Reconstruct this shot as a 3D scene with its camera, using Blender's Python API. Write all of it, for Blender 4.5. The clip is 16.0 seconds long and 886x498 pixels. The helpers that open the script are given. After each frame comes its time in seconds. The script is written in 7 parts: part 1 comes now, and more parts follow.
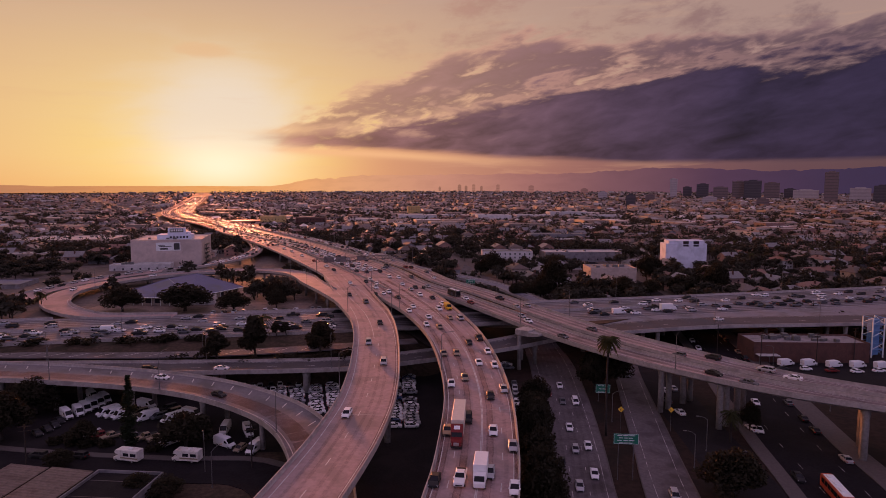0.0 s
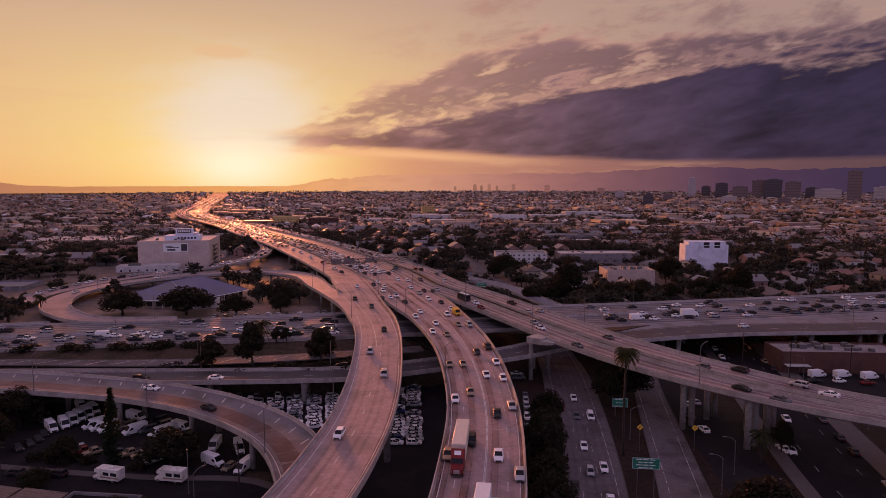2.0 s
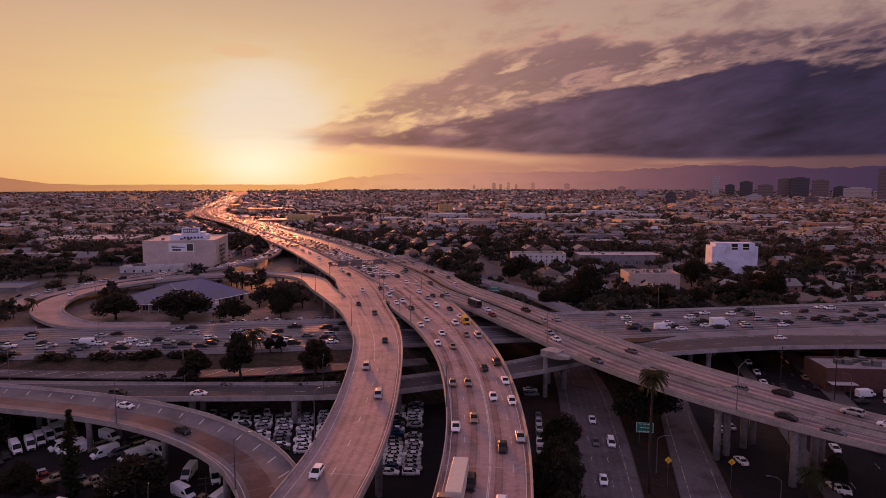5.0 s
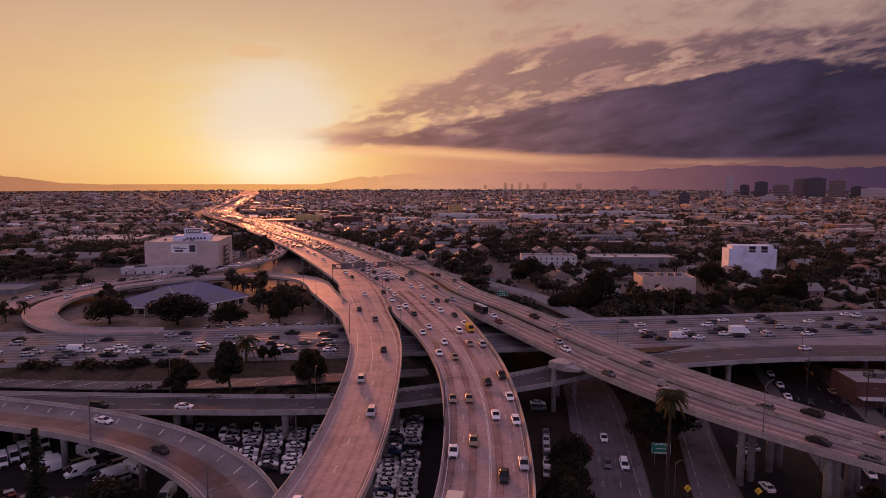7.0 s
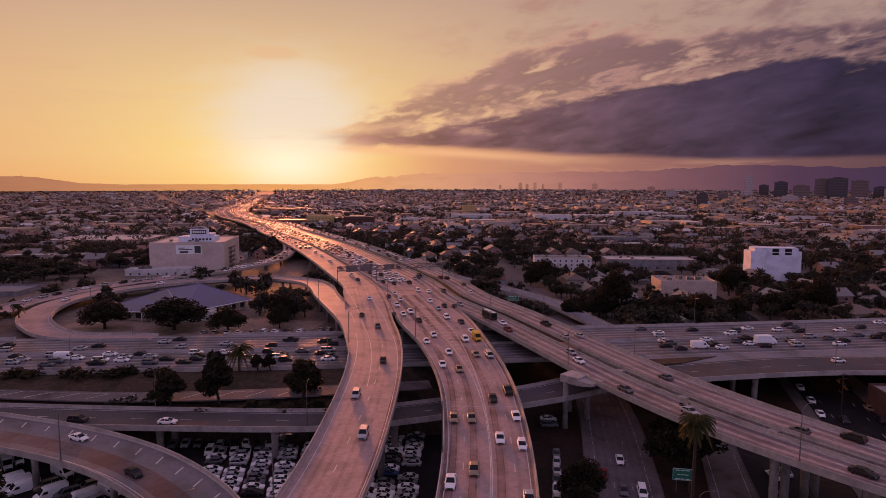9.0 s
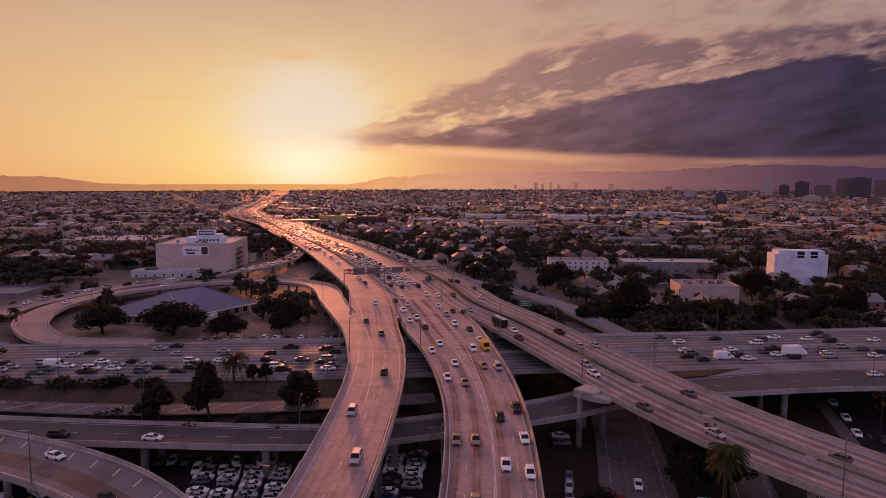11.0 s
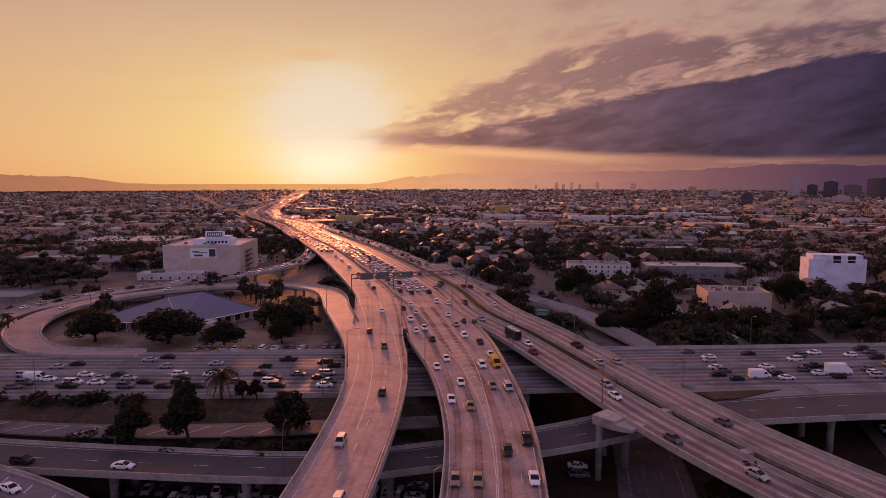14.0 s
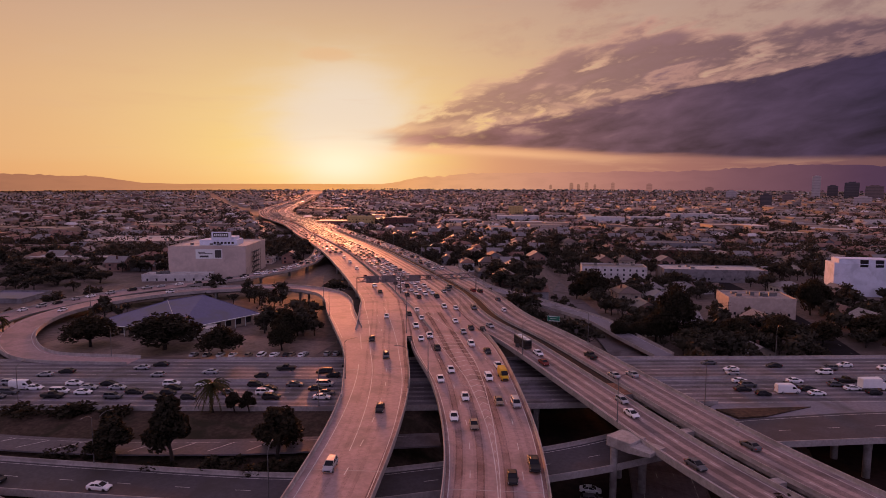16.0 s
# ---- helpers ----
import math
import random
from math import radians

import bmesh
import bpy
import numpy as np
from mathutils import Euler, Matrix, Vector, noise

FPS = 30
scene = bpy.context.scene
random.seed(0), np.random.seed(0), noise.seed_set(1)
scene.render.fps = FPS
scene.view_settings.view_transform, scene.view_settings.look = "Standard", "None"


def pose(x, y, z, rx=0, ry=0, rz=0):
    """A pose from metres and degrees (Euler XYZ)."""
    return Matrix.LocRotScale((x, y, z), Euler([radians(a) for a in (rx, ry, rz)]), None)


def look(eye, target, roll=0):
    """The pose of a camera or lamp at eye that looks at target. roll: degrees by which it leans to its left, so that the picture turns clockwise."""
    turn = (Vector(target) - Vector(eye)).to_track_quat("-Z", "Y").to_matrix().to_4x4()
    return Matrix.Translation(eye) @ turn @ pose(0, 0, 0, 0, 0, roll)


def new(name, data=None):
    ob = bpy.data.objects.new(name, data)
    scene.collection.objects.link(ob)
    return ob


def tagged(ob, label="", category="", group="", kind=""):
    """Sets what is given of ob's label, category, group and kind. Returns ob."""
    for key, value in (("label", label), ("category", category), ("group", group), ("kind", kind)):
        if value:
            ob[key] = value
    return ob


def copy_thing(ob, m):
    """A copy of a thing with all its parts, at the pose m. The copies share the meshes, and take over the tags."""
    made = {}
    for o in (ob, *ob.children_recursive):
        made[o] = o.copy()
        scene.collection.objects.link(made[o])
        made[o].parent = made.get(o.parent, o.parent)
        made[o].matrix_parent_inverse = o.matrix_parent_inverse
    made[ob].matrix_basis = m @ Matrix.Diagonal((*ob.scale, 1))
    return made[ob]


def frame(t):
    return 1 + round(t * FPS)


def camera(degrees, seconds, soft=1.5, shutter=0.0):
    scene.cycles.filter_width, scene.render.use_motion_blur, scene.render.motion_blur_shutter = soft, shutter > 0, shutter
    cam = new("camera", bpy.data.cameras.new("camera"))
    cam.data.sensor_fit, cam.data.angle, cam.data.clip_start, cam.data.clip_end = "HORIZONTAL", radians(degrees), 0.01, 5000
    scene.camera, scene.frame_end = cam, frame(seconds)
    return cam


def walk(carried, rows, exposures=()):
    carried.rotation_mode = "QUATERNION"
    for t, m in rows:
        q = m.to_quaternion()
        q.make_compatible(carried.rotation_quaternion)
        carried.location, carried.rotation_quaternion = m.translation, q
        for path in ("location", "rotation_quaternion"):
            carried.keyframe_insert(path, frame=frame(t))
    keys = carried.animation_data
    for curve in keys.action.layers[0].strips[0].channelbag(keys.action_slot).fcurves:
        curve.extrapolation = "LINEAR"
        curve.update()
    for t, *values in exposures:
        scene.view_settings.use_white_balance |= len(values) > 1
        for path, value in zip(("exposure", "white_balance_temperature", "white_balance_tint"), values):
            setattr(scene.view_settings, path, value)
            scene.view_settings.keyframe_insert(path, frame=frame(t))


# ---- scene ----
# ================= camera and its flight =================
cam = camera(70.7, 16.0, soft=0.8)
PATH = [
    (0, (-1.744, -6.165, 67.965), (-1.906, -4.181, 67.768), 0.1),
    (0.5, (-1.267, -3.243, 67.993), (-1.442, -1.261, 67.796), 0.1),
    (1, (-0.794, -0.315, 68.035), (-0.981, 1.667, 67.838), 0.0),
    (1.5, (-0.255, 2.949, 67.994), (-0.455, 4.929, 67.796), 0.0),
    (2, (0.142, 5.917, 67.943), (-0.07, 7.896, 67.745), 0.0),
    (2.5, (0.658, 9.217, 67.907), (0.433, 11.195, 67.708), -0.0),
    (3, (1.101, 12.452, 67.849), (0.863, 14.427, 67.649), -0.0),
    (3.5, (1.42, 15.66, 67.766), (1.172, 17.634, 67.566), -0.0),
    (4, (1.777, 18.812, 67.692), (1.519, 20.785, 67.491), 0.0),
    (6.5, (2.906, 33.326, 68.152), (2.609, 35.294, 67.948), 0.1),
    (7, (3.338, 36.441, 67.962), (3.029, 38.406, 67.759), 0.1),
    (7.5, (3.635, 39.478, 67.899), (3.315, 41.441, 67.696), 0.1),
    (8, (3.837, 42.541, 67.92), (3.505, 44.503, 67.717), 0.1),
    (8.5, (4.13, 46.01, 67.884), (3.787, 47.97, 67.681), 0.1),
    (9, (4.448, 49.204, 67.837), (4.092, 51.161, 67.634), 0.1),
    (11.5, (4.99, 63.49, 68.002), (4.576, 65.436, 67.799), 0.1),
    (12, (5.037, 66.26, 68.146), (4.613, 68.204, 67.943), 0.1),
    (12.5, (5.29, 69.104, 68.292), (4.855, 71.045, 68.088), 0.1),
    (13, (5.37, 71.884, 68.313), (4.924, 73.823, 68.109), 0.1),
    (13.5, (5.39, 74.527, 68.304), (4.934, 76.463, 68.1), 0.1),
    (14, (5.43, 77.161, 68.286), (4.963, 79.095, 68.082), 0.1),
    (14.5, (5.441, 79.869, 68.367), (4.963, 81.8, 68.162), 0.2),
    (15, (5.497, 82.622, 68.303), (5.007, 84.551, 68.098), 0.2),
    (15.5, (5.511, 85.315, 68.311), (5.01, 87.24, 68.106), 0.2),
    (16, (5.4, 88.039, 68.408), (4.889, 89.962, 68.204), 0.2),
]
walk(cam, [(t, look(eye, target, roll)) for t, eye, target, roll in PATH])

# ================= world, sun =================
SUN = Vector((-0.412, 0.911, 0.068)).normalized()
SUN_AZ = math.atan2(SUN.x, SUN.y)


class Nodes:
    """Short hand for node trees."""

    def __init__(self, tree):
        self.t = tree
        tree.nodes.clear()

    def add(self, kind, ins=None, op="", clamp=False, ease="", turn=""):
        n = self.t.nodes.new(kind)
        if op:
            n.operation, n.use_clamp = op, clamp
        if ease:
            n.interpolation_type = ease
        if turn:
            n.rotation_type = turn
        for k, v in (ins or {}).items():
            if isinstance(v, bpy.types.NodeSocket):
                self.t.links.new(v, n.inputs[k])
            else:
                n.inputs[k].default_value = v
        return n

    def math(self, op, a, b=0.0, c=0.0, clamp=False):
        return self.add("ShaderNodeMath", {0: a, 1: b, 2: c}, op, clamp).outputs[0]

    def step(self, v, lo, hi):
        return self.add("ShaderNodeMapRange", {0: v, 1: lo, 2: hi, 3: 0.0, 4: 1.0}, ease="SMOOTHSTEP").outputs[0]

    def mix(self, f, a, b, blend="MIX"):
        n = self.add("ShaderNodeMix")
        n.data_type, n.blend_type = "RGBA", blend
        for i, v in ((0, f), (6, a), (7, b)):
            if isinstance(v, bpy.types.NodeSocket):
                self.t.links.new(v, n.inputs[i])
            else:
                n.inputs[i].default_value = v if i == 0 else (*v, 1)
        return n.outputs[2]

    def ramp(self, f, stops, mode="EASE"):
        n = self.add("ShaderNodeValToRGB", {0: f})
        n.color_ramp.interpolation = mode
        e = n.color_ramp.elements
        while len(e) < len(stops):
            e.new(0.5)
        for el, (p, c) in zip(e, stops):
            el.position, el.color = p, (*c, 1)
        return n.outputs[0]

    def noise(self, vec, scale, detail=4.0, rough=0.55, distort=0.0):
        return self.add("ShaderNodeTexNoise", {"Vector": vec, "Scale": scale, "Detail": detail, "Roughness": rough, "Distortion": distort}).outputs[0]


def build_world():
    w = bpy.data.worlds.new("evening_sky")
    scene.world = w
    w.use_nodes = True
    n = Nodes(w.node_tree)
    tc = n.add("ShaderNodeTexCoord").outputs["Generated"]
    rot = n.add("ShaderNodeVectorRotate", {"Vector": tc, "Angle": SUN_AZ}, turn="Z_AXIS").outputs[0]
    sep = n.add("ShaderNodeSeparateXYZ", {0: rot}).outputs
    add, sub, mul = (lambda a, b: n.math("ADD", a, b)), (lambda a, b: n.math("SUBTRACT", a, b)), (lambda a, b: n.math("MULTIPLY", a, b))
    inv = lambda a: n.math("SUBTRACT", 1.0, a)
    # bearing from the sun (to the right) and height over the horizon, in degrees
    az = mul(n.math("ARCTAN2", sep[0], sep[1]), 57.2958)
    el = mul(n.math("ARCSINE", sep[2]), 57.2958)
    over_az = n.math("DIVIDE", az, 60.0)
    line = lambda stops: mul(n.ramp(over_az, [(a / 60.0, (v / 16.0,) * 3) for a, v in stops], "LINEAR"), 16.0)
    blob = lambda x, wx, y, wy: n.math("POWER", 2.718, mul(add(n.math("POWER", mul(sub(az, x), 1 / wx), 2.0), n.math("POWER", mul(sub(el, y), 1 / wy), 2.0)), -1.0))
    lean = sub(el, mul(az, 0.15))
    streak = n.add("ShaderNodeCombineXYZ", {0: mul(az, 0.34), 1: lean, 2: 3.7}).outputs[0]
    flat = n.add("ShaderNodeCombineXYZ", {0: mul(az, 0.10), 1: el, 2: 1.3}).outputs[0]
    n_big = n.noise(streak, 0.36, 5.0, 0.52, 0.4)
    n_mid = n.noise(streak, 0.95, 5.0, 0.54, 0.35)
    n_flat = n.noise(flat, 0.9, 5.0, 0.6, 0.3)
    big, mid, wisp = sub(n_big, 0.5), sub(n_mid, 0.5), sub(n_flat, 0.5)
    # clear sky: orange at the horizon, peach, then tan; greyer away from the sun
    clear = n.ramp(n.math("DIVIDE", add(el, mul(wisp, 1.2)), 24.0), CLEAR_STOPS, "LINEAR")
    clear = n.mix(mul(n.step(add(az, mul(big, 8.0)), 6.0, 50.0), n.step(el, 2.0, 9.0)), clear, (0.41, 0.265, 0.235))
    clear = n.mix(mul(n.step(az, -8.0, -40.0), 0.45), clear, (0.62, 0.33, 0.19))
    # yellow halo, pale heart, and the veiled sun low down
    clear = n.mix(mul(blob(-1.0, 18.0, 4.5, 8.5), 0.78), clear, (0.90, 0.665, 0.295))
    clear = n.mix(mul(blob(0.3, 10.0, 2.6, 3.4), 0.8), clear, (1.0, 0.71, 0.22))
    pale = n.step(add(blob(0.6, 7.2, 5.9, 4.8), add(mul(big, 0.5), mul(wisp, 0.3))), 0.0, 0.95)
    clear = n.mix(mul(pale, 0.88), clear, (0.84, 0.705, 0.585))
    # thin streaks in the open sky, and one small tan cloud over the sun
    clear = n.mix(mul(mul(n.step(n_flat, 0.52, 0.74), n.step(el, 0.5, 3.0)), 0.16), clear, (0.74, 0.40, 0.22))
    small = n.step(add(blob(-0.9, 3.2, 11.3, 0.75), add(mul(mid, 0.9), mul(big, 0.7))), 0.42, 0.85)
    clear = n.mix(mul(mul(small, blob(-0.9, 4.4, 11.3, 1.4)), 0.75), clear, (0.80, 0.49, 0.27))
    # the overhead sky, pink-grey afterglow, and the pale sky opposite the sun
    clear = n.mix(n.step(el, 20.0, 62.0), clear, ZENITH)
    clear = n.mix(mul(n.step(n.math("ABSOLUTE", az), 75.0, 140.0), n.step(el, 75.0, 25.0)), clear, EASTERN)
    # the long bank: a thin tip beside the sun, thicker away from it
    base, top, roof = line(BANK_BASE), line(BANK_TOP), line(LAYER_TOP)
    amp = add(0.12, mul(n.step(az, 1.0, 16.0), 0.88))
    side = inv(n.step(az, 70.0, 110.0))
    lift = mul(add(mul(big, 6.0), add(mul(mid, 4.2), mul(wisp, 2.0))), amp)
    bank = mul(n.step(sub(add(top, lift), el), -1.0, 1.9), n.step(add(sub(el, base), mul(wisp, 0.9)), -0.5, 0.8))
    hole = mul(mul(n.step(add(n_mid, mul(wisp, 0.6)), 0.46, 0.80), inv(n.step(az, 16.0, 34.0))), n.step(sub(el, base), 0.7, 1.8))
    bank = mul(bank, inv(mul(hole, 0.5)))
    bank = mul(mul(bank, n.step(add(az, mul(wisp, 8.0)), -0.6, 1.8)), side)
    # a broken second layer above it, parted by a bright slit
    layer = mul(n.step(sub(add(roof, mul(add(mul(big, 6.0), mul(mid, 2.5)), amp)), el), -0.6, 1.7), n.step(sub(add(el, mul(mid, 5.0)), sub(top, 1.5)), -0.8, 0.8))
    layer = mul(mul(mul(layer, n.step(add(n_mid, mul(big, 0.8)), 0.16, 0.52)), n.step(add(az, mul(big, 7.0)), 5.0, 9.0)), side)
    puff = n.add("ShaderNodeCombineXYZ", {0: mul(az, 0.42), 1: sub(el, mul(az, 0.05)), 2: 8.1}).outputs[0]
    n_puff = n.noise(puff, 0.36, 8.0, 0.64, 0.2)
    puffs = mul(mul(n.step(add(n_puff, mul(mid, 0.25)), 0.46, 0.68), n.step(add(az, mul(big, 14.0)), 8.0, 22.0)), mul(n.step(add(el, mul(mid, 2.0)), 9.5, 11.5), inv(n.step(el, 24.0, 40.0))))
    tone = add(0.98, add(mul(mid, 1.3), mul(big, 1.2)))
    grey = n.add("ShaderNodeCombineColor", {0: tone, 1: tone, 2: tone}).outputs[0]
    dark = n.mix(1.0, n.ramp(over_az, BANK_STOPS, "LINEAR"), grey, "MULTIPLY")
    rim = n.ramp(over_az, RIM_STOPS, "LINEAR")
    sky = n.mix(mul(puffs, 0.72), clear, n.mix(0.4, rim, dark))
    sky = n.mix(mul(n.step(layer, 0.0, 0.4), 0.75), sky, rim)
    sky = n.mix(mul(n.step(layer, 0.15, 0.95), 0.85), sky, n.mix(0.2, dark, rim))
    # low dusk under the bank: dull mauve, with one bright streak along the bank's foot
    low = mul(mul(inv(n.step(sub(el, base), 0.5, 1.7)), n.step(az, 4.0, 16.0)), side)
    sky = n.mix(mul(low, 0.92), sky, n.ramp(over_az, DUSK_STOPS, "LINEAR"))
    glow = n.math("POWER", 2.718, mul(n.math("POWER", mul(add(sub(el, base), add(0.38, mul(wisp, 0.3))), 1 / 0.34), 2.0), -1.0))
    sky = n.mix(mul(mul(glow, mul(n.step(az, 2.5, 7.0), inv(n.step(az, 13.0, 32.0)))), 0.85), sky, (0.90, 0.48, 0.25))
    veil = mul(mul(n.step(n_flat, 0.46, 0.60), low), inv(n.step(el, 2.2, 3.2)))
    sky = n.mix(mul(veil, 0.22), sky, (0.80, 0.42, 0.25))
    sky = n.mix(mul(mul(n.step(bank, 0.02, 0.4), 0.8), n.step(sub(el, base), 0.4, 1.4)), sky, rim)
    sky = n.mix(n.step(bank, 0.18, 0.9), sky, dark)
    core = blob(0.2, 4.4, 1.9, 2.1)
    sky = n.mix(core, sky, (1.04, 0.90, 0.66))
    nish = n.add("ShaderNodeTexSky")
    nish.sky_type, nish.sun_disc, nish.sun_elevation, nish.sun_rotation = "NISHITA", False, radians(2.0), SUN_AZ
    b1 = n.add("ShaderNodeBackground", {0: sky, 1: SKY_GAIN}).outputs[0]
    b2 = n.add("ShaderNodeBackground", {0: nish.outputs[0], 1: NISHITA_GAIN}).outputs[0]
    n.add("ShaderNodeOutputWorld", {0: n.add("ShaderNodeAddShader", {0: b1, 1: b2}).outputs[0]})


SKY_GAIN = 0.97
NISHITA_GAIN = 0.003
CLEAR_STOPS = [(0.0, (0.88, 0.38, 0.13)), (0.10, (0.87, 0.46, 0.20)), (0.3, (0.80, 0.46, 0.24)), (0.52, (0.65, 0.40, 0.27)), (0.75, (0.52, 0.33, 0.265)), (1.0, (0.45, 0.285, 0.26))]
ZENITH = (0.40, 0.272, 0.46)
EASTERN = (0.47, 0.375, 0.64)
# (bearing from the sun, height) of the bank's foot, its top, and the top of the layer above
BANK_BASE = [(0.0, 4.1), (5.2, 3.6), (15.4, 3.25), (25.3, 2.65), (34.3, 2.15), (44.6, 1.95), (60.0, 2.1)]
BANK_TOP = [(0.0, 4.15), (7.2, 5.0), (12.8, 6.0), (18.3, 7.3), (27.9, 8.6), (33.0, 9.6), (40.0, 10.4), (48.0, 10.8), (60.0, 11.0)]
LAYER_TOP = [(0.0, 4.2), (7.2, 7.4), (15.3, 9.8), (20.3, 11.6), (24.1, 12.4), (29.6, 12.6), (37.9, 12.4), (60.0, 12.4)]
BANK_STOPS = [(0.0, (0.58, 0.28, 0.16)), (0.1, (0.40, 0.19, 0.155)), (0.25, (0.25, 0.118, 0.128)), (0.42, (0.148, 0.076, 0.104)), (0.58, (0.074, 0.042, 0.078)), (0.75, (0.038, 0.024, 0.058)), (1.0, (0.028, 0.019, 0.050))]
DUSK_STOPS = [(0.05, (0.90, 0.46, 0.17)), (0.2, (0.72, 0.33, 0.18)), (0.35, (0.52, 0.23, 0.165)), (0.5, (0.33, 0.135, 0.13)), (0.65, (0.17, 0.07, 0.10)), (0.8, (0.075, 0.036, 0.075)), (1.0, (0.045, 0.026, 0.06))]
RIM_STOPS = [(0.0, (0.86, 0.52, 0.26)), (0.25, (0.74, 0.41, 0.27)), (0.5, (0.56, 0.29, 0.235)), (0.75, (0.34, 0.19, 0.19)), (1.0, (0.18, 0.11, 0.14))]
build_world()
sun = new("sun", bpy.data.lights.new("sun", "SUN"))
sun.data.energy, sun.data.angle, sun.data.color = 4.4, radians(9), (1.0, 0.28, 0.11)
sun.matrix_world = look(SUN * 100 + Vector((0, 0, 20)), (0, 0, 20))
scene.view_settings.exposure = 0.0


# ================= materials =================
def material(name, base, rough=0.8, metal=0.0, spread=0.12, size=1.0, grime=None, grime_size=6.0, bump=0.0, vary=0.0, stretch=None, spec=0.5, edges=(0.45, 0.7), extra=None):
    """A surface with grain, larger stains, and a little relief. size, grime_size: metres of the variation; vary: per-object change."""
    m = bpy.data.materials.new(name)
    m.use_nodes = True
    n = Nodes(m.node_tree)
    pos = n.add("ShaderNodeNewGeometry").outputs["Position"]
    if stretch:
        pos = n.add("ShaderNodeMapping", {"Vector": pos, "Scale": stretch}).outputs[0]
    fine = n.noise(pos, 1.0 / size, 5.0, 0.6)
    lo, hi = [c * (1 - spread) for c in base], [min(1, c * (1 + spread)) for c in base]
    col = n.ramp(fine, [(0.3, lo), (0.7, hi)])
    if grime:
        coarse = n.noise(pos, 1.0 / grime_size, 4.0, 0.6, 0.5)
        col = n.mix(n.step(coarse, *edges), col, grime)
    if vary:
        rnd = n.add("ShaderNodeObjectInfo").outputs["Random"]
        gain = n.math("ADD", 1 - vary, n.math("MULTIPLY", rnd, 2 * vary))
        col = n.mix(1.0, col, n.add("ShaderNodeCombineColor", {0: gain, 1: gain, 2: gain}).outputs[0], "MULTIPLY")
    if extra:
        col = extra(n, col, pos)
    p = n.add("ShaderNodeBsdfPrincipled", {"Base Color": col, "Roughness": rough, "Metallic": metal, "Specular IOR Level": spec})
    if bump:
        b = n.add("ShaderNodeBump", {"Height": fine, "Strength": bump, "Distance": 0.05})
        n.t.links.new(b.outputs[0], p.inputs["Normal"])
    n.add("ShaderNodeOutputMaterial", {0: p.outputs[0]})
    return m


def island_material(name, stops, rough=0.55):
    """Each loose piece of one mesh takes its own tone."""
    m = bpy.data.materials.new(name)
    m.use_nodes = True
    n = Nodes(m.node_tree)
    g = n.add("ShaderNodeNewGeometry")
    col = n.ramp(g.outputs["Random Per Island"], stops, "CONSTANT")
    dirt = n.noise(g.outputs["Position"], 0.6, 4.0)
    col = n.mix(n.math("MULTIPLY", n.step(dirt, 0.45, 0.75), 0.35), col, (0.12, 0.10, 0.09))
    p = n.add("ShaderNodeBsdfPrincipled", {"Base Color": col, "Roughness": rough})
    n.add("ShaderNodeOutputMaterial", {0: p.outputs[0]})
    return m


def leaf_material(name, base, vary=0.3, clear=0.3):
    m = bpy.data.materials.new(name)
    m.use_nodes = True
    n = Nodes(m.node_tree)
    g = n.add("ShaderNodeNewGeometry")
    t = n.math("ADD", n.math("MULTIPLY", g.outputs["Random Per Island"], 0.6), n.math("MULTIPLY", n.add("ShaderNodeObjectInfo").outputs["Random"], 0.4))
    col = n.ramp(t, [(0.0, [c * (1 - vary) for c in base]), (0.6, base), (1.0, [base[0] * 1.5, base[1] * 1.25, base[2] * 1.05])])
    d = n.add("ShaderNodeBsdfPrincipled", {"Base Color": col, "Roughness": 0.7, "Specular IOR Level": 0.1})
    through_leaf = n.mix(0.5, col, (base[0] * 1.6, base[1] * 1.4, base[2] * 1.0))
    tr = n.add("ShaderNodeBsdfTranslucent", {0: through_leaf})
    n.add("ShaderNodeOutputMaterial", {0: n.add("ShaderNodeMixShader", {0: clear, 1: d.outputs[0], 2: tr.outputs[0]}).outputs[0]})
    return m


def glow_material(name, colour, strength):
    m = bpy.data.materials.new(name)
    m.use_nodes = True
    n = Nodes(m.node_tree)
    n.add("ShaderNodeOutputMaterial", {0: n.add("ShaderNodeEmission", {0: (*colour, 1), 1: strength}).outputs[0]})
    return m


def stain_material(name, colour, most, size, edges=(0.35, 0.7)):
    """Broken stains: rubber, oil and dust laid thinly over a road."""
    m = bpy.data.materials.new(name)
    m.use_nodes = True
    n = Nodes(m.node_tree)
    pos = n.add("ShaderNodeNewGeometry").outputs["Position"]
    cover = n.math("MULTIPLY", n.step(n.math("ADD", n.math("MULTIPLY", n.noise(pos, 1 / size, 5.0, 0.65), 0.6), n.math("MULTIPLY", n.noise(pos, 0.2 / size, 2.0), 0.4)), *edges), most)
    d = n.add("ShaderNodeBsdfPrincipled", {"Base Color": (*colour, 1), "Roughness": 0.9, "Specular IOR Level": 0.2})
    n.add("ShaderNodeOutputMaterial", {0: n.add("ShaderNodeMixShader", {0: cover, 1: n.add("ShaderNodeBsdfTransparent").outputs[0], 2: d.outputs[0]}).outputs[0]})
    return m


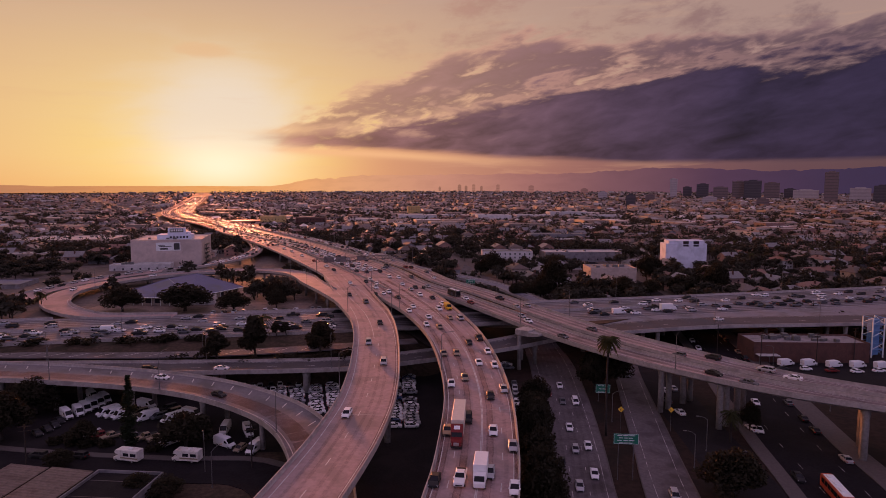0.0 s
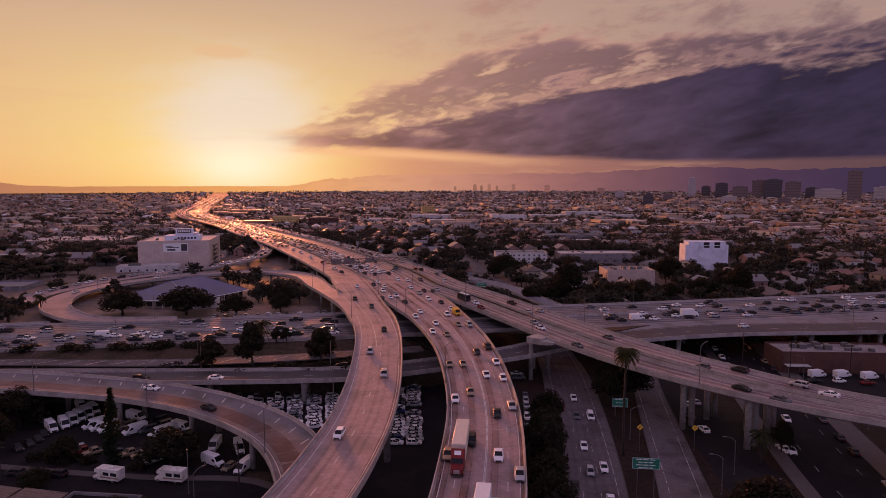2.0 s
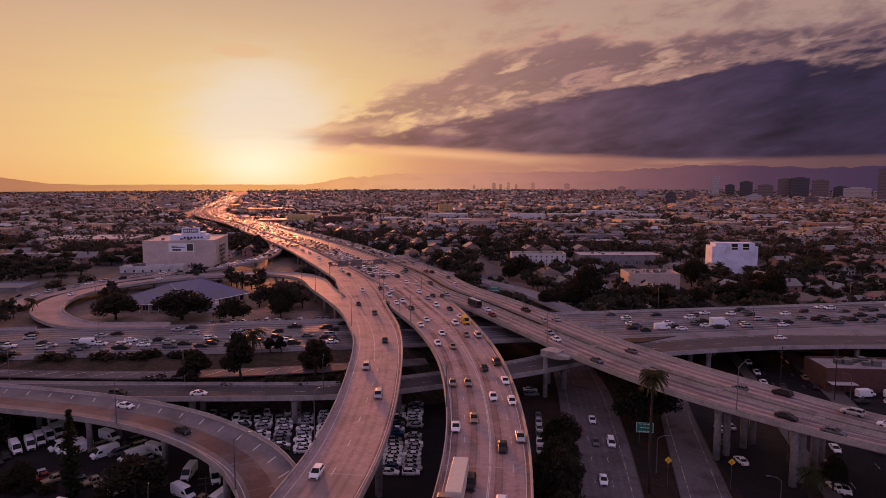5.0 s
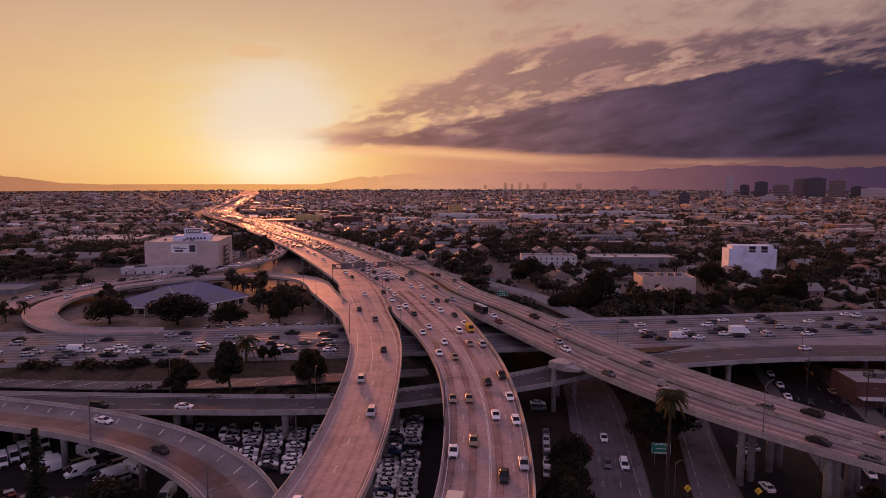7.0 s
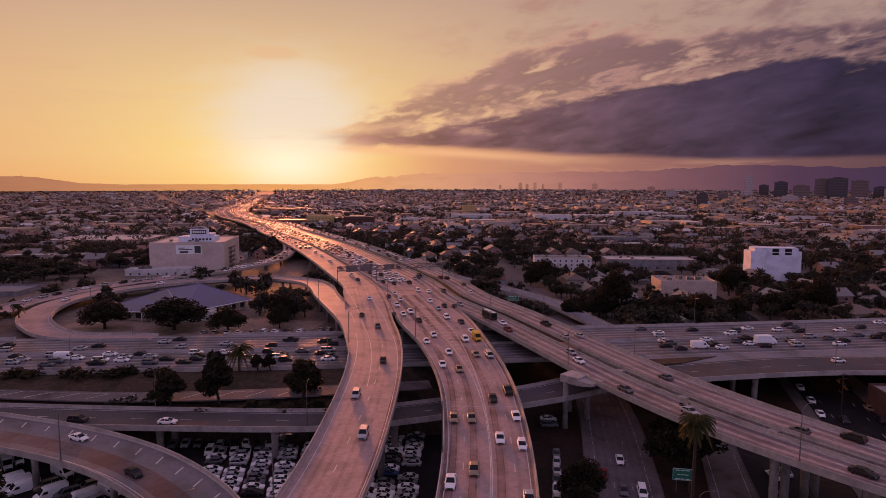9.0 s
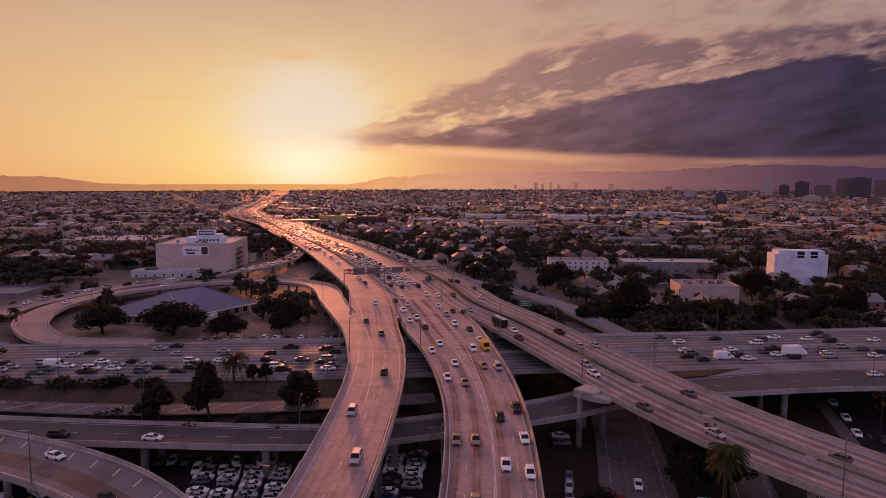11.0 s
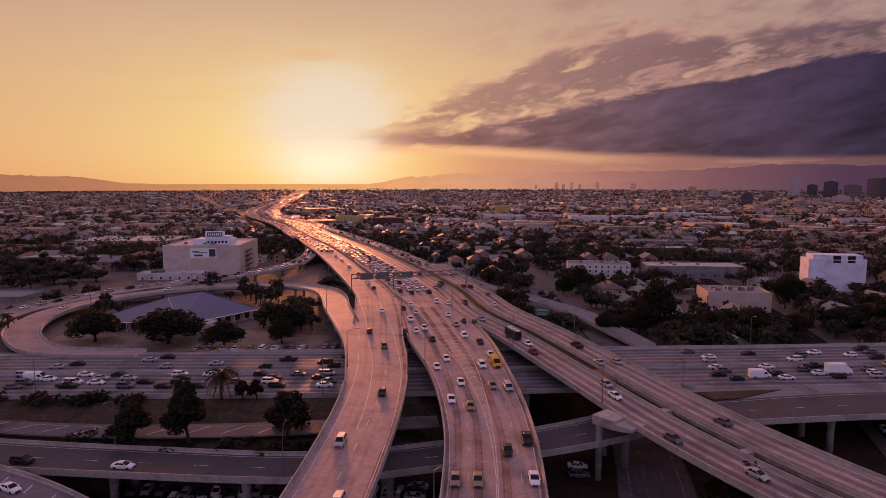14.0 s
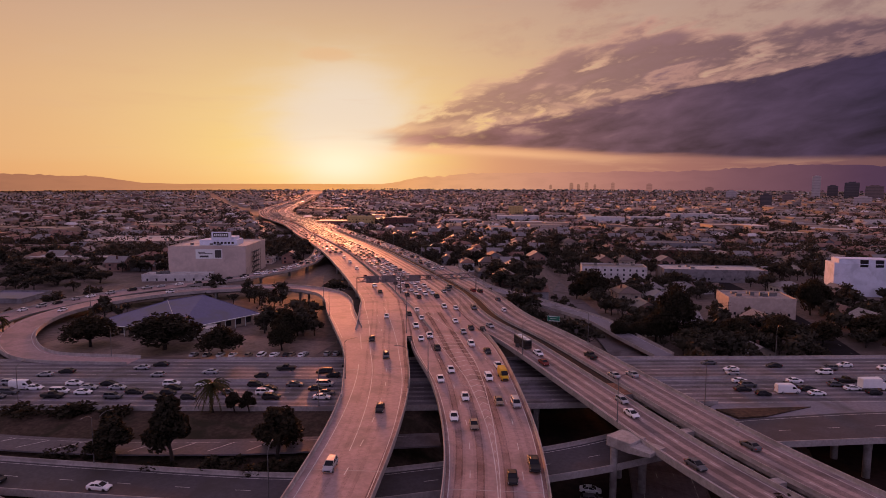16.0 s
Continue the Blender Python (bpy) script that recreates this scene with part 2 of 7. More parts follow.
RUBBER = stain_material("tyre_wear", (0.11, 0.08, 0.08), 0.2, 9.0, (0.2, 0.8))
RUBBER_LONG = stain_material("lane_wear", (0.05, 0.043, 0.046), 0.32, 14.0, (0.05, 0.6))
RUST_DUST = stain_material("brown_road_dust", (0.20, 0.09, 0.062), 0.6, 9.0, (0.25, 0.75))
CONCRETE_DECK = material("deck_concrete", (0.36, 0.25, 0.243), 0.74, spec=0.34, spread=0.14, size=0.9, grime=(0.24, 0.18, 0.17), grime_size=9.0, bump=0.15, edges=(0.42, 0.72))
CONCRETE = material("weathered_concrete", (0.35, 0.315, 0.30), 0.8, spread=0.15, size=0.7, grime=(0.24, 0.215, 0.205), grime_size=5.0, bump=0.3)
CONCRETE_DARK = material("girder_concrete", (0.27, 0.25, 0.24), 0.9, spread=0.18, size=0.8, grime=(0.14, 0.12, 0.11), grime_size=6.0, bump=0.3)
FREEWAY = material("worn_freeway_concrete", (0.185, 0.172, 0.20), 0.66, spread=0.15, size=0.8, grime=(0.10, 0.09, 0.09), grime_size=10.0, bump=0.15)
EAST_DECK = material("grey_deck_concrete", (0.33, 0.25, 0.246), 0.66, spread=0.15, size=0.9, grime=(0.19, 0.145, 0.145), grime_size=11.0, bump=0.15)
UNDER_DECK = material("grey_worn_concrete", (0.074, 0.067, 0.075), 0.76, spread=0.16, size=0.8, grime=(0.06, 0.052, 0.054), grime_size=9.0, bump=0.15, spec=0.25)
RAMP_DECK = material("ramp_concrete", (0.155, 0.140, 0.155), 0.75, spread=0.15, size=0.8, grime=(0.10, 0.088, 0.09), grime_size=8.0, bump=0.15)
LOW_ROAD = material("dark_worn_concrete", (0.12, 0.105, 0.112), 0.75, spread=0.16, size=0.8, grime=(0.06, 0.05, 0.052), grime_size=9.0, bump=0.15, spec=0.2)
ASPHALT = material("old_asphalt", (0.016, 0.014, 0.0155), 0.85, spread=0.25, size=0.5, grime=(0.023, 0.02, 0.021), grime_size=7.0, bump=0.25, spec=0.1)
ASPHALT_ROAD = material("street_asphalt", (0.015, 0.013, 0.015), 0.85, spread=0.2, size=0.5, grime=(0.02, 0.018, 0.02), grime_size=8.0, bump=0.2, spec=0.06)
PAVEMENT = material("pavement_concrete", (0.085, 0.07, 0.067), 0.9, spread=0.15, size=0.8, grime=(0.08, 0.075, 0.07), bump=0.2)
YARD_PAVING = material("pale_dusty_paving", (0.21, 0.155, 0.125), 0.85, spread=0.2, size=1.2, grime=(0.10, 0.072, 0.058), grime_size=6.0, bump=0.2)
EARTH = material("dry_earth_and_grass", (0.06, 0.042, 0.031), 0.95, spread=0.35, size=1.2, grime=(0.028, 0.026, 0.016), grime_size=7.0, bump=0.5, spec=0.15)
BROWN_SAND = material("brown_sand", (0.16, 0.08, 0.055), 0.95, spread=0.3, size=0.8, grime=(0.10, 0.055, 0.04), grime_size=3.0, bump=0.4)
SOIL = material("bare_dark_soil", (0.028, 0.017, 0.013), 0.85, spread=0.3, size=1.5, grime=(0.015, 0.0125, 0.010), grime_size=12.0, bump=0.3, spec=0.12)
GROUND = material("city_ground", (0.135, 0.105, 0.093), 0.78, spread=0.3, size=2.5, grime=(0.07, 0.056, 0.049), grime_size=30.0, bump=0.2, spec=0.25)
LINE_WHITE = material("road_paint", (0.58, 0.56, 0.53), 0.7, spread=0.12, size=0.3, grime=(0.34, 0.32, 0.30), grime_size=2.0)
LINE_WORN = material("worn_road_paint", (0.42, 0.40, 0.39), 0.8, spread=0.2, size=0.3, grime=(0.10, 0.095, 0.092), grime_size=2.0, edges=(0.4, 0.6))
TYRE_DARK = material("tyre_rubber", (0.02, 0.02, 0.02), 0.85, spread=0.2, size=0.2)
RIM = material("alloy_rim", (0.5, 0.5, 0.52), 0.35, metal=0.9)
CAR_GLASS = material("car_glass", (0.010, 0.011, 0.013), 0.22, spread=0.1, spec=0.22)
HEADLAMP = material("headlamp_lens", (0.75, 0.76, 0.78), 0.12, spread=0.05)
TAILLAMP = material("taillamp_lens", (0.35, 0.02, 0.02), 0.2, spread=0.1)
HEAD_ON = glow_material("lit_headlamp", (1.0, 0.93, 0.8), 3.0)
TAIL_ON = glow_material("lit_taillamp", (1.0, 0.05, 0.03), 1.5)
STEEL = material("galvanised_steel", (0.16, 0.155, 0.155), 0.55, metal=0.6, spread=0.15, size=0.5)
STEEL_DARK = material("dark_steel", (0.06, 0.055, 0.055), 0.55, metal=0.4)
GANTRY_PAINT = material("weathered_gantry_paint", (0.17, 0.14, 0.13), 0.6, metal=0.2, spread=0.2, size=0.6, grime=(0.09, 0.07, 0.065), grime_size=2.0)
SIGN_GREEN = material("sign_green", (0.01, 0.16, 0.10), 0.45, spread=0.08)
SIGN_WHITE = material("sign_white", (0.72, 0.74, 0.72), 0.5, spread=0.05)
SIGN_YELLOW = material("sign_yellow", (0.75, 0.46, 0.04), 0.5, spread=0.06)
BARK = material("bark", (0.028, 0.021, 0.017), 0.95, spread=0.35, size=0.3, bump=0.6)
LEAF = leaf_material("broad_leaves", (0.03, 0.027, 0.017), 0.3, 0.2)
# paler than the near leaves: haze over the city trees is put into this colour
LEAF_CITY = leaf_material("haze_lifted_leaves", (0.054, 0.05, 0.037), 0.3, 0.16)
LEAF_PALM = leaf_material("palm_fronds", (0.045, 0.05, 0.02))
LEAF_CYPRESS = leaf_material("cypress_leaves", (0.022, 0.032, 0.018))
WIN_DARK = material("window_glass", (0.02, 0.022, 0.027), 0.12, spread=0.2, size=2.0, spec=0.6)
PAINTS = {
    "white": material("white_car_paint", (0.78, 0.78, 0.78), 0.5, spec=0.3, spread=0.03),
    "silver": material("silver_car_paint", (0.42, 0.43, 0.45), 0.5, spec=0.3, metal=0.5, spread=0.04),
    "grey": material("grey_car_paint", (0.12, 0.125, 0.135), 0.5, spec=0.3, metal=0.35, spread=0.04),
    "black": material("black_car_paint", (0.015, 0.015, 0.017), 0.5, spec=0.3, spread=0.05),
    "red": material("red_car_paint", (0.16, 0.012, 0.012), 0.5, spec=0.3, spread=0.05),
    "blue": material("blue_car_paint", (0.02, 0.05, 0.14), 0.5, spec=0.3, metal=0.2, spread=0.05),
    "tan": material("tan_car_paint", (0.30, 0.24, 0.17), 0.5, spec=0.3, metal=0.3, spread=0.05),
    "yellow": material("yellow_car_paint", (0.62, 0.36, 0.02), 0.5, spec=0.3, spread=0.05),
}


# ================= mesh helpers =================
class Geo:
    """Vertices and faces gathered for one mesh."""

    def __init__(self):
        self.v, self.f, self.m = [], [], []

    def face(self, pts, mat=0):
        k = len(self.v)
        self.v += [tuple(p) for p in pts]
        self.f.append(tuple(range(k, k + len(pts))))
        self.m.append(mat)

    def grid(self, rings, closed=True, caps=False, mat=0):
        """Rings of points, joined one to the next."""
        k, c = len(self.v), len(rings[0])
        for r in rings:
            self.v += [tuple(p) for p in r]
        for i in range(len(rings) - 1):
            for j in range(c if closed else c - 1):
                a, b = k + i * c + j, k + i * c + (j + 1) % c
                self.f.append((a, b, b + c, a + c))
                self.m.append(mat)
        if caps:
            self.f += [tuple(range(k + c - 1, k - 1, -1)), tuple(range(k + (len(rings) - 1) * c, k + len(rings) * c))]
            self.m += [mat, mat]

    def box(self, x0, y0, z0, x1, y1, z1, mat=0, at=None, chamfer=0.0):
        if chamfer:
            c = chamfer
            ring = lambda d, z: [(x0 + d + c, y0 + d, z), (x1 - d - c, y0 + d, z), (x1 - d, y0 + d + c, z), (x1 - d, y1 - d - c, z), (x1 - d - c, y1 - d, z), (x0 + d + c, y1 - d, z), (x0 + d, y1 - d - c, z), (x0 + d, y0 + d + c, z)]
            rings = [ring(0, z0), ring(0, z1 - c), ring(c, z1)]
        else:
            rings = [[(x0, y0, z), (x1, y0, z), (x1, y1, z), (x0, y1, z)] for z in (z0, z1)]
        if at is not None:
            rings = [[at @ Vector(p) for p in r] for r in rings]
        self.grid(rings, True, True, mat)

    def tube(self, pts, radii, sides=6, mat=0):
        pts = [Vector(p) for p in pts]
        rings = []
        for i, p in enumerate(pts):
            d = (pts[min(i + 1, len(pts) - 1)] - pts[max(i - 1, 0)]).normalized()
            a = d.cross(Vector((0, 0, 1)) if abs(d.z) < 0.9 else Vector((1, 0, 0))).normalized()
            b = d.cross(a)
            rings.append([p + (a * math.cos(q) + b * math.sin(q)) * radii[i] for q in (2 * math.pi * j / sides for j in range(sides))])
        self.grid(rings, True, True, mat)

    def mesh(self, name, mats, smooth=False):
        me = bpy.data.meshes.new(name)
        me.from_pydata(self.v, [], self.f)
        for m in mats if isinstance(mats, (list, tuple)) else [mats]:
            me.materials.append(m)
        if any(self.m):
            me.polygons.foreach_set("material_index", self.m)
        if smooth:
            me.polygons.foreach_set("use_smooth", [True] * len(self.f))
        me.validate()
        me.update()
        return me


def part(name, geo, mats, parent, label="", smooth=False, at=None):
    data = geo if isinstance(geo, bpy.types.Mesh) else geo.mesh(name, mats, smooth)
    ob = new(name, data)
    ob.parent = parent
    if at is not None:
        ob.matrix_basis = at
    return tagged(ob, label)


def thing(name, label, category, group="", kind="", at=None):
    ob = new(name)
    ob.empty_display_size = 0.1
    if at is not None:
        ob.matrix_basis = at
    return tagged(ob, label, category, group, kind)


def solid(name, geo, mats, label="", category="", group="", kind="", smooth=False, at=None):
    """A top-level thing of one mesh."""
    ob = part(name, geo, mats, None, "", smooth, at)
    return tagged(ob, label, category, group, kind)


def ease(v, lo, hi):
    t = min(1.0, max(0.0, (v - lo) / (hi - lo)))
    return t * t * (3 - 2 * t)


class Line:
    """A smooth centre line through (x, y, z, width) points, sampled every few metres."""

    def __init__(self, pts, step=4.0):
        p = np.array([q if len(q) == 4 else (*q, 12.0) for q in pts], float)
        p = np.vstack([2 * p[0] - p[1], p, 2 * p[-1] - p[-2]])
        out = []
        for i in range(1, len(p) - 2):
            k = max(2, int(np.hypot(*(p[i + 1] - p[i])[:2]) / step))
            for t in np.linspace(0, 1, k, endpoint=False):
                a, b, c, d = p[i - 1], p[i], p[i + 1], p[i + 2]
                out.append(0.5 * (2 * b + (c - a) * t + (2 * a - 5 * b + 4 * c - d) * t * t + (3 * b - a - 3 * c + d) * t**3))
        out.append(p[-2])
        q = np.array(out)
        self.p, self.w = q[:, :3], q[:, 3]
        d = np.gradient(self.p[:, :2], axis=0)
        d /= np.linalg.norm(d, axis=1)[:, None]
        self.d, self.n = d, np.stack([-d[:, 1], d[:, 0]], 1)  # n points to the left of the way
        self.s = np.r_[0, np.cumsum(np.linalg.norm(np.diff(self.p, axis=0), axis=1))]

    def length(self):
        return float(self.s[-1])

    def at(self, s, off=0.0, up=0.0):
        f = lambda a: np.interp(s, self.s, a)
        n = (float(f(self.n[:, 0])), float(f(self.n[:, 1])))
        return Vector((float(f(self.p[:, 0])) + n[0] * off, float(f(self.p[:, 1])) + n[1] * off, float(f(self.p[:, 2])) + up)), math.atan2(-n[0], n[1])

    def width(self, s):
        return float(np.interp(s, self.s, self.w))

    def near(self, x, y):
        """The way along the line, and the distance to its left, of the place nearest to (x, y)."""
        r = np.array((x, y)) - self.p[:, :2]
        i = int(np.argmin((r**2).sum(1)))
        return float(self.s[i]), float(r[i] @ self.n[i])

    def sweep(self, profile, s0=0.0, s1=None, caps=True, step=0):
        """profile(width) gives (offset, height) points, swept along the line. Returns a Geo."""
        s1 = self.length() if s1 is None else s1
        cuts = [s0] + [float(s) for s in self.s if s0 + 0.5 < s < s1 - 0.5] + [s1]
        g = Geo()
        rings = []
        for s in cuts:
            rings.append([self.at(s, o, h)[0] for o, h in profile(self.width(s))])
        g.grid(rings, True, caps)
        return g


def pose_on(line, s, off, turn=0.0, up=0.0):
    p, a = line.at(s, off, up)
    slope = math.degrees(math.atan2(line.at(s + 2, off)[0].z - line.at(s - 2, off)[0].z, 4.0))
    return pose(p.x, p.y, p.z, 0, -slope if not turn else slope, math.degrees(a) + turn)


# ================= the plan =================
# Centre lines (x, y, z, width). The flyover and the two viaducts run side by side into the distance.
EDGE = [(-106, 353), (-164, 453), (-222, 547), (-320, 692), (-415, 838), (-487, 930), (-578, 1050), (-700, 1256), (-870, 1621), (-1130, 2200), (-1457, 2925)]


def beside(off, width):
    out = []
    for i, (x, y) in enumerate(EDGE):
        a, b = EDGE[max(0, i - 1)], EDGE[min(len(EDGE) - 1, i + 1)]
        dx, dy = b[0] - a[0], b[1] - a[1]
        k = math.hypot(dx, dy)
        z = 17.6 - 3.0 * ease(y, 400, 1000) + 16 * ease(y, 1900, 4800)
        out.append((x + dy / k * off, y - dx / k * off, z, width))
    return out


FLYOVER = Line([(-46, -30, 18.5, 13.5), (-38, 30, 18.5, 13.5), (-33.5, 70, 18.5, 13.5), (-31, 100, 18.5, 13.8), (-30.5, 117, 18.5, 13.8), (-31.2, 136, 18.5, 13.6), (-34.8, 164, 18.4, 14),
                (-42.2, 203, 18.3, 15), (-51, 235, 18.1, 16.6), (-62, 265, 17.95, 17.4), (-72.5, 295, 17.82, 17.8), (-85, 328, 17.68, 17.5)] + beside(9, 17))
VIADUCT = Line([(-20, -60, 17.6, 17), (-12, 20, 17.6, 17), (-7, 60, 17.8, 16.5), (-5, 90, 17.8, 15.6), (-4.4, 110, 17.8, 15.8), (-5.2, 140, 17.8, 16.3), (-9, 172, 17.8, 17.4), (-15.6, 205, 17.8, 19),
                (-26.5, 240, 17.8, 21.8), (-40.5, 275, 17.78, 26.6), (-56, 312, 17.7, 24)] + beside(28.5, 20))
EAST = Line(beside(51, 25.5)[::-1] + [(-37, 325, 17.2, 27.5), (-15.4, 292.4, 16.8, 26.6), (6.5, 253.8, 16.6, 25.6), (24.8, 221.9, 16.4, 25.5), (35.6, 205.2, 16.4, 25.4), (46.3, 191, 16.4, 25), (58, 178.1, 16.4, 23.6), (66.3, 169.6, 16.4, 21.6), (75.4, 161.8, 16.4, 19.8), (87, 155, 16.3, 18.2), (96.5, 150.4, 16.2, 17.5), (130, 136, 16, 17), (180, 119, 15.8, 17), (240, 103, 15.5, 17)])
LOOP = Line([(-52, 222, 18.1, 6), (-66.7, 257.4, 17.95, 6.5), (-80.8, 285.7, 17.8, 9.5), (-98.5, 318, 17, 11), (-112, 345, 16.4, 12), (-128, 366, 15.6, 12), (-152, 377, 15, 12.5), (-183, 370.5, 14.4, 13), (-208, 353, 13.8, 14), (-222.5, 328, 13.2, 14),
             (-224, 301, 12.8, 13), (-213.5, 276.5, 12.4, 13), (-196, 258.5, 12.2, 12), (-172, 246.5, 12.1, 10), (-140, 251, 12.05, 8)])
QUEUE = Line([(-395, 830, 14.6, 8), (-330, 745, 15.4, 9), (-292, 685, 15.8, 9), (-222, 553, 15.2, 10), (-198, 492, 14.6, 10), (-193, 448, 14.3, 10), (-199, 413, 14.0, 10), (-207, 392, 13.9, 10), (-217, 376, 13.8, 10.5), (-227, 358, 13.65, 11), (-235, 337, 13.38, 11), (-238.5, 316, 13.02, 11), (-239, 297, 12.76, 11), (-234, 278, 12.5, 11)])
RAMP = Line([(-300, 150, 11.4, 16.5), (-230, 162, 11.4, 16.5), (-190, 167.5, 11.4, 16.5), (-150, 169, 11.4, 16.3), (-125, 167.5, 11.4, 15.8), (-104, 164.8, 11.4, 15), (-88, 161, 11.3, 14.5), (-75, 156, 11.2, 14.2), (-62, 148.6, 11.0, 13.8), (-52, 140.3, 10.8, 13.2), (-43.5, 129, 10.4, 12.6), (-36, 113, 9.6, 12), (-30, 92, 8.4, 11), (-28, 60, 6.6, 11), (-30, 10, 4.4, 11), (-34, -60, 2.4, 11)])
UNDER = Line([(-330, 168, 9.8, 13), (-240, 172, 9.8, 13), (-180, 174.5, 9.8, 13), (-136, 179, 9.8, 13), (-92, 184.5, 9.8, 12.5), (-51, 191.5, 9.8, 12), (-27, 202.5, 9.9, 12), (0, 219, 10.2, 13), (22, 234.5, 11.0, 14), (48, 245, 11.8, 16), (85, 258, 12, 18), (130, 266, 12, 18), (190, 277, 12, 18), (300, 302, 12, 18), (500, 360, 12, 18)])
FREEWAY_LINE = Line([(-900, 15, 12, 46), (-420, 146, 12, 46), (-260, 194, 12, 45), (-160, 225, 12, 45), (-70, 249, 12, 45), (20, 276.5, 12, 42.5), (110, 304, 12, 42), (250, 351, 12, 43), (420, 418, 12, 44), (800, 590, 12, 44)], 8)
SLIP = Line([(-230, 186, 10.6, 7), (-150, 191, 10.7, 7), (-110, 195, 10.8, 7.5), (-78, 202.5, 11.0, 8), (-58, 209, 11.2, 8), (-30, 219, 11.4, 7)])
OFFRAMP = Line([(-95, 482, 15.6, 9), (-62, 425, 13.0, 9), (-29, 398, 10.6, 10), (0, 374, 8.2, 10), (14, 352, 6.4, 10), (27, 332, 4.6, 9)])
STREET_A = Line([(22, -60, 2.1, 15), (18.5, 40, 2.1, 14.5), (17.2, 100, 2.1, 14.4), (17.6, 124, 2.1, 14.4), (19.1, 150, 2.1, 14.8), (20.1, 188, 2.1, 15.8), (20, 226, 2.1, 15.6), (17, 270, 2.1, 14), (14, 330, 3, 12.5), (-8, 420, 4.2, 12.5), (-36, 520, 5, 12.5)])
STREET_B = Line([(26, -40, 2.1, 11), (32.5, 60, 2.1, 11), (36.9, 124, 2.1, 11), (39.1, 147, 2.1, 10.2), (41.9, 175, 2.1, 9.6), (45.8, 213, 2.1, 8.4), (49.5, 240, 2.1, 8), (56, 300, 2.6, 8)])
STREET_C = Line([(60, 20, 2.1, 18), (70, 90, 2.1, 18), (74.8, 130, 2.1, 18), (77, 157, 2.1, 17.4), (80.9, 188, 2.1, 17.4), (84.5, 215, 2.1, 17.2), (89, 250, 2.2, 17), (93, 300, 2.6, 16), (94, 380, 3.4, 14), (88, 460, 4.2, 13), (60, 640, 5.5, 12)])
STREET_D = Line([(-320, 150, 2.1, 10), (-190, 138, 2.1, 10), (-120, 129.5, 2.1, 10), (-80, 127.5, 2.1, 11), (-58, 128, 2.1, 12), (-46, 118, 2.1, 12), (-40, 95, 2.1, 11), (-41, 20, 2.1, 11)])
ROADS = [FLYOVER, VIADUCT, EAST, LOOP, QUEUE, RAMP, UNDER, FREEWAY_LINE, SLIP, OFFRAMP, STREET_A, STREET_B, STREET_C, STREET_D]


def ground_z(x, y):
    """Low ground in front, a bank up to the freeway on the left, the city a little higher behind."""
    left = 1 - ease(x, -42, -22)
    edge = float(np.interp(x, UNDER.p[:, 0], UNDER.p[:, 1]))  # y of the lower road at this x
    d = y - edge
    fy = float(np.interp(x, FREEWAY_LINE.p[:, 0], FREEWAY_LINE.p[:, 1]))
    up = 7.4 * ease(d, 4.6, 6.8) + 2.2 * ease(d, 7, max(9, fy - 23 - edge)) - 2.2 * ease(y - fy, 22, 40)
    z = 2.0 + left * up
    z += (1 - left) * (2.6 * ease(y, 280, 560))
    far = ease(y, 420, 900)
    z = z * (1 - far) + far * 7.5
    return z + 30 * ease(y, 1900, 4900) + 0.3 * ease(y, 300, 420) * noise.noise(Vector((x * 0.03, y * 0.03, 0)))


def build_ground():
    far = [150, 220, 330, 480, 700, 1000, 1400, 1900, 2500, 3200, 4000, 4900, 6000]
    xs = np.r_[[-320 - f for f in far[::-1]], np.arange(-320, 321, 5.0), [320 + f for f in far]]
    ys = np.r_[[-2500, -1200, -500, -200], np.arange(-100, 481, 5.0), [480 + f for f in far[:-1]]]
    g = Geo()
    g.v = [(x, y, ground_z(x, y)) for y in ys for x in xs]
    c = len(xs)
    g.f = [(j * c + i, j * c + i + 1, (j + 1) * c + i + 1, (j + 1) * c + i) for j in range(len(ys) - 1) for i in range(c - 1)]
    bank = [float(np.interp(x, FREEWAY_LINE.p[:, 0], FREEWAY_LINE.p[:, 1])) - 16 for x in xs]
    # near soil dark, city ground paler: the far haze lift is in the colours
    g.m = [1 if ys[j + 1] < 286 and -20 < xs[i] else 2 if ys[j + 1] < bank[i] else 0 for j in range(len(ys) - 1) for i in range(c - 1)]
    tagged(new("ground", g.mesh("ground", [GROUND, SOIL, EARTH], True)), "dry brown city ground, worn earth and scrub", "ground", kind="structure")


build_ground()


# ================= roads =================
def slab(depth, drop=0.0):
    """Section of a bridge deck with a box girder under it."""
    return lambda w: [(-w / 2, -0.02), (-w / 2, -0.5), (-w / 2 + 1.8, -0.75), (-w / 2 + 2.8, -depth), (w / 2 - 2.8, -depth), (w / 2 - 1.8, -0.75), (w / 2, -0.5), (w / 2, -0.02)]


def dashes(line, off, s0, s1, length=3.0, gap=9.2, wide=0.16, geo=None, up=0.012):
    g = geo or Geo()
    s = s0
    while s + length < s1:
        o = off(s) if callable(off) else off
        o2 = off(s + length) if callable(off) else off
        a, b = line.at(s, o - wide / 2, up)[0], line.at(s, o + wide / 2, up)[0]
        c, d = line.at(s + length, o2 + wide / 2, up)[0], line.at(s + length, o2 - wide / 2, up)[0]
        g.face([a, d, c, b])
        s += length + gap
    return g


def stripe(line, off, s0, s1, wide=0.16, geo=None, up=0.012):
    return dashes(line, off, s0, s1, 4.0, 0.0, wide, geo, up)


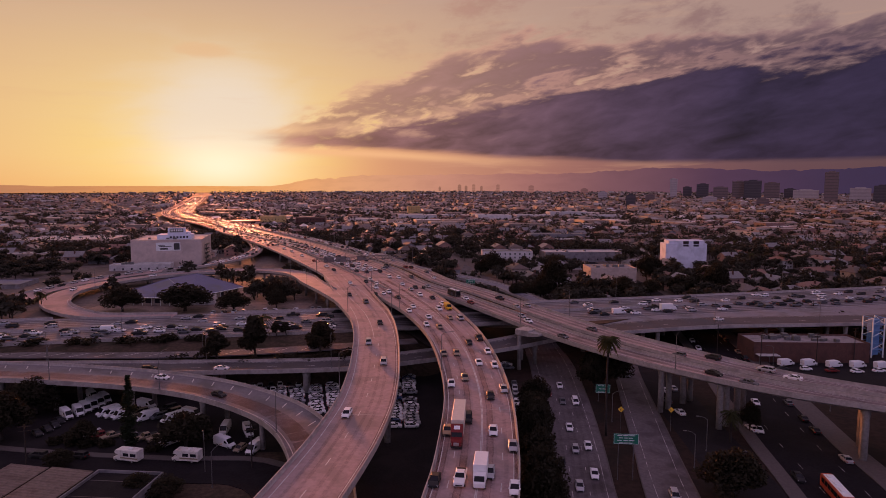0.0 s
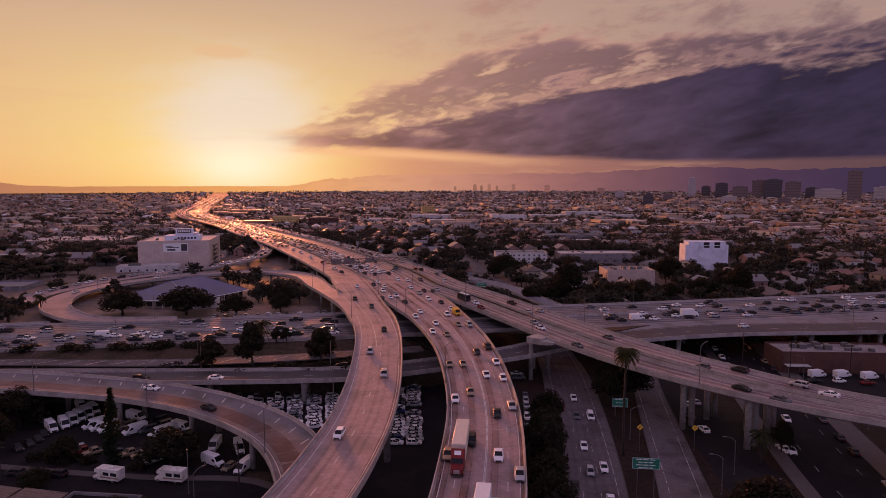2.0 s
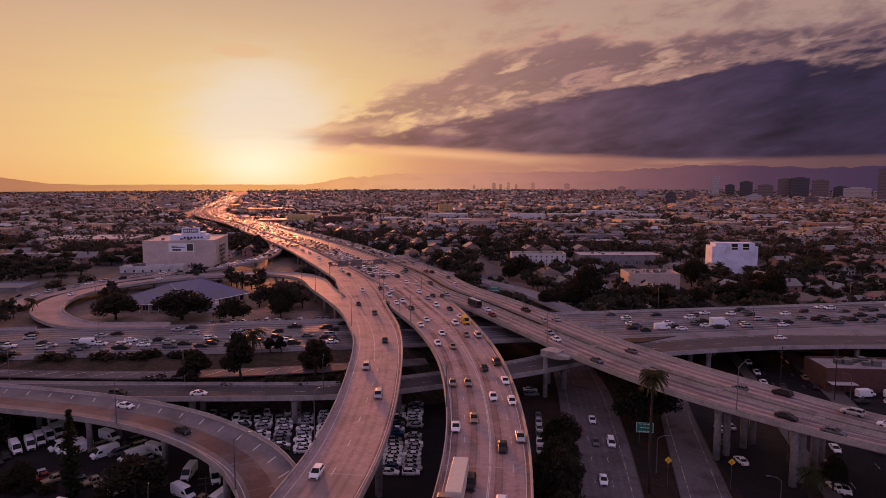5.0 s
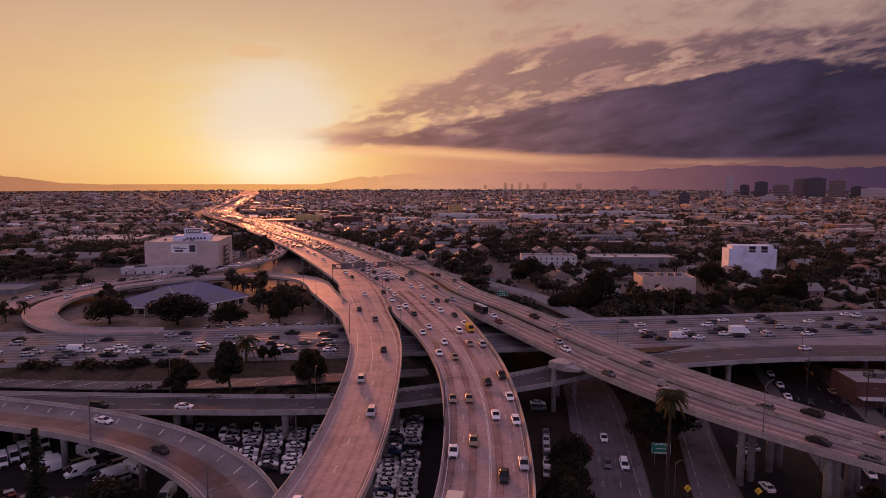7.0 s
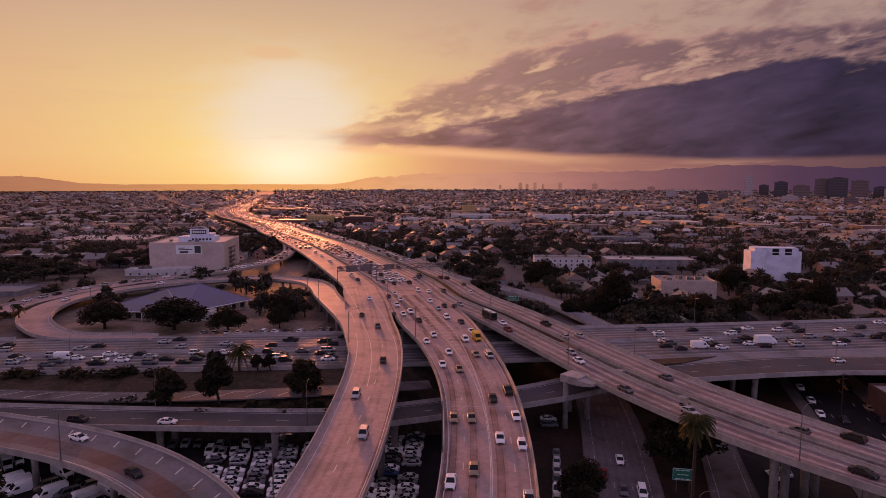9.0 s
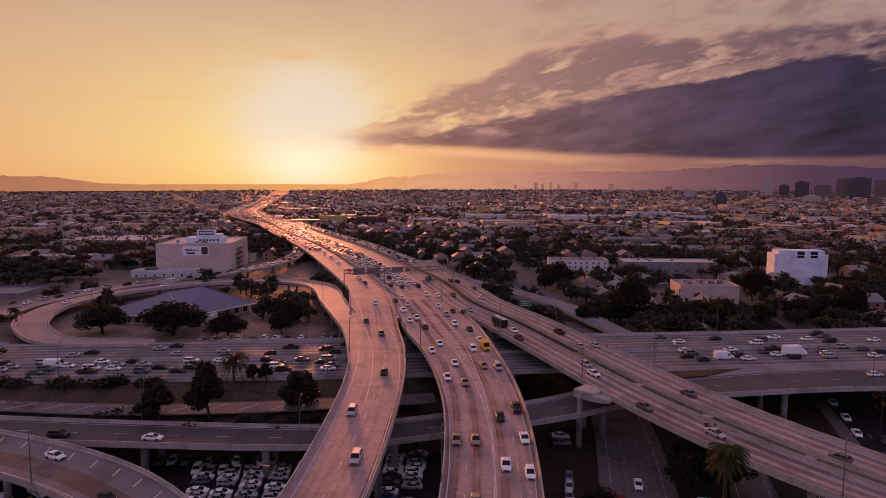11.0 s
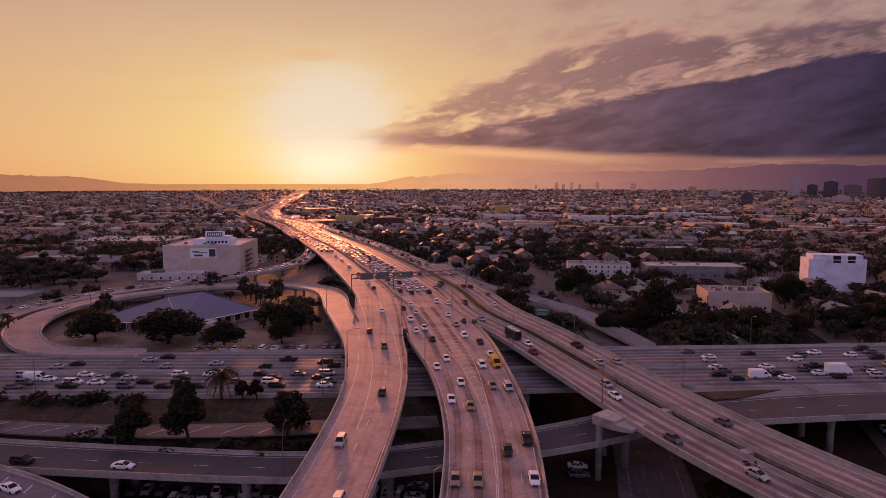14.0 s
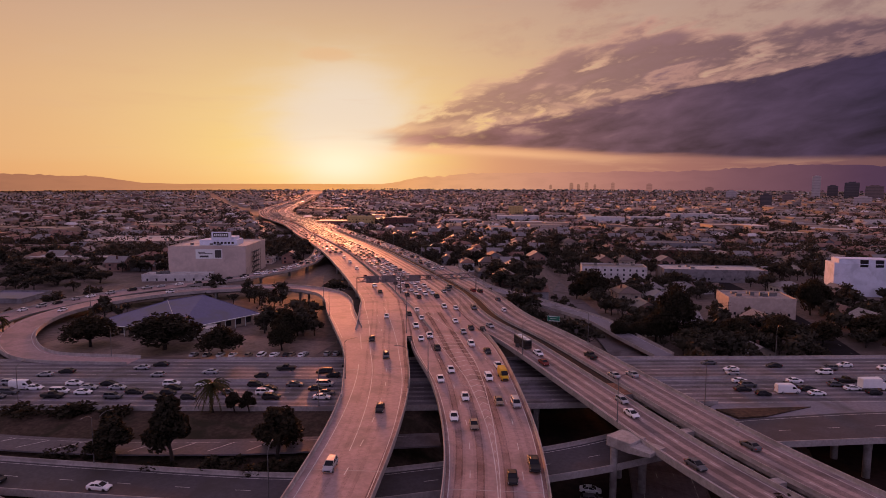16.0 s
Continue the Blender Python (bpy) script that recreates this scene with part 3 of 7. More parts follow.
def road(name, label, line, top, depth=1.7, sides=(True, True), wall=0.9, s0=0.0, s1=None, span=0.0, posts=(-0.28, 0.28), post_r=0.85, lanes=(), solid_lines=(), joints=0.0, elevated=True, gaps=(), slot=None, bents=None):
    s1 = line.length() if s1 is None else s1
    root = thing(name, label, "road", kind="structure")
    if slot:
        # two decks side by side past a point, with an open slot and cross beams between them
        s2, half = slot
        part("girder", line.sweep(lambda w: slab(depth)(w), s0, s2), CONCRETE_DARK, root, "stained concrete box girder")
        part("deck", line.sweep(lambda w: [(-w / 2, -0.015), (w / 2, -0.015), (w / 2, 0.0), (-w / 2, 0.0)], s0, s2), top, root)
        for k in (-1, 1):
            part("girder", line.sweep(lambda w: [(k * w / 2, -0.02), (k * w / 2, -0.5), (k * (w / 2 - 1.8), -0.75), (k * (w / 2 - 2.8), -depth), (k * (half + 1.2), -depth), (k * half, -0.8), (k * half, -0.02)][::-k], s2, s1), CONCRETE_DARK, root, "stained concrete box girder")
            part("deck", line.sweep(lambda w: [(k * half, -0.015), (k * w / 2, -0.015), (k * w / 2, 0.0), (k * half, 0.0)][::k], s2, s1), top, root)
        s = s2 + 22
        while s < s1:
            g = line.sweep(lambda w: [(-half, -1.3), (half, -1.3), (half, -0.1), (-half, -0.1)], s, s + 2.0)
            part("cross_beam", g, CONCRETE, root)
            s += 24
    elif elevated:
        part("girder", line.sweep(lambda w: slab(depth)(w), s0, s1), CONCRETE_DARK, root, "stained concrete box girder")
        part("deck", line.sweep(lambda w: [(-w / 2, -0.015), (w / 2, -0.015), (w / 2, 0.0), (-w / 2, 0.0)], s0, s1), top, root)
    else:
        part("carriageway", line.sweep(lambda w: [(-w / 2, -0.3), (w / 2, -0.3), (w / 2, 0.06), (-w / 2, 0.06)], s0, s1), top, root)
    for on, k in zip(sides, (-1, 1)):
        cuts, start = [], s0
        for side, g0, g1 in sorted(gaps, key=lambda q: q[1]):
            if side == k:
                cuts, start = cuts + [(start, g0)], g1
        for c0, c1 in (cuts + [(start, s1)]) if on else ():
            if c1 - c0 < 2:
                continue
            part("parapet", line.sweep(lambda w: [(k * (w / 2 - 0.42), 0.0), (k * (w / 2 - 0.24), 0.28), (k * (w / 2 - 0.2), wall), (k * (w / 2 + 0.02), wall), (k * (w / 2 + 0.02), -0.55), (k * (w / 2 - 0.02), -0.55), (k * (w / 2 - 0.02), 0.0)][::k], c0, c1), CONCRETE, root, "concrete parapet")
    up = 0.014 if elevated else 0.075
    if lanes:
        g = Geo()
        for off, a, b in lanes:
            dashes(line, off, a, b, geo=g, up=up)
        part("lane_dashes", g, LINE_WHITE if elevated else LINE_WORN, root, "worn white lane dashes")
    if solid_lines:
        g = Geo()
        for off, a, b in solid_lines:
            stripe(line, off, a, b, geo=g, up=up)
        part("edge_line", g, LINE_WHITE if elevated else LINE_WORN, root, "white edge line")
    if joints:
        s = s0 + joints / 2
        while s < min(s1, s0 + 12 * joints):
            w = line.width(s)
            g = Geo()
            p = [line.at(s - 0.12, -w / 2 + 0.45, 0.01)[0], line.at(s + 0.12, -w / 2 + 0.45, 0.01)[0], line.at(s + 0.12, w / 2 - 0.45, 0.01)[0], line.at(s - 0.12, w / 2 - 0.45, 0.01)[0]]
            g.face(p)
            part("expansion_joint", g, CONCRETE, root)
            s += joints
    if span:
        for s in np.arange(s0 + span * 0.6, s1, span) if bents is None else bents:
            p0, a = line.at(s)
            gz = ground_z(p0.x, p0.y)
            if p0.y < 480 and -330 < p0.x < 330 and p0.z - depth - gz > 2.0 and not blocked(p0.x, p0.y, line):
                for f in posts:
                    p = line.at(s, f * line.width(s))[0]
                    g = Geo()
                    z1 = p.z - depth + 0.15
                    g.tube([(p.x, p.y, gz - 1.0), (p.x, p.y, z1 - 2.2), (p.x, p.y, z1)], [post_r, post_r, post_r * 1.25], 12)
                    part("column", g, CONCRETE_DARK, root, smooth=True)
    return root


def blocked(x, y, own):
    """Whether a column here would stand on another road that lies lower."""
    z_own = own.at(own.near(x, y)[0])[0].z
    for other in ROADS:
        if other is own:
            continue
        s, off = other.near(x, y)
        if abs(off) < other.width(s) / 2 + 0.6 and 1.0 < s < other.length() - 1.0 and other.at(s)[0].z < z_own - 3:
            return True
    return False


# the flyover and the viaduct join past S_APEX; the viaduct and the straight one past S_NOSE
S_APEX, S_APEX_F, S_NOSE = VIADUCT.near(-58, 281)[0], FLYOVER.near(-58.5, 279)[0], VIADUCT.near(-37, 300)[0]
S_NOSE_E = EAST.near(-37, 300)[0]
S_GORE = VIADUCT.near(-16, 206)[0]
along = lambda *pairs: (lambda s: float(np.interp(s, [p[0] for p in pairs], [p[1] for p in pairs])))
GORE_LEFT = along((S_GORE - 26, -0.5), (S_GORE + 8, 0.3), (S_GORE + 42, 1.5), (S_GORE + 78, 4.4), (S_GORE + 93, 5.0))
GORE_RIGHT = along((S_GORE - 26, -0.75), (S_GORE, -0.8), (S_GORE + 24, -1.7), (S_GORE + 57, -3.5), (S_GORE + 93, -3.4), (S_GORE + 125, 2.5), (S_GORE + 160, 7.6))
road("flyover", "curved concrete flyover ramp with pale worn deck", FLYOVER, CONCRETE_DECK, span=32, joints=62, gaps=[(1, FLYOVER.near(-52, 222)[0], FLYOVER.near(-70, 289)[0]), (-1, S_APEX_F, FLYOVER.length())],
     lanes=[(along((0, 0.4), (190, 0.2), (264, -2.2), (300, -2.0), (345, 1.1), (371, 2.8), (430, 4.0)), 20, 2300), (along((370, -2.6), (430, -1.6)), 370, 2300)],
     solid_lines=[(along((0, -5.2), (264, -6.4), (305, -5.9), (340, -3.5), (367, -1.6)), 20, 372), (lambda s: min(FLYOVER.width(s) / 2 - 1.6, 5.6), 20, 285),
                  (along((225, 0.6), (264, 1.4), (286, 1.9), (332, 4.2), (378, 7.2)), 225, 900)])
road("viaduct", "curved concrete freeway viaduct with a hatched gore between its lanes", VIADUCT, CONCRETE_DECK, span=32, joints=55, gaps=[(1, S_APEX, S_GORE + 162), (-1, S_NOSE, VIADUCT.length())],
     lanes=[(along((0, -4.3), (S_GORE - 5, -4.9), (S_GORE + 36, -6.2), (S_GORE + 80, -7.8), (S_GORE + 160, -4.0)), 20, 2300), (along((0, 4.3), (S_GORE + 8, 4.4), (S_GORE + 36, 5.4), (S_GORE + 80, 7.9), (S_GORE + 120, 11.0)), 20, S_GORE + 122), (along((S_GORE + 100, -1.0), (S_GORE + 160, 2.0)), S_GORE + 100, 2300)],
     solid_lines=[(lambda s: -VIADUCT.width(s) / 2 + 1.1, 20, S_NOSE), (lambda s: VIADUCT.width(s) / 2 - 1.1, 20, S_APEX), (GORE_LEFT, 20, S_GORE + 92), (GORE_RIGHT, 20, S_GORE + 160)])
S_E0 = EAST.near(-330, 800)[0]
S_SLOT = EAST.near(10, 246)[0]
across = lambda k: (lambda s: k * EAST.width(s) / 27.0)
road("east_viaduct", "straight concrete freeway viaduct with two carriageways and an open slot between", EAST, EAST_DECK, span=36, bents=[*np.arange(21.6, 3120, 36), 3138, 3155, 3186, 3222, 3258, 3294], joints=0, posts=(-0.33, -0.16, 0.16, 0.33), slot=(S_SLOT, 1.7), gaps=[(-1, 0, S_NOSE_E)],
     lanes=[(across(k * o), 0, EAST.length()) for k in (-1, 1) for o in (5.7, 9.2)],
     solid_lines=[(lambda s, k=k: k * (EAST.width(s) / 2 - 1.7), S_E0, EAST.length()) for k in (-1, 1)] + [(lambda s, k=k: k * 2.75, S_E0, EAST.length()) for k in (-1, 1)])
road("loop_ramp", "concrete loop ramp curling round a low building", LOOP, CONCRETE_DECK, span=24, posts=(-0.25, 0.25), post_r=0.6, depth=1.5, gaps=[(-1, 0, LOOP.near(-84, 290)[0]), (-1, LOOP.near(-205, 351)[0], LOOP.near(-216, 285)[0])], solid_lines=[(lambda s: -LOOP.width(s) / 2 + 1.3, 30, LOOP.length()), (lambda s: LOOP.width(s) / 2 - 1.3, 60, LOOP.length())])
road("exit_ramp", "concrete exit ramp curving past a blank warehouse", QUEUE, CONCRETE_DECK, span=28, posts=(0.0,), depth=1.4, gaps=[(1, QUEUE.near(-213, 374)[0], QUEUE.length())])
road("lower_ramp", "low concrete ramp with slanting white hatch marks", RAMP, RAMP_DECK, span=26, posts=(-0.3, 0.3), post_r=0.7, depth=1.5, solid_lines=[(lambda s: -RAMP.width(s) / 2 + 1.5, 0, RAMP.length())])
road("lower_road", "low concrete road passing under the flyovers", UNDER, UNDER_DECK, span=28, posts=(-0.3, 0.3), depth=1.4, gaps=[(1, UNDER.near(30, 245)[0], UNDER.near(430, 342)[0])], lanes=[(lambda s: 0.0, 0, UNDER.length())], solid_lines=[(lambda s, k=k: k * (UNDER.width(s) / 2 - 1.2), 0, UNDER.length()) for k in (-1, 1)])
road("freeway", "wide worn concrete freeway of many lanes", FREEWAY_LINE, FREEWAY, span=30, posts=(-0.4, -0.2, 0.0, 0.2, 0.4), depth=1.6, s0=0, gaps=[(1, FREEWAY_LINE.near(-190, 240)[0], FREEWAY_LINE.near(-120, 260)[0]), (-1, FREEWAY_LINE.near(30, 258)[0], FREEWAY_LINE.near(430, 400)[0])],
     lanes=[(k * (2.2 + 3.6 * i), 300, 1300) for k in (-1, 1) for i in range(1, 5)], solid_lines=[(k * 1.6, 300, 1300) for k in (-1, 1)] + [(k * 20.2, 300, 1300) for k in (-1, 1)])
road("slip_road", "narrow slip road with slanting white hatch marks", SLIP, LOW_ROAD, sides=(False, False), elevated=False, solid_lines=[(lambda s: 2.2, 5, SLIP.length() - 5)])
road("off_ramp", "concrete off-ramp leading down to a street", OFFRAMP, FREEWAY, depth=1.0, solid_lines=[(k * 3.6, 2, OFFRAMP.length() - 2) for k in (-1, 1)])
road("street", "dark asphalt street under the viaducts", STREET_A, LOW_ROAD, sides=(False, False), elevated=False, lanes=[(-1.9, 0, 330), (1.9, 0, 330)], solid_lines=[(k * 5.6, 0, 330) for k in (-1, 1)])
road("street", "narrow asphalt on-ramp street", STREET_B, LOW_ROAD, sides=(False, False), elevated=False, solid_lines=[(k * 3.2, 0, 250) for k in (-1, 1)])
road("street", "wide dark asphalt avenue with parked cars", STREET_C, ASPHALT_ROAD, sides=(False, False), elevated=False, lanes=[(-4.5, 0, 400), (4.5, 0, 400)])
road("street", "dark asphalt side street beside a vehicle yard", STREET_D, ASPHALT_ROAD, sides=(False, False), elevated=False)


def hatch(name, line, off, s0, s1, gap, length, slant, root_label):
    """Slanting white bars painted on a shoulder."""
    g = Geo()
    s = s0
    while s < s1:
        o = off(s)
        up = 0.014 if line is RAMP or line is VIADUCT else 0.075
        p = [line.at(s, o, up)[0], line.at(s + 0.35, o, up)[0], line.at(s + slant + 0.35, o + length, up)[0], line.at(s + slant, o + length, up)[0]]
        g.face(p)
        s += gap
    tagged(new(name, g.mesh(name, LINE_WHITE)), root_label, "road marking", kind="structure")


hatch("hatch_marks", RAMP, lambda s: RAMP.width(s) / 2 - 4.3, RAMP.near(-190, 167)[0], RAMP.near(-44, 130)[0], 7.2, 2.7, -1.7, "slanting white hatch marks on the ramp shoulder")
hatch("hatch_marks", SLIP, lambda s: -2.4, 60, 170, 8.5, 4.6, 4.5, "slanting white hatch marks on the slip road")
g = Geo()
s = S_GORE - 12
while s < S_GORE + 92:
    l, r = GORE_LEFT(s), GORE_RIGHT(s)
    m = (l + r) / 2
    for e in (l - 0.15, r + 0.15):
        q = [VIADUCT.at(s, m, 0.012)[0], VIADUCT.at(s + 0.32, m, 0.012)[0], VIADUCT.at(s - 1.5, e, 0.012)[0], VIADUCT.at(s - 1.82, e, 0.012)[0]]
        g.face(q if e > m else q[::-1])
    s += 4.4
tagged(new("chevron_marks", g.mesh("chevron_marks", LINE_WHITE)), "white chevron marks in the gore between lanes", "road marking", kind="structure")



def wear(name, line, offs, wide, s0, s1, mat, label, up):
    """Thin worn tracks along the lanes."""
    g = Geo()
    for off in offs:
        s = s0
        while s + 6 < s1:
            o, o2 = (off(s), off(s + 6)) if callable(off) else (off, off)
            g.face([line.at(s, o - wide / 2, up)[0], line.at(s + 6, o2 - wide / 2, up)[0], line.at(s + 6, o2 + wide / 2, up)[0], line.at(s, o + wide / 2, up)[0]])
            s += 6
    tagged(new(name, g.mesh(name, mat)), label, "road wear", kind="structure")


wear("tyre_tracks", FLYOVER, (-3.1, -1.3, 1.6, 3.4), 0.75, 30, 620, RUBBER, "dark worn tyre tracks along the flyover lanes", 0.007)
wear("tyre_tracks", VIADUCT, (-7.1, -5.4, -3.2, -1.5, 1.7, 3.4, 5.6, 7.2), 0.75, 30, 720, RUBBER, "dark worn tyre tracks along the viaduct lanes", 0.007)
wear("tyre_tracks", EAST, [across(k * o) for k in (-1, 1) for o in (4.1, 7.4, 10.6)], 1.7, S_E0, EAST.length(), RUBBER_LONG, "dark worn tyre tracks along the viaduct lanes", 0.007)
wear("tyre_tracks", FREEWAY_LINE, [k * (4.0 + 3.6 * i) for k in (-1, 1) for i in range(5)], 2.0, 250, 1350, RUBBER_LONG, "dark worn tyre tracks along the freeway lanes", 0.007)
wear("shoulder_dust", VIADUCT, (lambda s: -VIADUCT.width(s) / 2 + 0.75, lambda s: VIADUCT.width(s) / 2 - 0.75), 0.7, 30, 500, RUST_DUST, "brown dust along the viaduct shoulders", 0.005)
wear("shoulder_dust", FLYOVER, (lambda s: -FLYOVER.width(s) / 2 + 0.9,), 0.9, 30, 500, RUST_DUST, "brown dust along the flyover shoulder", 0.005)
wear("lane_dust", VIADUCT, (-2.3, 2.5, 6.4), 1.4, 30, 400, RUST_DUST, "brown dust in the viaduct lanes", 0.0045)
wear("lane_dust", RAMP, (lambda s: -1.6,), 4.6, RAMP.near(-160, 169)[0], RAMP.near(-38, 118)[0], RUST_DUST, "brown dust over the ramp lane", 0.005)
wear("tyre_tracks", STREET_A, (-4.7, -3.0, -0.9, 0.9, 3.0, 4.7), 0.8, 60, 330, RUBBER, "dark worn tyre tracks on the street", 0.068)
for k, far in ((1, 3.7), (-1, 6.2)):
    solid("pavement", STREET_C.sweep(lambda w: [(k * (w / 2 + 0.1), -0.2), (k * (w / 2 + 0.1), 0.18), (k * (w / 2 + far), 0.18), (k * (w / 2 + far), -0.2)][::k], 0, 330), PAVEMENT, "pale concrete pavement with a kerb", "pavement", kind="structure")
solid("pavement", STREET_D.sweep(lambda w: [(w / 2 + 0.1, -0.2), (w / 2 + 0.1, 0.18), (w / 2 + 2.4, 0.18), (w / 2 + 2.4, -0.2)], 0, STREET_D.length()), PAVEMENT, "pale concrete pavement with a kerb", "pavement", kind="structure")
for line, k in ((STREET_A, 1), (STREET_A, -1), (STREET_B, 1), (STREET_B, -1)):
    solid("kerb", line.sweep(lambda w: [(k * (w / 2 + 0.02), -0.2), (k * (w / 2 + 0.02), 0.2), (k * (w / 2 + 0.3), 0.2), (k * (w / 2 + 0.3), -0.2)][::k], 0, 300), PAVEMENT, "low concrete kerb along the street", "kerb", kind="structure")

# medians and barriers
barrier = lambda o, w=0.3, h=0.85: (lambda _: [(o - w, 0.0), (o - w * 0.5, 0.3), (o - w * 0.35, h), (o + w * 0.35, h), (o + w * 0.5, 0.3), (o + w, 0.0)])
solid("median_barrier", FREEWAY_LINE.sweep(barrier(0.0)), CONCRETE, "low concrete median barrier along the freeway", "barrier", kind="structure")
for o in (-2.0, 2.0):
    solid("median_barrier", EAST.sweep(barrier(o, 0.26, 0.85)), CONCRETE, "low concrete barrier beside the viaduct's median", "barrier", kind="structure")
# dark sheet on the deck: shade between the barriers is put into its colour
solid("median_strip", EAST.sweep(lambda w: [(-1.7, 0.004), (1.7, 0.004), (1.7, 0.05), (-1.7, 0.05)], S_E0, S_SLOT - 9), ASPHALT, "flat dark median strip with the barriers' shade in its colour", "median", kind="structure")
solid("median_strip", EAST.sweep(lambda w: [(-1.7, 0.004), (1.7, 0.004), (1.7, 0.05), (-1.7, 0.05)], S_SLOT - 9, S_SLOT), BROWN_SAND, "brown sandy end of the median", "median", kind="structure")
# paved merge where the low road joins the freeway, with a dark gore of earth
g = Geo()
rows = []
for x in np.arange(24, 430, 6.0):
    su, sf = UNDER.near(x, float(np.interp(x, UNDER.p[:, 0], UNDER.p[:, 1])))[0], FREEWAY_LINE.near(x, float(np.interp(x, FREEWAY_LINE.p[:, 0], FREEWAY_LINE.p[:, 1])))[0]
    a, b = UNDER.at(su, UNDER.width(su) / 2 - 0.5, -0.008)[0], FREEWAY_LINE.at(sf, -FREEWAY_LINE.width(sf) / 2 + 0.5, -0.008)[0]
    rows.append([a, b, b - Vector((0, 0, 0.9)), a - Vector((0, 0, 0.9))])
g.grid(rows, True, True)
solid("merge_lane", g, FREEWAY, "worn concrete merge between the low road and the freeway", "road", kind="structure")
g = Geo()
ring = [(33, 254.2), (37.5, 249.4), (44, 252.2), (57, 262.6)]
g.grid([[(x, y, 11.2) for x, y in ring], [(x, y, 12.14) for x, y in ring]], True, True)
solid("gore_verge", g, EARTH, "dark earth verge in the gore beside the freeway", "verge", kind="structure")
def joined_deck(a, b, label, pairs):
    """Deck filling the wedge between two viaducts: (way on a, offset on a, way on b, offset on b)."""
    g = Geo()
    rows = []
    for sa, oa, sb, ob in pairs:
        p, q = a.at(sa, oa, -0.008)[0], b.at(sb, ob, -0.008)[0]
        rows.append([p, q, q - Vector((0, 0, 1.2)), p - Vector((0, 0, 1.2))])
    g.grid(rows, True, True)
    solid("joined_deck", g, CONCRETE_DECK, label, "road", kind="structure")


pairs = []
for k in range(26):
    sa = S_APEX - 2 + 6.0 * k
    p = VIADUCT.at(sa, VIADUCT.width(sa) / 2)[0]
    sb = FLYOVER.near(p.x, p.y)[0]
    pairs.append((sa, VIADUCT.width(sa) / 2 - 0.4, sb, -FLYOVER.width(sb) / 2 + 0.4))
joined_deck(VIADUCT, FLYOVER, "worn concrete deck where the flyover and the viaduct join", pairs)
pairs = []
for k in range(14):
    sa = S_NOSE - 1 + 6.0 * k
    p = VIADUCT.at(sa, -VIADUCT.width(sa) / 2)[0]
    sb = EAST.near(p.x, p.y)[0]
    pairs.append((sa, -VIADUCT.width(sa) / 2 + 0.4, sb, -EAST.width(sb) / 2 + 0.4))
joined_deck(VIADUCT, EAST, "worn concrete deck where the two viaducts join", pairs)
DIVIDE = along((S_GORE + 94, 4.5), (S_GORE + 125, 6.4), (S_GORE + 155, 9.1), (S_GORE + 168, 9.8))
g = Geo()
rows = []
for k in range(20):
    s = S_GORE + 94 + 70 * k / 19
    rows.append([VIADUCT.at(s, DIVIDE(s) + o, h)[0] for o, h in ((-0.3, 0.0), (-0.14, 0.3), (-0.1, 0.9), (0.1, 0.9), (0.14, 0.3), (0.3, 0.0))])
g.grid(rows, True, True)
solid("dividing_barrier", g, CONCRETE, "low concrete barrier dividing the joined carriageways", "barrier", kind="structure")
for line, s, off in ((VIADUCT, S_APEX - 3.0, VIADUCT.width(S_APEX) / 2 + 0.2), (VIADUCT, S_NOSE - 3.0, -VIADUCT.width(S_NOSE) / 2 - 0.4)):
    root = thing("crash_cushion", "dark crash cushion in front of a parapet nose", "crash cushion", at=pose_on(line, s, off, 0, 0.0))
    for k in range(4):
        g = Geo()
        w = 0.5 + 0.1 * k
        g.box(-2.2 + 1.1 * k, -w, 0.02, -1.2 + 1.1 * k, w, 1.0 + 0.12 * k, chamfer=0.12)
        part("barrel" if k < 3 else "back_plate", g, TYRE_DARK if k % 2 else STEEL_DARK, root)
# pier with a big cap carrying the viaduct's edge
pier = thing("bridge_pier", "tall concrete pier with a heavy hammerhead cap", "bridge pier", kind="structure")
g = Geo()
at = pose(9.7, 217.0, 0, 0, 0, -36)
g.box(-2.9, -2.0, 15.0, 2.9, 3.4, 17.1, at=at, chamfer=0.12)
part("cap", g, CONCRETE, pier)
g = Geo()
g.grid([[at @ Vector((x, y, z)) for y, z in ((-2.0, low), (3.2, low), (3.2, 16.5), (-2.0, 16.5))] for x, low in ((2.8, 15.1), (5.0, 15.3), (7.4, 15.8))], True, True)
part("haunch", g, CONCRETE, pier)
g = Geo()
g.tube([at @ Vector((-1.6, -1.0, 1.5)), at @ Vector((-1.6, -1.0, 14.9))], [0.75, 0.75], 14)
part("column", g, CONCRETE_DARK, pier, smooth=True)
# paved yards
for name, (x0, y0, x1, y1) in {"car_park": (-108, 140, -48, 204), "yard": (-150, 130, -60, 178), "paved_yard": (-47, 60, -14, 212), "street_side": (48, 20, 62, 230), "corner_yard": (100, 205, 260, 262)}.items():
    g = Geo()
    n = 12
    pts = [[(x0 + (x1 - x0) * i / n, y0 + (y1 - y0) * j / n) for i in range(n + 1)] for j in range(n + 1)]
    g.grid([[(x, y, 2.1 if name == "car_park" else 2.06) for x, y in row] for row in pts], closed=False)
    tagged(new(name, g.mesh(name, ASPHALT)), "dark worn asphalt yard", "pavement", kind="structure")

g = Geo()
g.grid([[(x, y, ground_z(x, y) + 0.06) for x in np.linspace(-196, -92, 22)] for y in np.linspace(262, 300, 12)], closed=False)
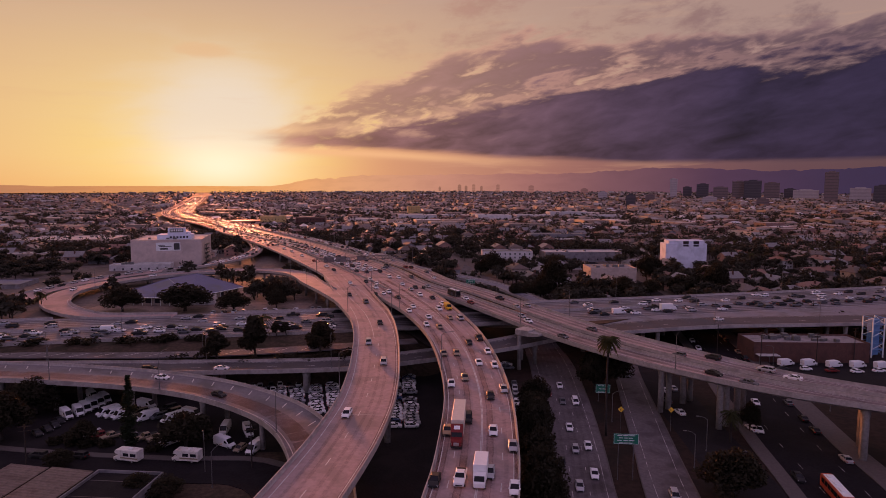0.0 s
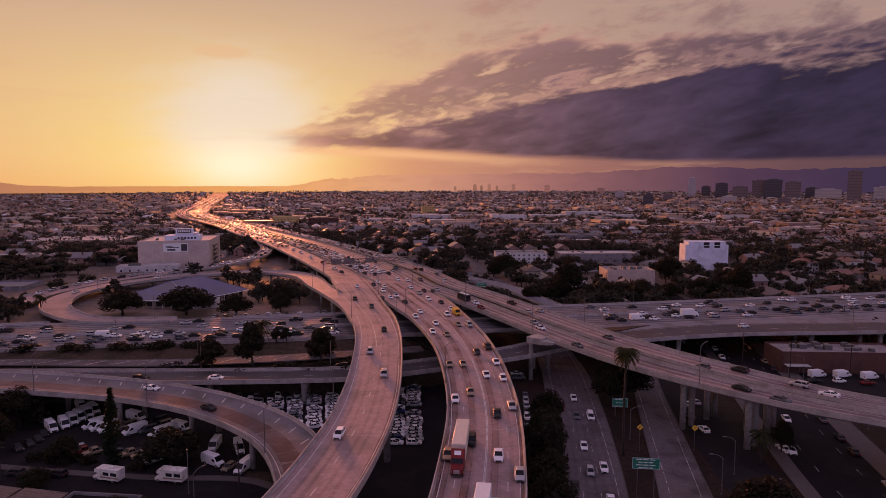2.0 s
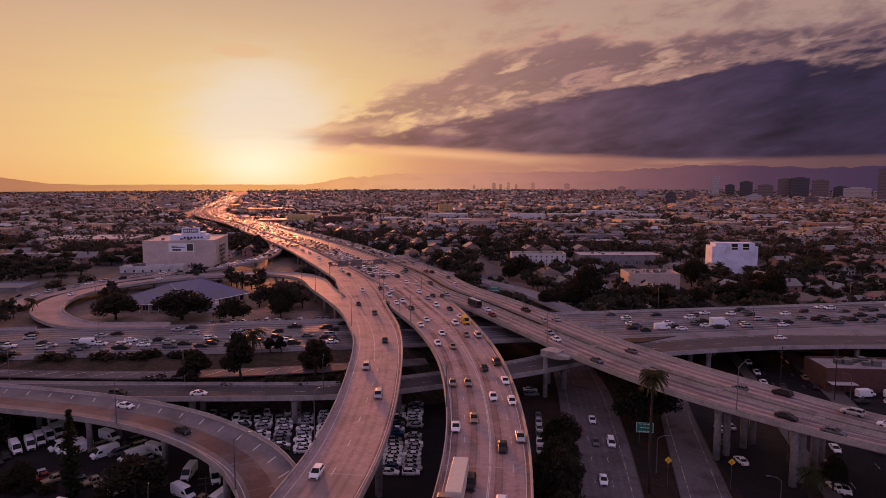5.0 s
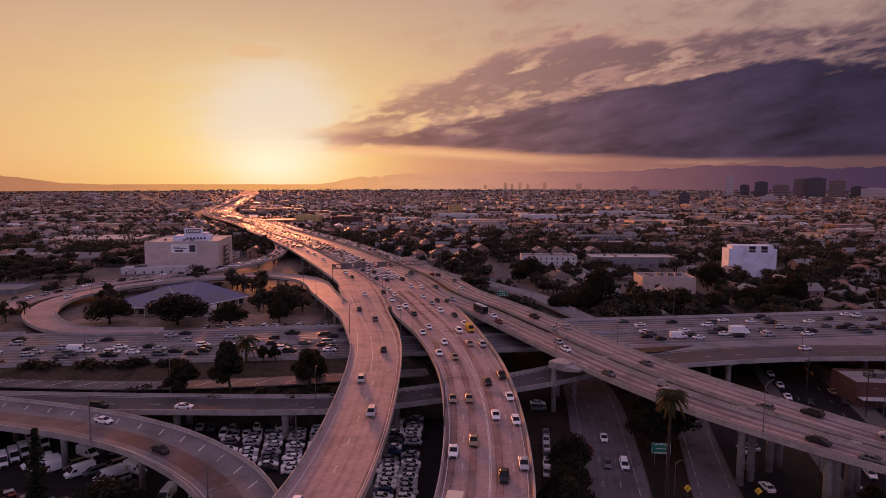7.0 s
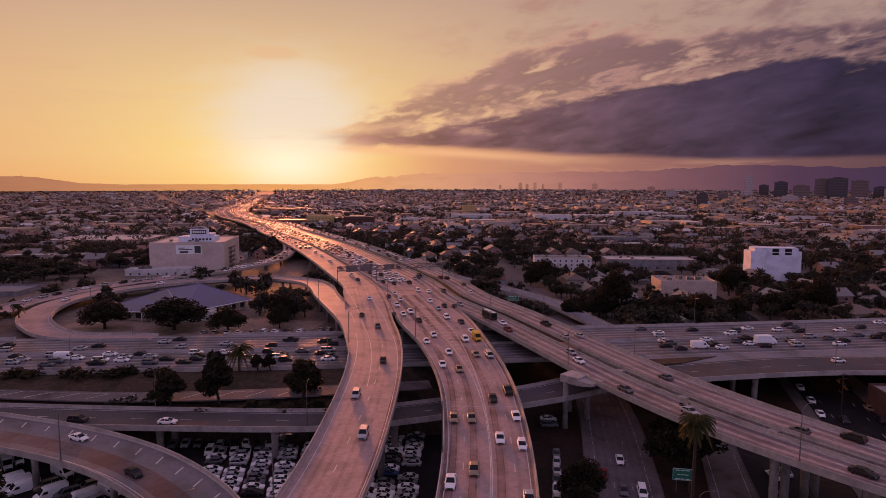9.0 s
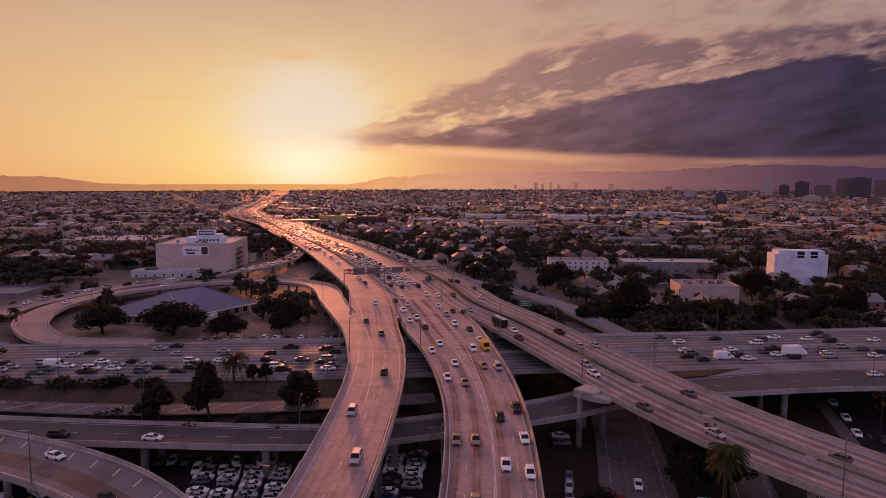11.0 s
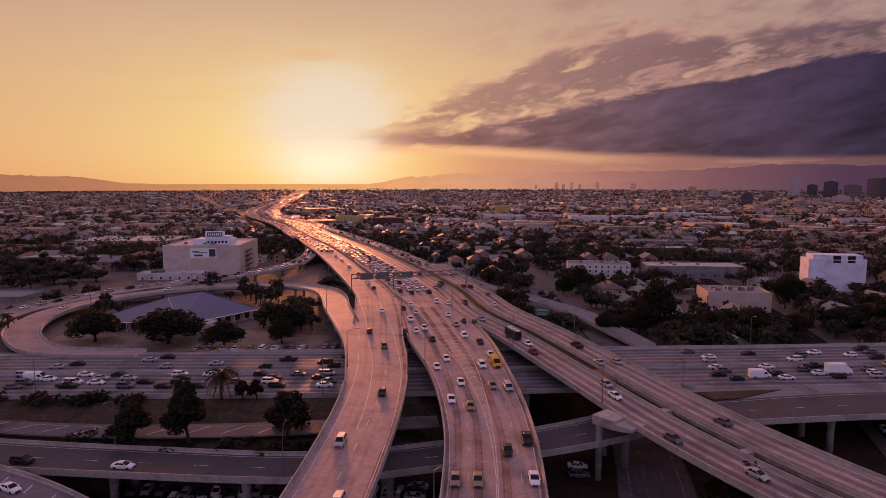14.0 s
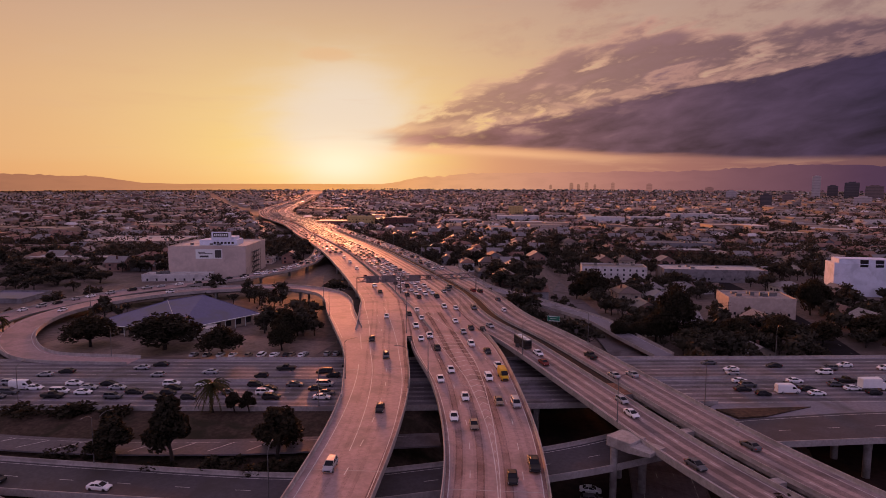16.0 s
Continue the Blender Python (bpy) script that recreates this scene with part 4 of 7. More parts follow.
tagged(new("yard_paving", g.mesh("yard_paving", YARD_PAVING)), "pale worn paving in the yard inside the loop", "pavement", kind="structure")


# ================= vehicles =================
def loft_body(stations):
    """Stations (x, half width, low, mid, high) of a car's lower body, nose first at the front (+x)."""
    g = Geo()
    g.grid([[(x, -w * 0.9, lo), (x, -w, mid), (x, -w * 0.98, mid + (hi - mid) * 0.7), (x, -w * 0.86, hi), (x, w * 0.86, hi), (x, w * 0.98, mid + (hi - mid) * 0.7), (x, w, mid), (x, w * 0.9, lo)] for x, w, lo, mid, hi in stations], True, True)
    return g


def wheel_meshes(r):
    t = Geo()
    ring = lambda y, q: [(q * math.cos(a), y, q * math.sin(a)) for a in (2 * math.pi * i / 12 for i in range(12))]
    t.grid([ring(-0.12, r * 0.9), ring(-0.08, r), ring(0.08, r), ring(0.12, r * 0.9)], True, True)
    d = Geo()
    d.grid([ring(-0.128, r * 0.6), ring(0.128, r * 0.6)], True, True)
    return t.mesh("tyre", TYRE_DARK, True), d.mesh("rim", RIM)


WHEELS = {}


def wheels_of(r):
    if r not in WHEELS:
        WHEELS[r] = wheel_meshes(r)
    return WHEELS[r]


CARS = {}
SHAPES = {
    # length, half width, height, body stations, cabin (x at foot and top, front to back), belt height, roof height
    "sedan": dict(L=4.7, st=[(2.35, 0.62, 0.3, 0.5, 0.62), (2.2, 0.84, 0.22, 0.5, 0.74), (1.2, 0.91, 0.2, 0.6, 0.92), (-1.4, 0.91, 0.2, 0.6, 0.98), (-2.15, 0.86, 0.25, 0.6, 0.98), (-2.35, 0.7, 0.35, 0.6, 0.85)], foot=(1.3, -1.8), top=(0.2, -0.95), belt=0.93, roof=1.44, wheels=(1.4, -1.4), r=0.32),
    "suv": dict(L=4.75, st=[(2.37, 0.7, 0.38, 0.6, 0.85), (2.2, 0.9, 0.3, 0.62, 0.98), (1.2, 0.95, 0.28, 0.7, 1.1), (-1.8, 0.95, 0.28, 0.7, 1.12), (-2.25, 0.92, 0.3, 0.7, 1.1), (-2.37, 0.82, 0.4, 0.7, 0.95)], foot=(1.4, -2.2), top=(0.4, -1.9), belt=1.06, roof=1.72, wheels=(1.42, -1.42), r=0.37),
    "hatchback": dict(L=4.1, st=[(2.05, 0.62, 0.3, 0.52, 0.7), (1.9, 0.82, 0.24, 0.52, 0.82), (1.1, 0.88, 0.22, 0.6, 0.95), (-1.5, 0.88, 0.22, 0.6, 1.0), (-2.0, 0.82, 0.3, 0.6, 0.95)], foot=(1.25, -1.9), top=(0.25, -1.45), belt=0.94, roof=1.5, wheels=(1.25, -1.25), r=0.31),
    "minivan": dict(L=5.1, st=[(2.55, 0.72, 0.35, 0.6, 0.78), (2.35, 0.92, 0.28, 0.6, 0.95), (1.5, 0.98, 0.26, 0.7, 1.08), (-2.2, 0.98, 0.26, 0.7, 1.12), (-2.55, 0.92, 0.35, 0.7, 1.05)], foot=(1.75, -2.45), top=(0.75, -2.2), belt=1.05, roof=1.75, wheels=(1.5, -1.5), r=0.34),
    "pickup": dict(L=5.7, st=[(2.85, 0.8, 0.45, 0.7, 0.98), (2.7, 0.96, 0.4, 0.7, 1.08), (1.3, 1.0, 0.38, 0.75, 1.18), (-2.7, 1.0, 0.42, 0.75, 1.18), (-2.85, 0.96, 0.5, 0.75, 1.1)], foot=(1.25, -0.85), top=(0.55, -0.65), belt=1.14, roof=1.85, wheels=(1.8, -1.75), r=0.4, bed=(-0.95, -2.72)),
}


def build_car(shape, colour, lit=False, rims=True):
    c = SHAPES[shape]
    root = thing("car" if shape not in ("pickup", "minivan") else shape.replace("pickup", "pickup_truck"), "", "")
    b = loft_body(c["st"])
    hw = c["st"][2][1]
    (f0, f1), (t0, t1), z0, z1 = c["foot"], c["top"], c["belt"], c["roof"]
    wt = hw * 0.76
    # roof skin and pillars
    b.grid([[(x, y, z) for y, z in ((-wt, z1 - 0.07), (-wt * 0.85, z1), (wt * 0.85, z1), (wt, z1 - 0.07))] for x in (t0 + 0.05, t0 - 0.25, t1 + 0.2, t1 - 0.05)], True, True)
    for k in (-1, 1):
        for a, e in ((f0 - 0.03, t0), ((t0 + t1) / 2 - 0.05, (t0 + t1) / 2), (f1 + 0.03, t1)):
            b.tube([(a, k * hw * 0.89, z0 - 0.03), (e, k * wt * 0.99, z1 - 0.05)], [0.06, 0.05], 4)
        b.box(f0 - 0.25, k * hw - 0.02 if k > 0 else -hw - 0.12, z0 - 0.02, f0 - 0.05, k * hw + 0.12 if k > 0 else -hw + 0.02, z0 + 0.13)
    body = part("body", b, PAINTS[colour], root)
    if "bed" in c:
        g = Geo()
        g.box(c["bed"][1], -hw * 0.8, 1.185, c["bed"][0], hw * 0.8, 1.2)
        part("truck_bed", g, TYRE_DARK, body, "dark open cargo bed")
    g = Geo()
    g.grid([[(f0, -hw * 0.87, z0 - 0.06), (f0, hw * 0.87, z0 - 0.06), (f1, hw * 0.87, z0 - 0.06), (f1, -hw * 0.87, z0 - 0.06)], [(t0, -wt * 0.97, z1 - 0.05), (t0, wt * 0.97, z1 - 0.05), (t1, wt * 0.97, z1 - 0.05), (t1, -wt * 0.97, z1 - 0.05)]], True, True)
    part("glazing", g, CAR_GLASS, root, "dark tinted glass")
    r = c["r"]
    tyre, rim = wheels_of(r)
    for x in c["wheels"]:
        for k in (-1, 1):
            w = part("wheel", tyre, None, root, at=pose(x, k * (hw - 0.12), r))
            if rims:
                part("rim", rim, None, w)
    fx, fw, _, fm, fh = c["st"][1]
    bx, bw, _, bm_, bh = c["st"][-2] if shape == "sedan" else c["st"][-1]
    g = Geo()
    g.box(fx - 0.2, -fw * 0.62, fm - 0.2, c["st"][0][0] + 0.02, fw * 0.62, fm + 0.03, chamfer=0.02)
    part("grille", g, TYRE_DARK, root, "dark grille and intake")
    for k in (-1, 1):
        g = Geo()
        g.box(fx - 0.1, k * fw * 0.78 - 0.17, fm + 0.02, fx + 0.09, k * fw * 0.78 + 0.17, fm + 0.16, chamfer=0.03)
        part("headlight", g, HEAD_ON if lit else HEADLAMP, root, "lit headlamp" if lit else "clear headlamp")
        g = Geo()
        g.box(bx - 0.12 - (0.1 if shape == "sedan" else 0), k * bw * 0.8 - 0.15, bm_ + 0.04, bx + 0.06, k * bw * 0.8 + 0.15, bm_ + 0.24, chamfer=0.03)
        part("taillight", g, TAIL_ON if lit else TAILLAMP, root, "red taillamp")
    return root


def place(key, build, m, label, category, group=""):
    """The first use of a template is the template itself; later ones are copies that share its meshes."""
    if key not in CARS:
        ob = CARS[key] = build()
        ob.matrix_basis = m
    else:
        ob = copy_thing(CARS[key], m)
    return tagged(ob, label, category, group)


def car(shape, colour, m, where, group, lit=False, joined=False):
    if joined:
        FAR_CARS.add((shape, colour), lambda: build_car(shape, colour), m @ CAR_SCALE)
        return None
    words = {"sedan": "sedan", "suv": "sport utility car", "hatchback": "hatchback car", "minivan": "minivan", "pickup": "pickup truck"}[shape]
    rims = "flyover" in where or "curved" in where or "on the viaduct" in where
    return place((shape, colour, lit, rims), lambda: build_car(shape, colour, lit, rims), m @ CAR_SCALE, f"{colour} {words} {where}", "pickup truck" if shape == "pickup" else "car", group)


class Crowd:
    """Many far vehicles or houses joined into one mesh, in the shapes of the single ones."""

    def __init__(self):
        self.geo, self.mats, self.shapes = Geo(), [], {}

    def add(self, key, build, m):
        if key not in self.shapes:
            ob = build()
            rows = []
            for o in (ob, *ob.children_recursive):
                if o.type != "MESH" or o.name.startswith("rim"):
                    continue
                t = o.matrix_basis if o.parent is ob else o.parent.matrix_basis @ o.matrix_basis
                if o.data.materials[0] not in self.mats:
                    self.mats.append(o.data.materials[0])
                rows.append(([t @ v.co for v in o.data.vertices], [tuple(p.vertices) for p in o.data.polygons], self.mats.index(o.data.materials[0])))
            for o in (*ob.children_recursive, ob):
                bpy.data.objects.remove(o)
            self.shapes[key] = rows
        for verts, faces, k in self.shapes[key]:
            i = len(self.geo.v)
            self.geo.v += [tuple(m @ v) for v in verts]
            self.geo.f += [tuple(i + j for j in f) for f in faces]
            self.geo.m += [k] * len(faces)

    def done(self, name, label, category):
        tagged(new(name, self.geo.mesh(name, self.mats)), label, category, kind="stuff")


FAR_CARS = Crowd()
CAR_SCALE = Matrix.Scale(1.0, 4)
rng = random.Random(7)
COLOURS = ["white"] * 16 + ["silver"] * 9 + ["grey"] * 5 + ["black"] * 9 + ["tan", "red"]
DARKER = ["black"] * 8 + ["grey"] * 4 + ["white"] * 6 + ["silver"] * 3
PALER = ["white"] * 12 + ["silver"] * 4 + ["tan"] * 2 + ["black"] * 4
KINDS = ["sedan"] * 15 + ["suv"] * 5 + ["hatchback"] * 3 + ["minivan"] + ["pickup"] * 2


def stream(line, off, s0, s1, gap, group, where, away=False, spread=0.5, lit=False, joined=False, paints=None):
    """One lane of traffic; away: driving the other way along the line."""
    s = s0 + rng.random() * gap
    while s < s1:
        o = off(s) if callable(off) else off
        car(rng.choice(KINDS), rng.choice(paints or COLOURS), pose_on(line, s, o + rng.uniform(-0.3, 0.3), 180 if away else 0, 0.006), where, group, lit, joined)
        s += gap * rng.uniform(1 - spread, 1 + spread)


def build_box_truck(cab, cab_len=2.2, box_len=5.6, width=2.35, top=3.5):
    root = thing("box_truck", "", "")
    g = Geo()
    x1 = box_len / 2 + cab_len
    g.grid([[(x, -w, lo), (x, -w, hi), (x, w, hi), (x, w, lo)] for x, w, lo, hi in ((x1, 0.85, 0.5, 1.2), (x1 - 0.25, 1.0, 0.45, 1.4), (x1 - 0.9, 1.02, 0.45, 2.25), (box_len / 2 + 0.1, 1.02, 0.45, 2.35))], True, True)
    part("cab", g, cab, root)
    g = Geo()
    g.face([(x1 - 0.25, -0.86, 1.45), (x1 - 0.25, 0.86, 1.45), (x1 - 0.8, 0.84, 2.15), (x1 - 0.8, -0.84, 2.15)])
    g.v = [(x + 0.03, y, z + 0.03) for x, y, z in g.v]
    part("windscreen", g, CAR_GLASS, root, "dark windscreen")
    g = Geo()
    g.box(-box_len / 2, -width / 2, 0.95, box_len / 2, width / 2, top, chamfer=0.06)
    part("cargo_box", g, PAINTS["white"], root, "white cargo box")
    g = Geo()
    g.box(-box_len / 2 + 0.1, -0.5, 0.55, x1 - 0.5, 0.5, 0.95)
    part("chassis", g, STEEL_DARK, root)
    tyre, rim = wheels_of(0.45)
    for x in (x1 - 0.9, -box_len / 2 + 1.2):
        for k in (-1, 1):
            w = part("wheel", tyre, None, root, at=pose(x, k * 0.95, 0.45))
            part("rim", rim, None, w)
    for k in (-1, 1):
        g = Geo()
        g.box(x1 - 0.15, k * 0.7 - 0.14, 0.7, x1 + 0.03, k * 0.7 + 0.14, 0.88, chamfer=0.03)
        part("headlight", g, HEADLAMP, root)
    return root


def build_semi():
    root = thing("semi_truck", "", "")
    red = PAINTS["red"]
    g = Geo()
    g.grid([[(x, -w, lo), (x, -w, hi), (x, w, hi), (x, w, lo)] for x, w, lo, hi in ((8.6, 0.85, 0.6, 1.5), (8.3, 1.0, 0.5, 1.7), (7.2, 1.1, 0.5, 1.85), (7.1, 1.15, 0.5, 1.92), (6.65, 1.18, 0.5, 2.75), (6.3, 1.18, 0.5, 3.0), (5.3, 1.2, 0.5, 3.7), (4.9, 1.2, 0.5, 3.75))], True, True)
    cab = part("cab", g, red, root, "red tractor cab")
    g = Geo()
    g.face([(7.14, -1.02, 1.96), (7.14, 1.02, 1.96), (6.72, 1.02, 2.72), (6.72, -1.02, 2.72)])
    part("windscreen", g, CAR_GLASS, cab, "dark windscreen")
    g = Geo()
    g.box(8.33, -0.55, 0.75, 8.64, 0.55, 1.4, chamfer=0.05)
    part("grille", g, RIM, cab, "chrome grille")
    g = Geo()
    g.face([(6.2, -0.6, 3.1), (6.2, 0.6, 3.1), (5.5, 0.6, 3.59), (5.5, -0.6, 3.59)])
    part("emblem", g, PAINTS["white"], cab, "white emblem panel")
    g = Geo()
    g.box(-8.6, -1.28, 1.15, 3.7, 1.28, 4.05, chamfer=0.06)
    part("trailer", g, material("trailer_cream", (0.62, 0.55, 0.46), 0.5, spread=0.05), root, "long cream box trailer")
    g = Geo()
    g.box(-8.0, -0.5, 0.7, 7.4, 0.5, 1.15)
    part("chassis", g, STEEL_DARK, root)
    g = Geo()
    g.box(8.3, -1.0, 0.35, 8.72, 1.0, 0.68, chamfer=0.05)
    part("bumper", g, TYRE_DARK, cab, "dark bumper")
    tyre, rim = wheel_meshes(0.5)
    for x in (7.5, 4.9, 3.6, -6.2, -7.4):
        for k in (-1, 1):
            w = part("wheel", tyre, None, root, at=pose(x, k * 1.02, 0.5))
            part("rim", rim, None, w)
    for k in (-1, 1):
        g = Geo()
        g.box(8.2, k * 0.8 - 0.14, 0.95, 8.5, k * 0.8 + 0.14, 1.15, chamfer=0.03)
        part("headlight", g, HEADLAMP, root)
        g = Geo()
        g.tube([(4.8, k * 1.15, 0.8), (4.8, k * 1.15, 3.9)], [0.08, 0.08], 6)
        part("exhaust_stack", g, RIM, root)
    return root


def build_van(colour):
    """A tall panel van."""
    root = thing("panel_van", "", "")
    g = loft_body([(2.95, 0.7, 0.4, 0.7, 0.95), (2.75, 0.95, 0.35, 0.75, 1.15), (2.0, 1.0, 0.32, 0.9, 1.4), (1.2, 1.0, 0.32, 1.2, 2.45), (0.6, 1.0, 0.32, 1.3, 2.6), (-3.3, 1.0, 0.34, 1.3, 2.62), (-3.45, 0.96, 0.4, 1.3, 2.5)])
    part("body", g, PAINTS[colour], root)
    g = Geo()
    g.face([(2.08, -0.85, 1.38), (2.08, 0.85, 1.38), (1.27, 0.84, 2.38), (1.27, -0.84, 2.38)])
    g.v = [(x + 0.03, y, z + 0.02) for x, y, z in g.v]
    part("windscreen", g, CAR_GLASS, root, "dark windscreen")
    g = Geo()
    g.box(2.6, -0.62, 0.42, 2.99, 0.62, 0.86, chamfer=0.03)
    part("grille", g, TYRE_DARK, root, "dark grille and bumper")
    for k in (-1, 1):
        g = Geo()
        g.face([(1.75, k * 1.012, 1.4), (1.2, k * 1.012, 1.95), (0.55, k * 1.012, 1.95), (0.55, k * 1.012, 1.35)][::k])
        part("side_window", g, CAR_GLASS, root)
        g = Geo()
        g.box(2.55, k * 0.76 - 0.16, 0.78, 2.83, k * 0.76 + 0.16, 1.0, chamfer=0.04)
        part("headlight", g, HEADLAMP, root)
        g = Geo()
        g.box(-3.49, k * 0.86 - 0.08, 1.0, -3.4, k * 0.86 + 0.08, 1.5, chamfer=0.02)
        part("taillight", g, TAILLAMP, root)
    tyre, rim = wheels_of(0.36)
    for x in (1.95, -2.0):
        for k in (-1, 1):
            w = part("wheel", tyre, None, root, at=pose(x, k * 0.9, 0.36))
            part("rim", rim, None, w)
    return root


def van(colour, m, where, group=""):
    return place(("van", colour), lambda: build_van(colour), m, f"tall {colour} panel van {where}", "van", group)


def build_camper():
    root = thing("camper_van", "", "")
    cream = material("camper_white", (0.70, 0.68, 0.64), 0.45, spread=0.05, size=0.6, grime=(0.5, 0.46, 0.42), grime_size=1.5)
    g = loft_body([(3.4, 0.75, 0.45, 0.7, 1.0), (3.1, 0.95, 0.4, 0.75, 1.15), (2.3, 1.0, 0.4, 0.9, 1.3), (1.6, 1.0, 0.4, 1.0, 2.1), (1.0, 1.0, 0.4, 1.0, 2.1)])
    part("cab", g, cream, root)
    g = Geo()
    g.grid([[(x, -1.15, lo), (x, -1.15, hi), (x, 1.15, hi), (x, 1.15, lo)] for x, lo, hi in ((2.6, 2.2, 2.75), (2.3, 2.12, 3.05), (1.2, 2.0, 3.1))], True, True)
    g.box(-3.6, -1.15, 0.6, 1.2, 1.15, 3.1, chamfer=0.05)
    house = part("living_box", g, cream, root, "white box body with an overhang over the cab")
    for k in (-1, 1):
        for x in (-2.4, -0.4):
            g = Geo()
            g.box(x - 0.75, k * 1.16 - 0.02, 1.65, x + 0.75, k * 1.16 + 0.02, 2.4)
            part("window", g, WIN_DARK, house)
        g = Geo()
        g.box(-3.55, k * 1.155 - 0.01, 1.05, 1.1, k * 1.155 + 0.01, 1.38)
        part("stripe", g, PAINTS["tan"], house, "tan side stripe")
    g = Geo()
    g.box(-1.5, -0.35, 3.1, -0.6, 0.35, 3.35, chamfer=0.06)
    part("roof_vent", g, SIGN_WHITE, house)
    g = Geo()
    g.face([(2.36, -0.8, 1.36), (2.36, 0.8, 1.36), (1.72, 0.8, 2.02), (1.72, -0.8, 2.02)])
    part("windscreen", g, CAR_GLASS, root)
    tyre, rim = wheels_of(0.36)
    for x in (2.5, -1.9):
        for k in (-1, 1):
            w = part("wheel", tyre, None, root, at=pose(x, k * 0.92, 0.36))
            part("rim", rim, None, w)
    return root


def build_bus(body_mat, stripe_mat, length=11.5):
    root = thing("bus", "", "")
    g = Geo()
    h = length / 2
    g.grid([[(x, -1.25 * w, 0.35), (x, -1.27 * w, 1.4), (x, -1.22 * w, top - 0.15), (x, -1.05 * w, top), (x, 1.05 * w, top), (x, 1.22 * w, top - 0.15), (x, 1.27 * w, 1.4), (x, 1.25 * w, 0.35)] for x, w, top in ((h, 0.9, 2.8), (h - 0.25, 1.0, 3.05), (-h + 0.2, 1.0, 3.05), (-h, 0.94, 2.9))], True, True)
    part("body", g, body_mat, root)
    for k in (-1, 1):
        for i in range(6):
            g = Geo()
            x = -h + 1.0 + i * (length - 2.4) / 6
            g.box(x, k * 1.27 - 0.015, 1.5, x + (length - 2.4) / 6 - 0.2, k * 1.27 + 0.015, 2.5)
            part("window", g, CAR_GLASS, root)
    g = Geo()
    g.box(h - 0.03, -1.05, 1.2, h + 0.03, 1.05, 2.6)
    part("windscreen", g, CAR_GLASS, root)
    g = Geo()
    g.box(-h + 0.8, -1.0, 3.05, h - 1.0, 1.0, 3.12)
    part("roof_panel", g, stripe_mat, root, "pale roof panel")
    for i in range(3):
        g = Geo()
        g.box(-h + 1.2 + i * 3.2, -0.6, 3.12, -h + 2.8 + i * 3.2, 0.6, 3.35, chamfer=0.06)
        part("roof_unit", g, SIGN_WHITE, root)
    tyre, rim = wheels_of(0.45)
    for x in (h - 2.2, -h + 2.6):
        for k in (-1, 1):
            w = part("wheel", tyre, None, root, at=pose(x, k * 1.12, 0.45))
            part("rim", rim, None, w)
    return root


# ================= street furniture =================
def build_lamp(height=9.5, arm=2.6, double=False):
    root = thing("street_lamp", "", "")
    g = Geo()
    g.tube([(0, 0, 0), (0, 0, 0.35), (0, 0, 0.4), (0, 0, height - 0.8)], [0.2, 0.2, 0.12, 0.075], 8)
    part("pole", g, STEEL, root)
    for k in (1, -1) if double else (1,):
        g = Geo()
        g.tube([(0, 0, height - 0.9), (k * arm * 0.35, 0, height - 0.25), (k * arm * 0.75, 0, height), (k * arm, 0, height + 0.03)], [0.07, 0.06, 0.05, 0.045], 6)
        part("arm", g, STEEL, root)
        g = Geo()
        g.grid([[(k * (arm + x), -w, height + 0.02 - d), (k * (arm + x), -w * 0.6, height + 0.13 - d), (k * (arm + x), w * 0.6, height + 0.13 - d), (k * (arm + x), w, height + 0.02 - d)] for x, w, d in ((-0.15, 0.05, 0), (0.1, 0.16, 0), (0.55, 0.14, 0.02), (0.7, 0.04, 0.04))], True, True)
        part("lamp_head", g, STEEL, root)
    return root


def lamp(x, y, z, turn, height=9.5, arm=2.6, double=False, where="on a road edge"):
    return place(("lamp", height, arm, double), lambda: build_lamp(height, arm, double), pose(x, y, z, 0, 0, turn), f"slim grey steel street lamp {where}", "street lamp", "street lamps")


def build_gantry(m):
    root = thing("sign_gantry", "steel truss gantry with dark sign panels over the lanes", "sign gantry", at=m)
    span = 58.0
    truss = Geo()
    for y in (-0.7, 0.7):
        for z in (6.2, 8.2):
            truss.tube([(0, y, z), (span, y, z)], [0.16, 0.16], 6)
    n = 26
    for i in range(n):
        a, b = span * i / n, span * (i + 1) / n
        for y in (-0.7, 0.7):
            z0, z1 = (6.2, 8.2) if i % 2 else (8.2, 6.2)
            truss.tube([(a, y, z0), (b, y, z1)], [0.11, 0.11], 4)
        truss.tube([(a, -0.7, 8.2), (a, 0.7, 8.2)], [0.05, 0.05], 4)
    part("truss", truss, GANTRY_PAINT, root, "grey-brown lattice truss")
    for x in (0.0, 20.5, span):
        g = Geo()
        g.tube([(x, 0, -0.2), (x, 0, 8.3)], [0.24, 0.2], 8)
        part("post", g, GANTRY_PAINT, root)
    for x0, x1, z0, z1 in ((4.2, 10.2, 5.6, 8.9), (11.5, 18.0, 5.6, 8.9), (24.5, 30, 5.8, 8.7)):
        g = Geo()
        g.box(x0, -0.95, z0, x1, -0.82, z1)
        p = part("sign_panel", g, GANTRY_PAINT, root, "back of a large sign panel")
        for f in (0.2, 0.5, 0.8):
            g = Geo()
            g.box(x0 + (x1 - x0) * f - 0.06, -1.04, z0 + 0.1, x0 + (x1 - x0) * f + 0.06, -0.95, z1 - 0.1)
            part("stiffener", g, STEEL, p)
    return root


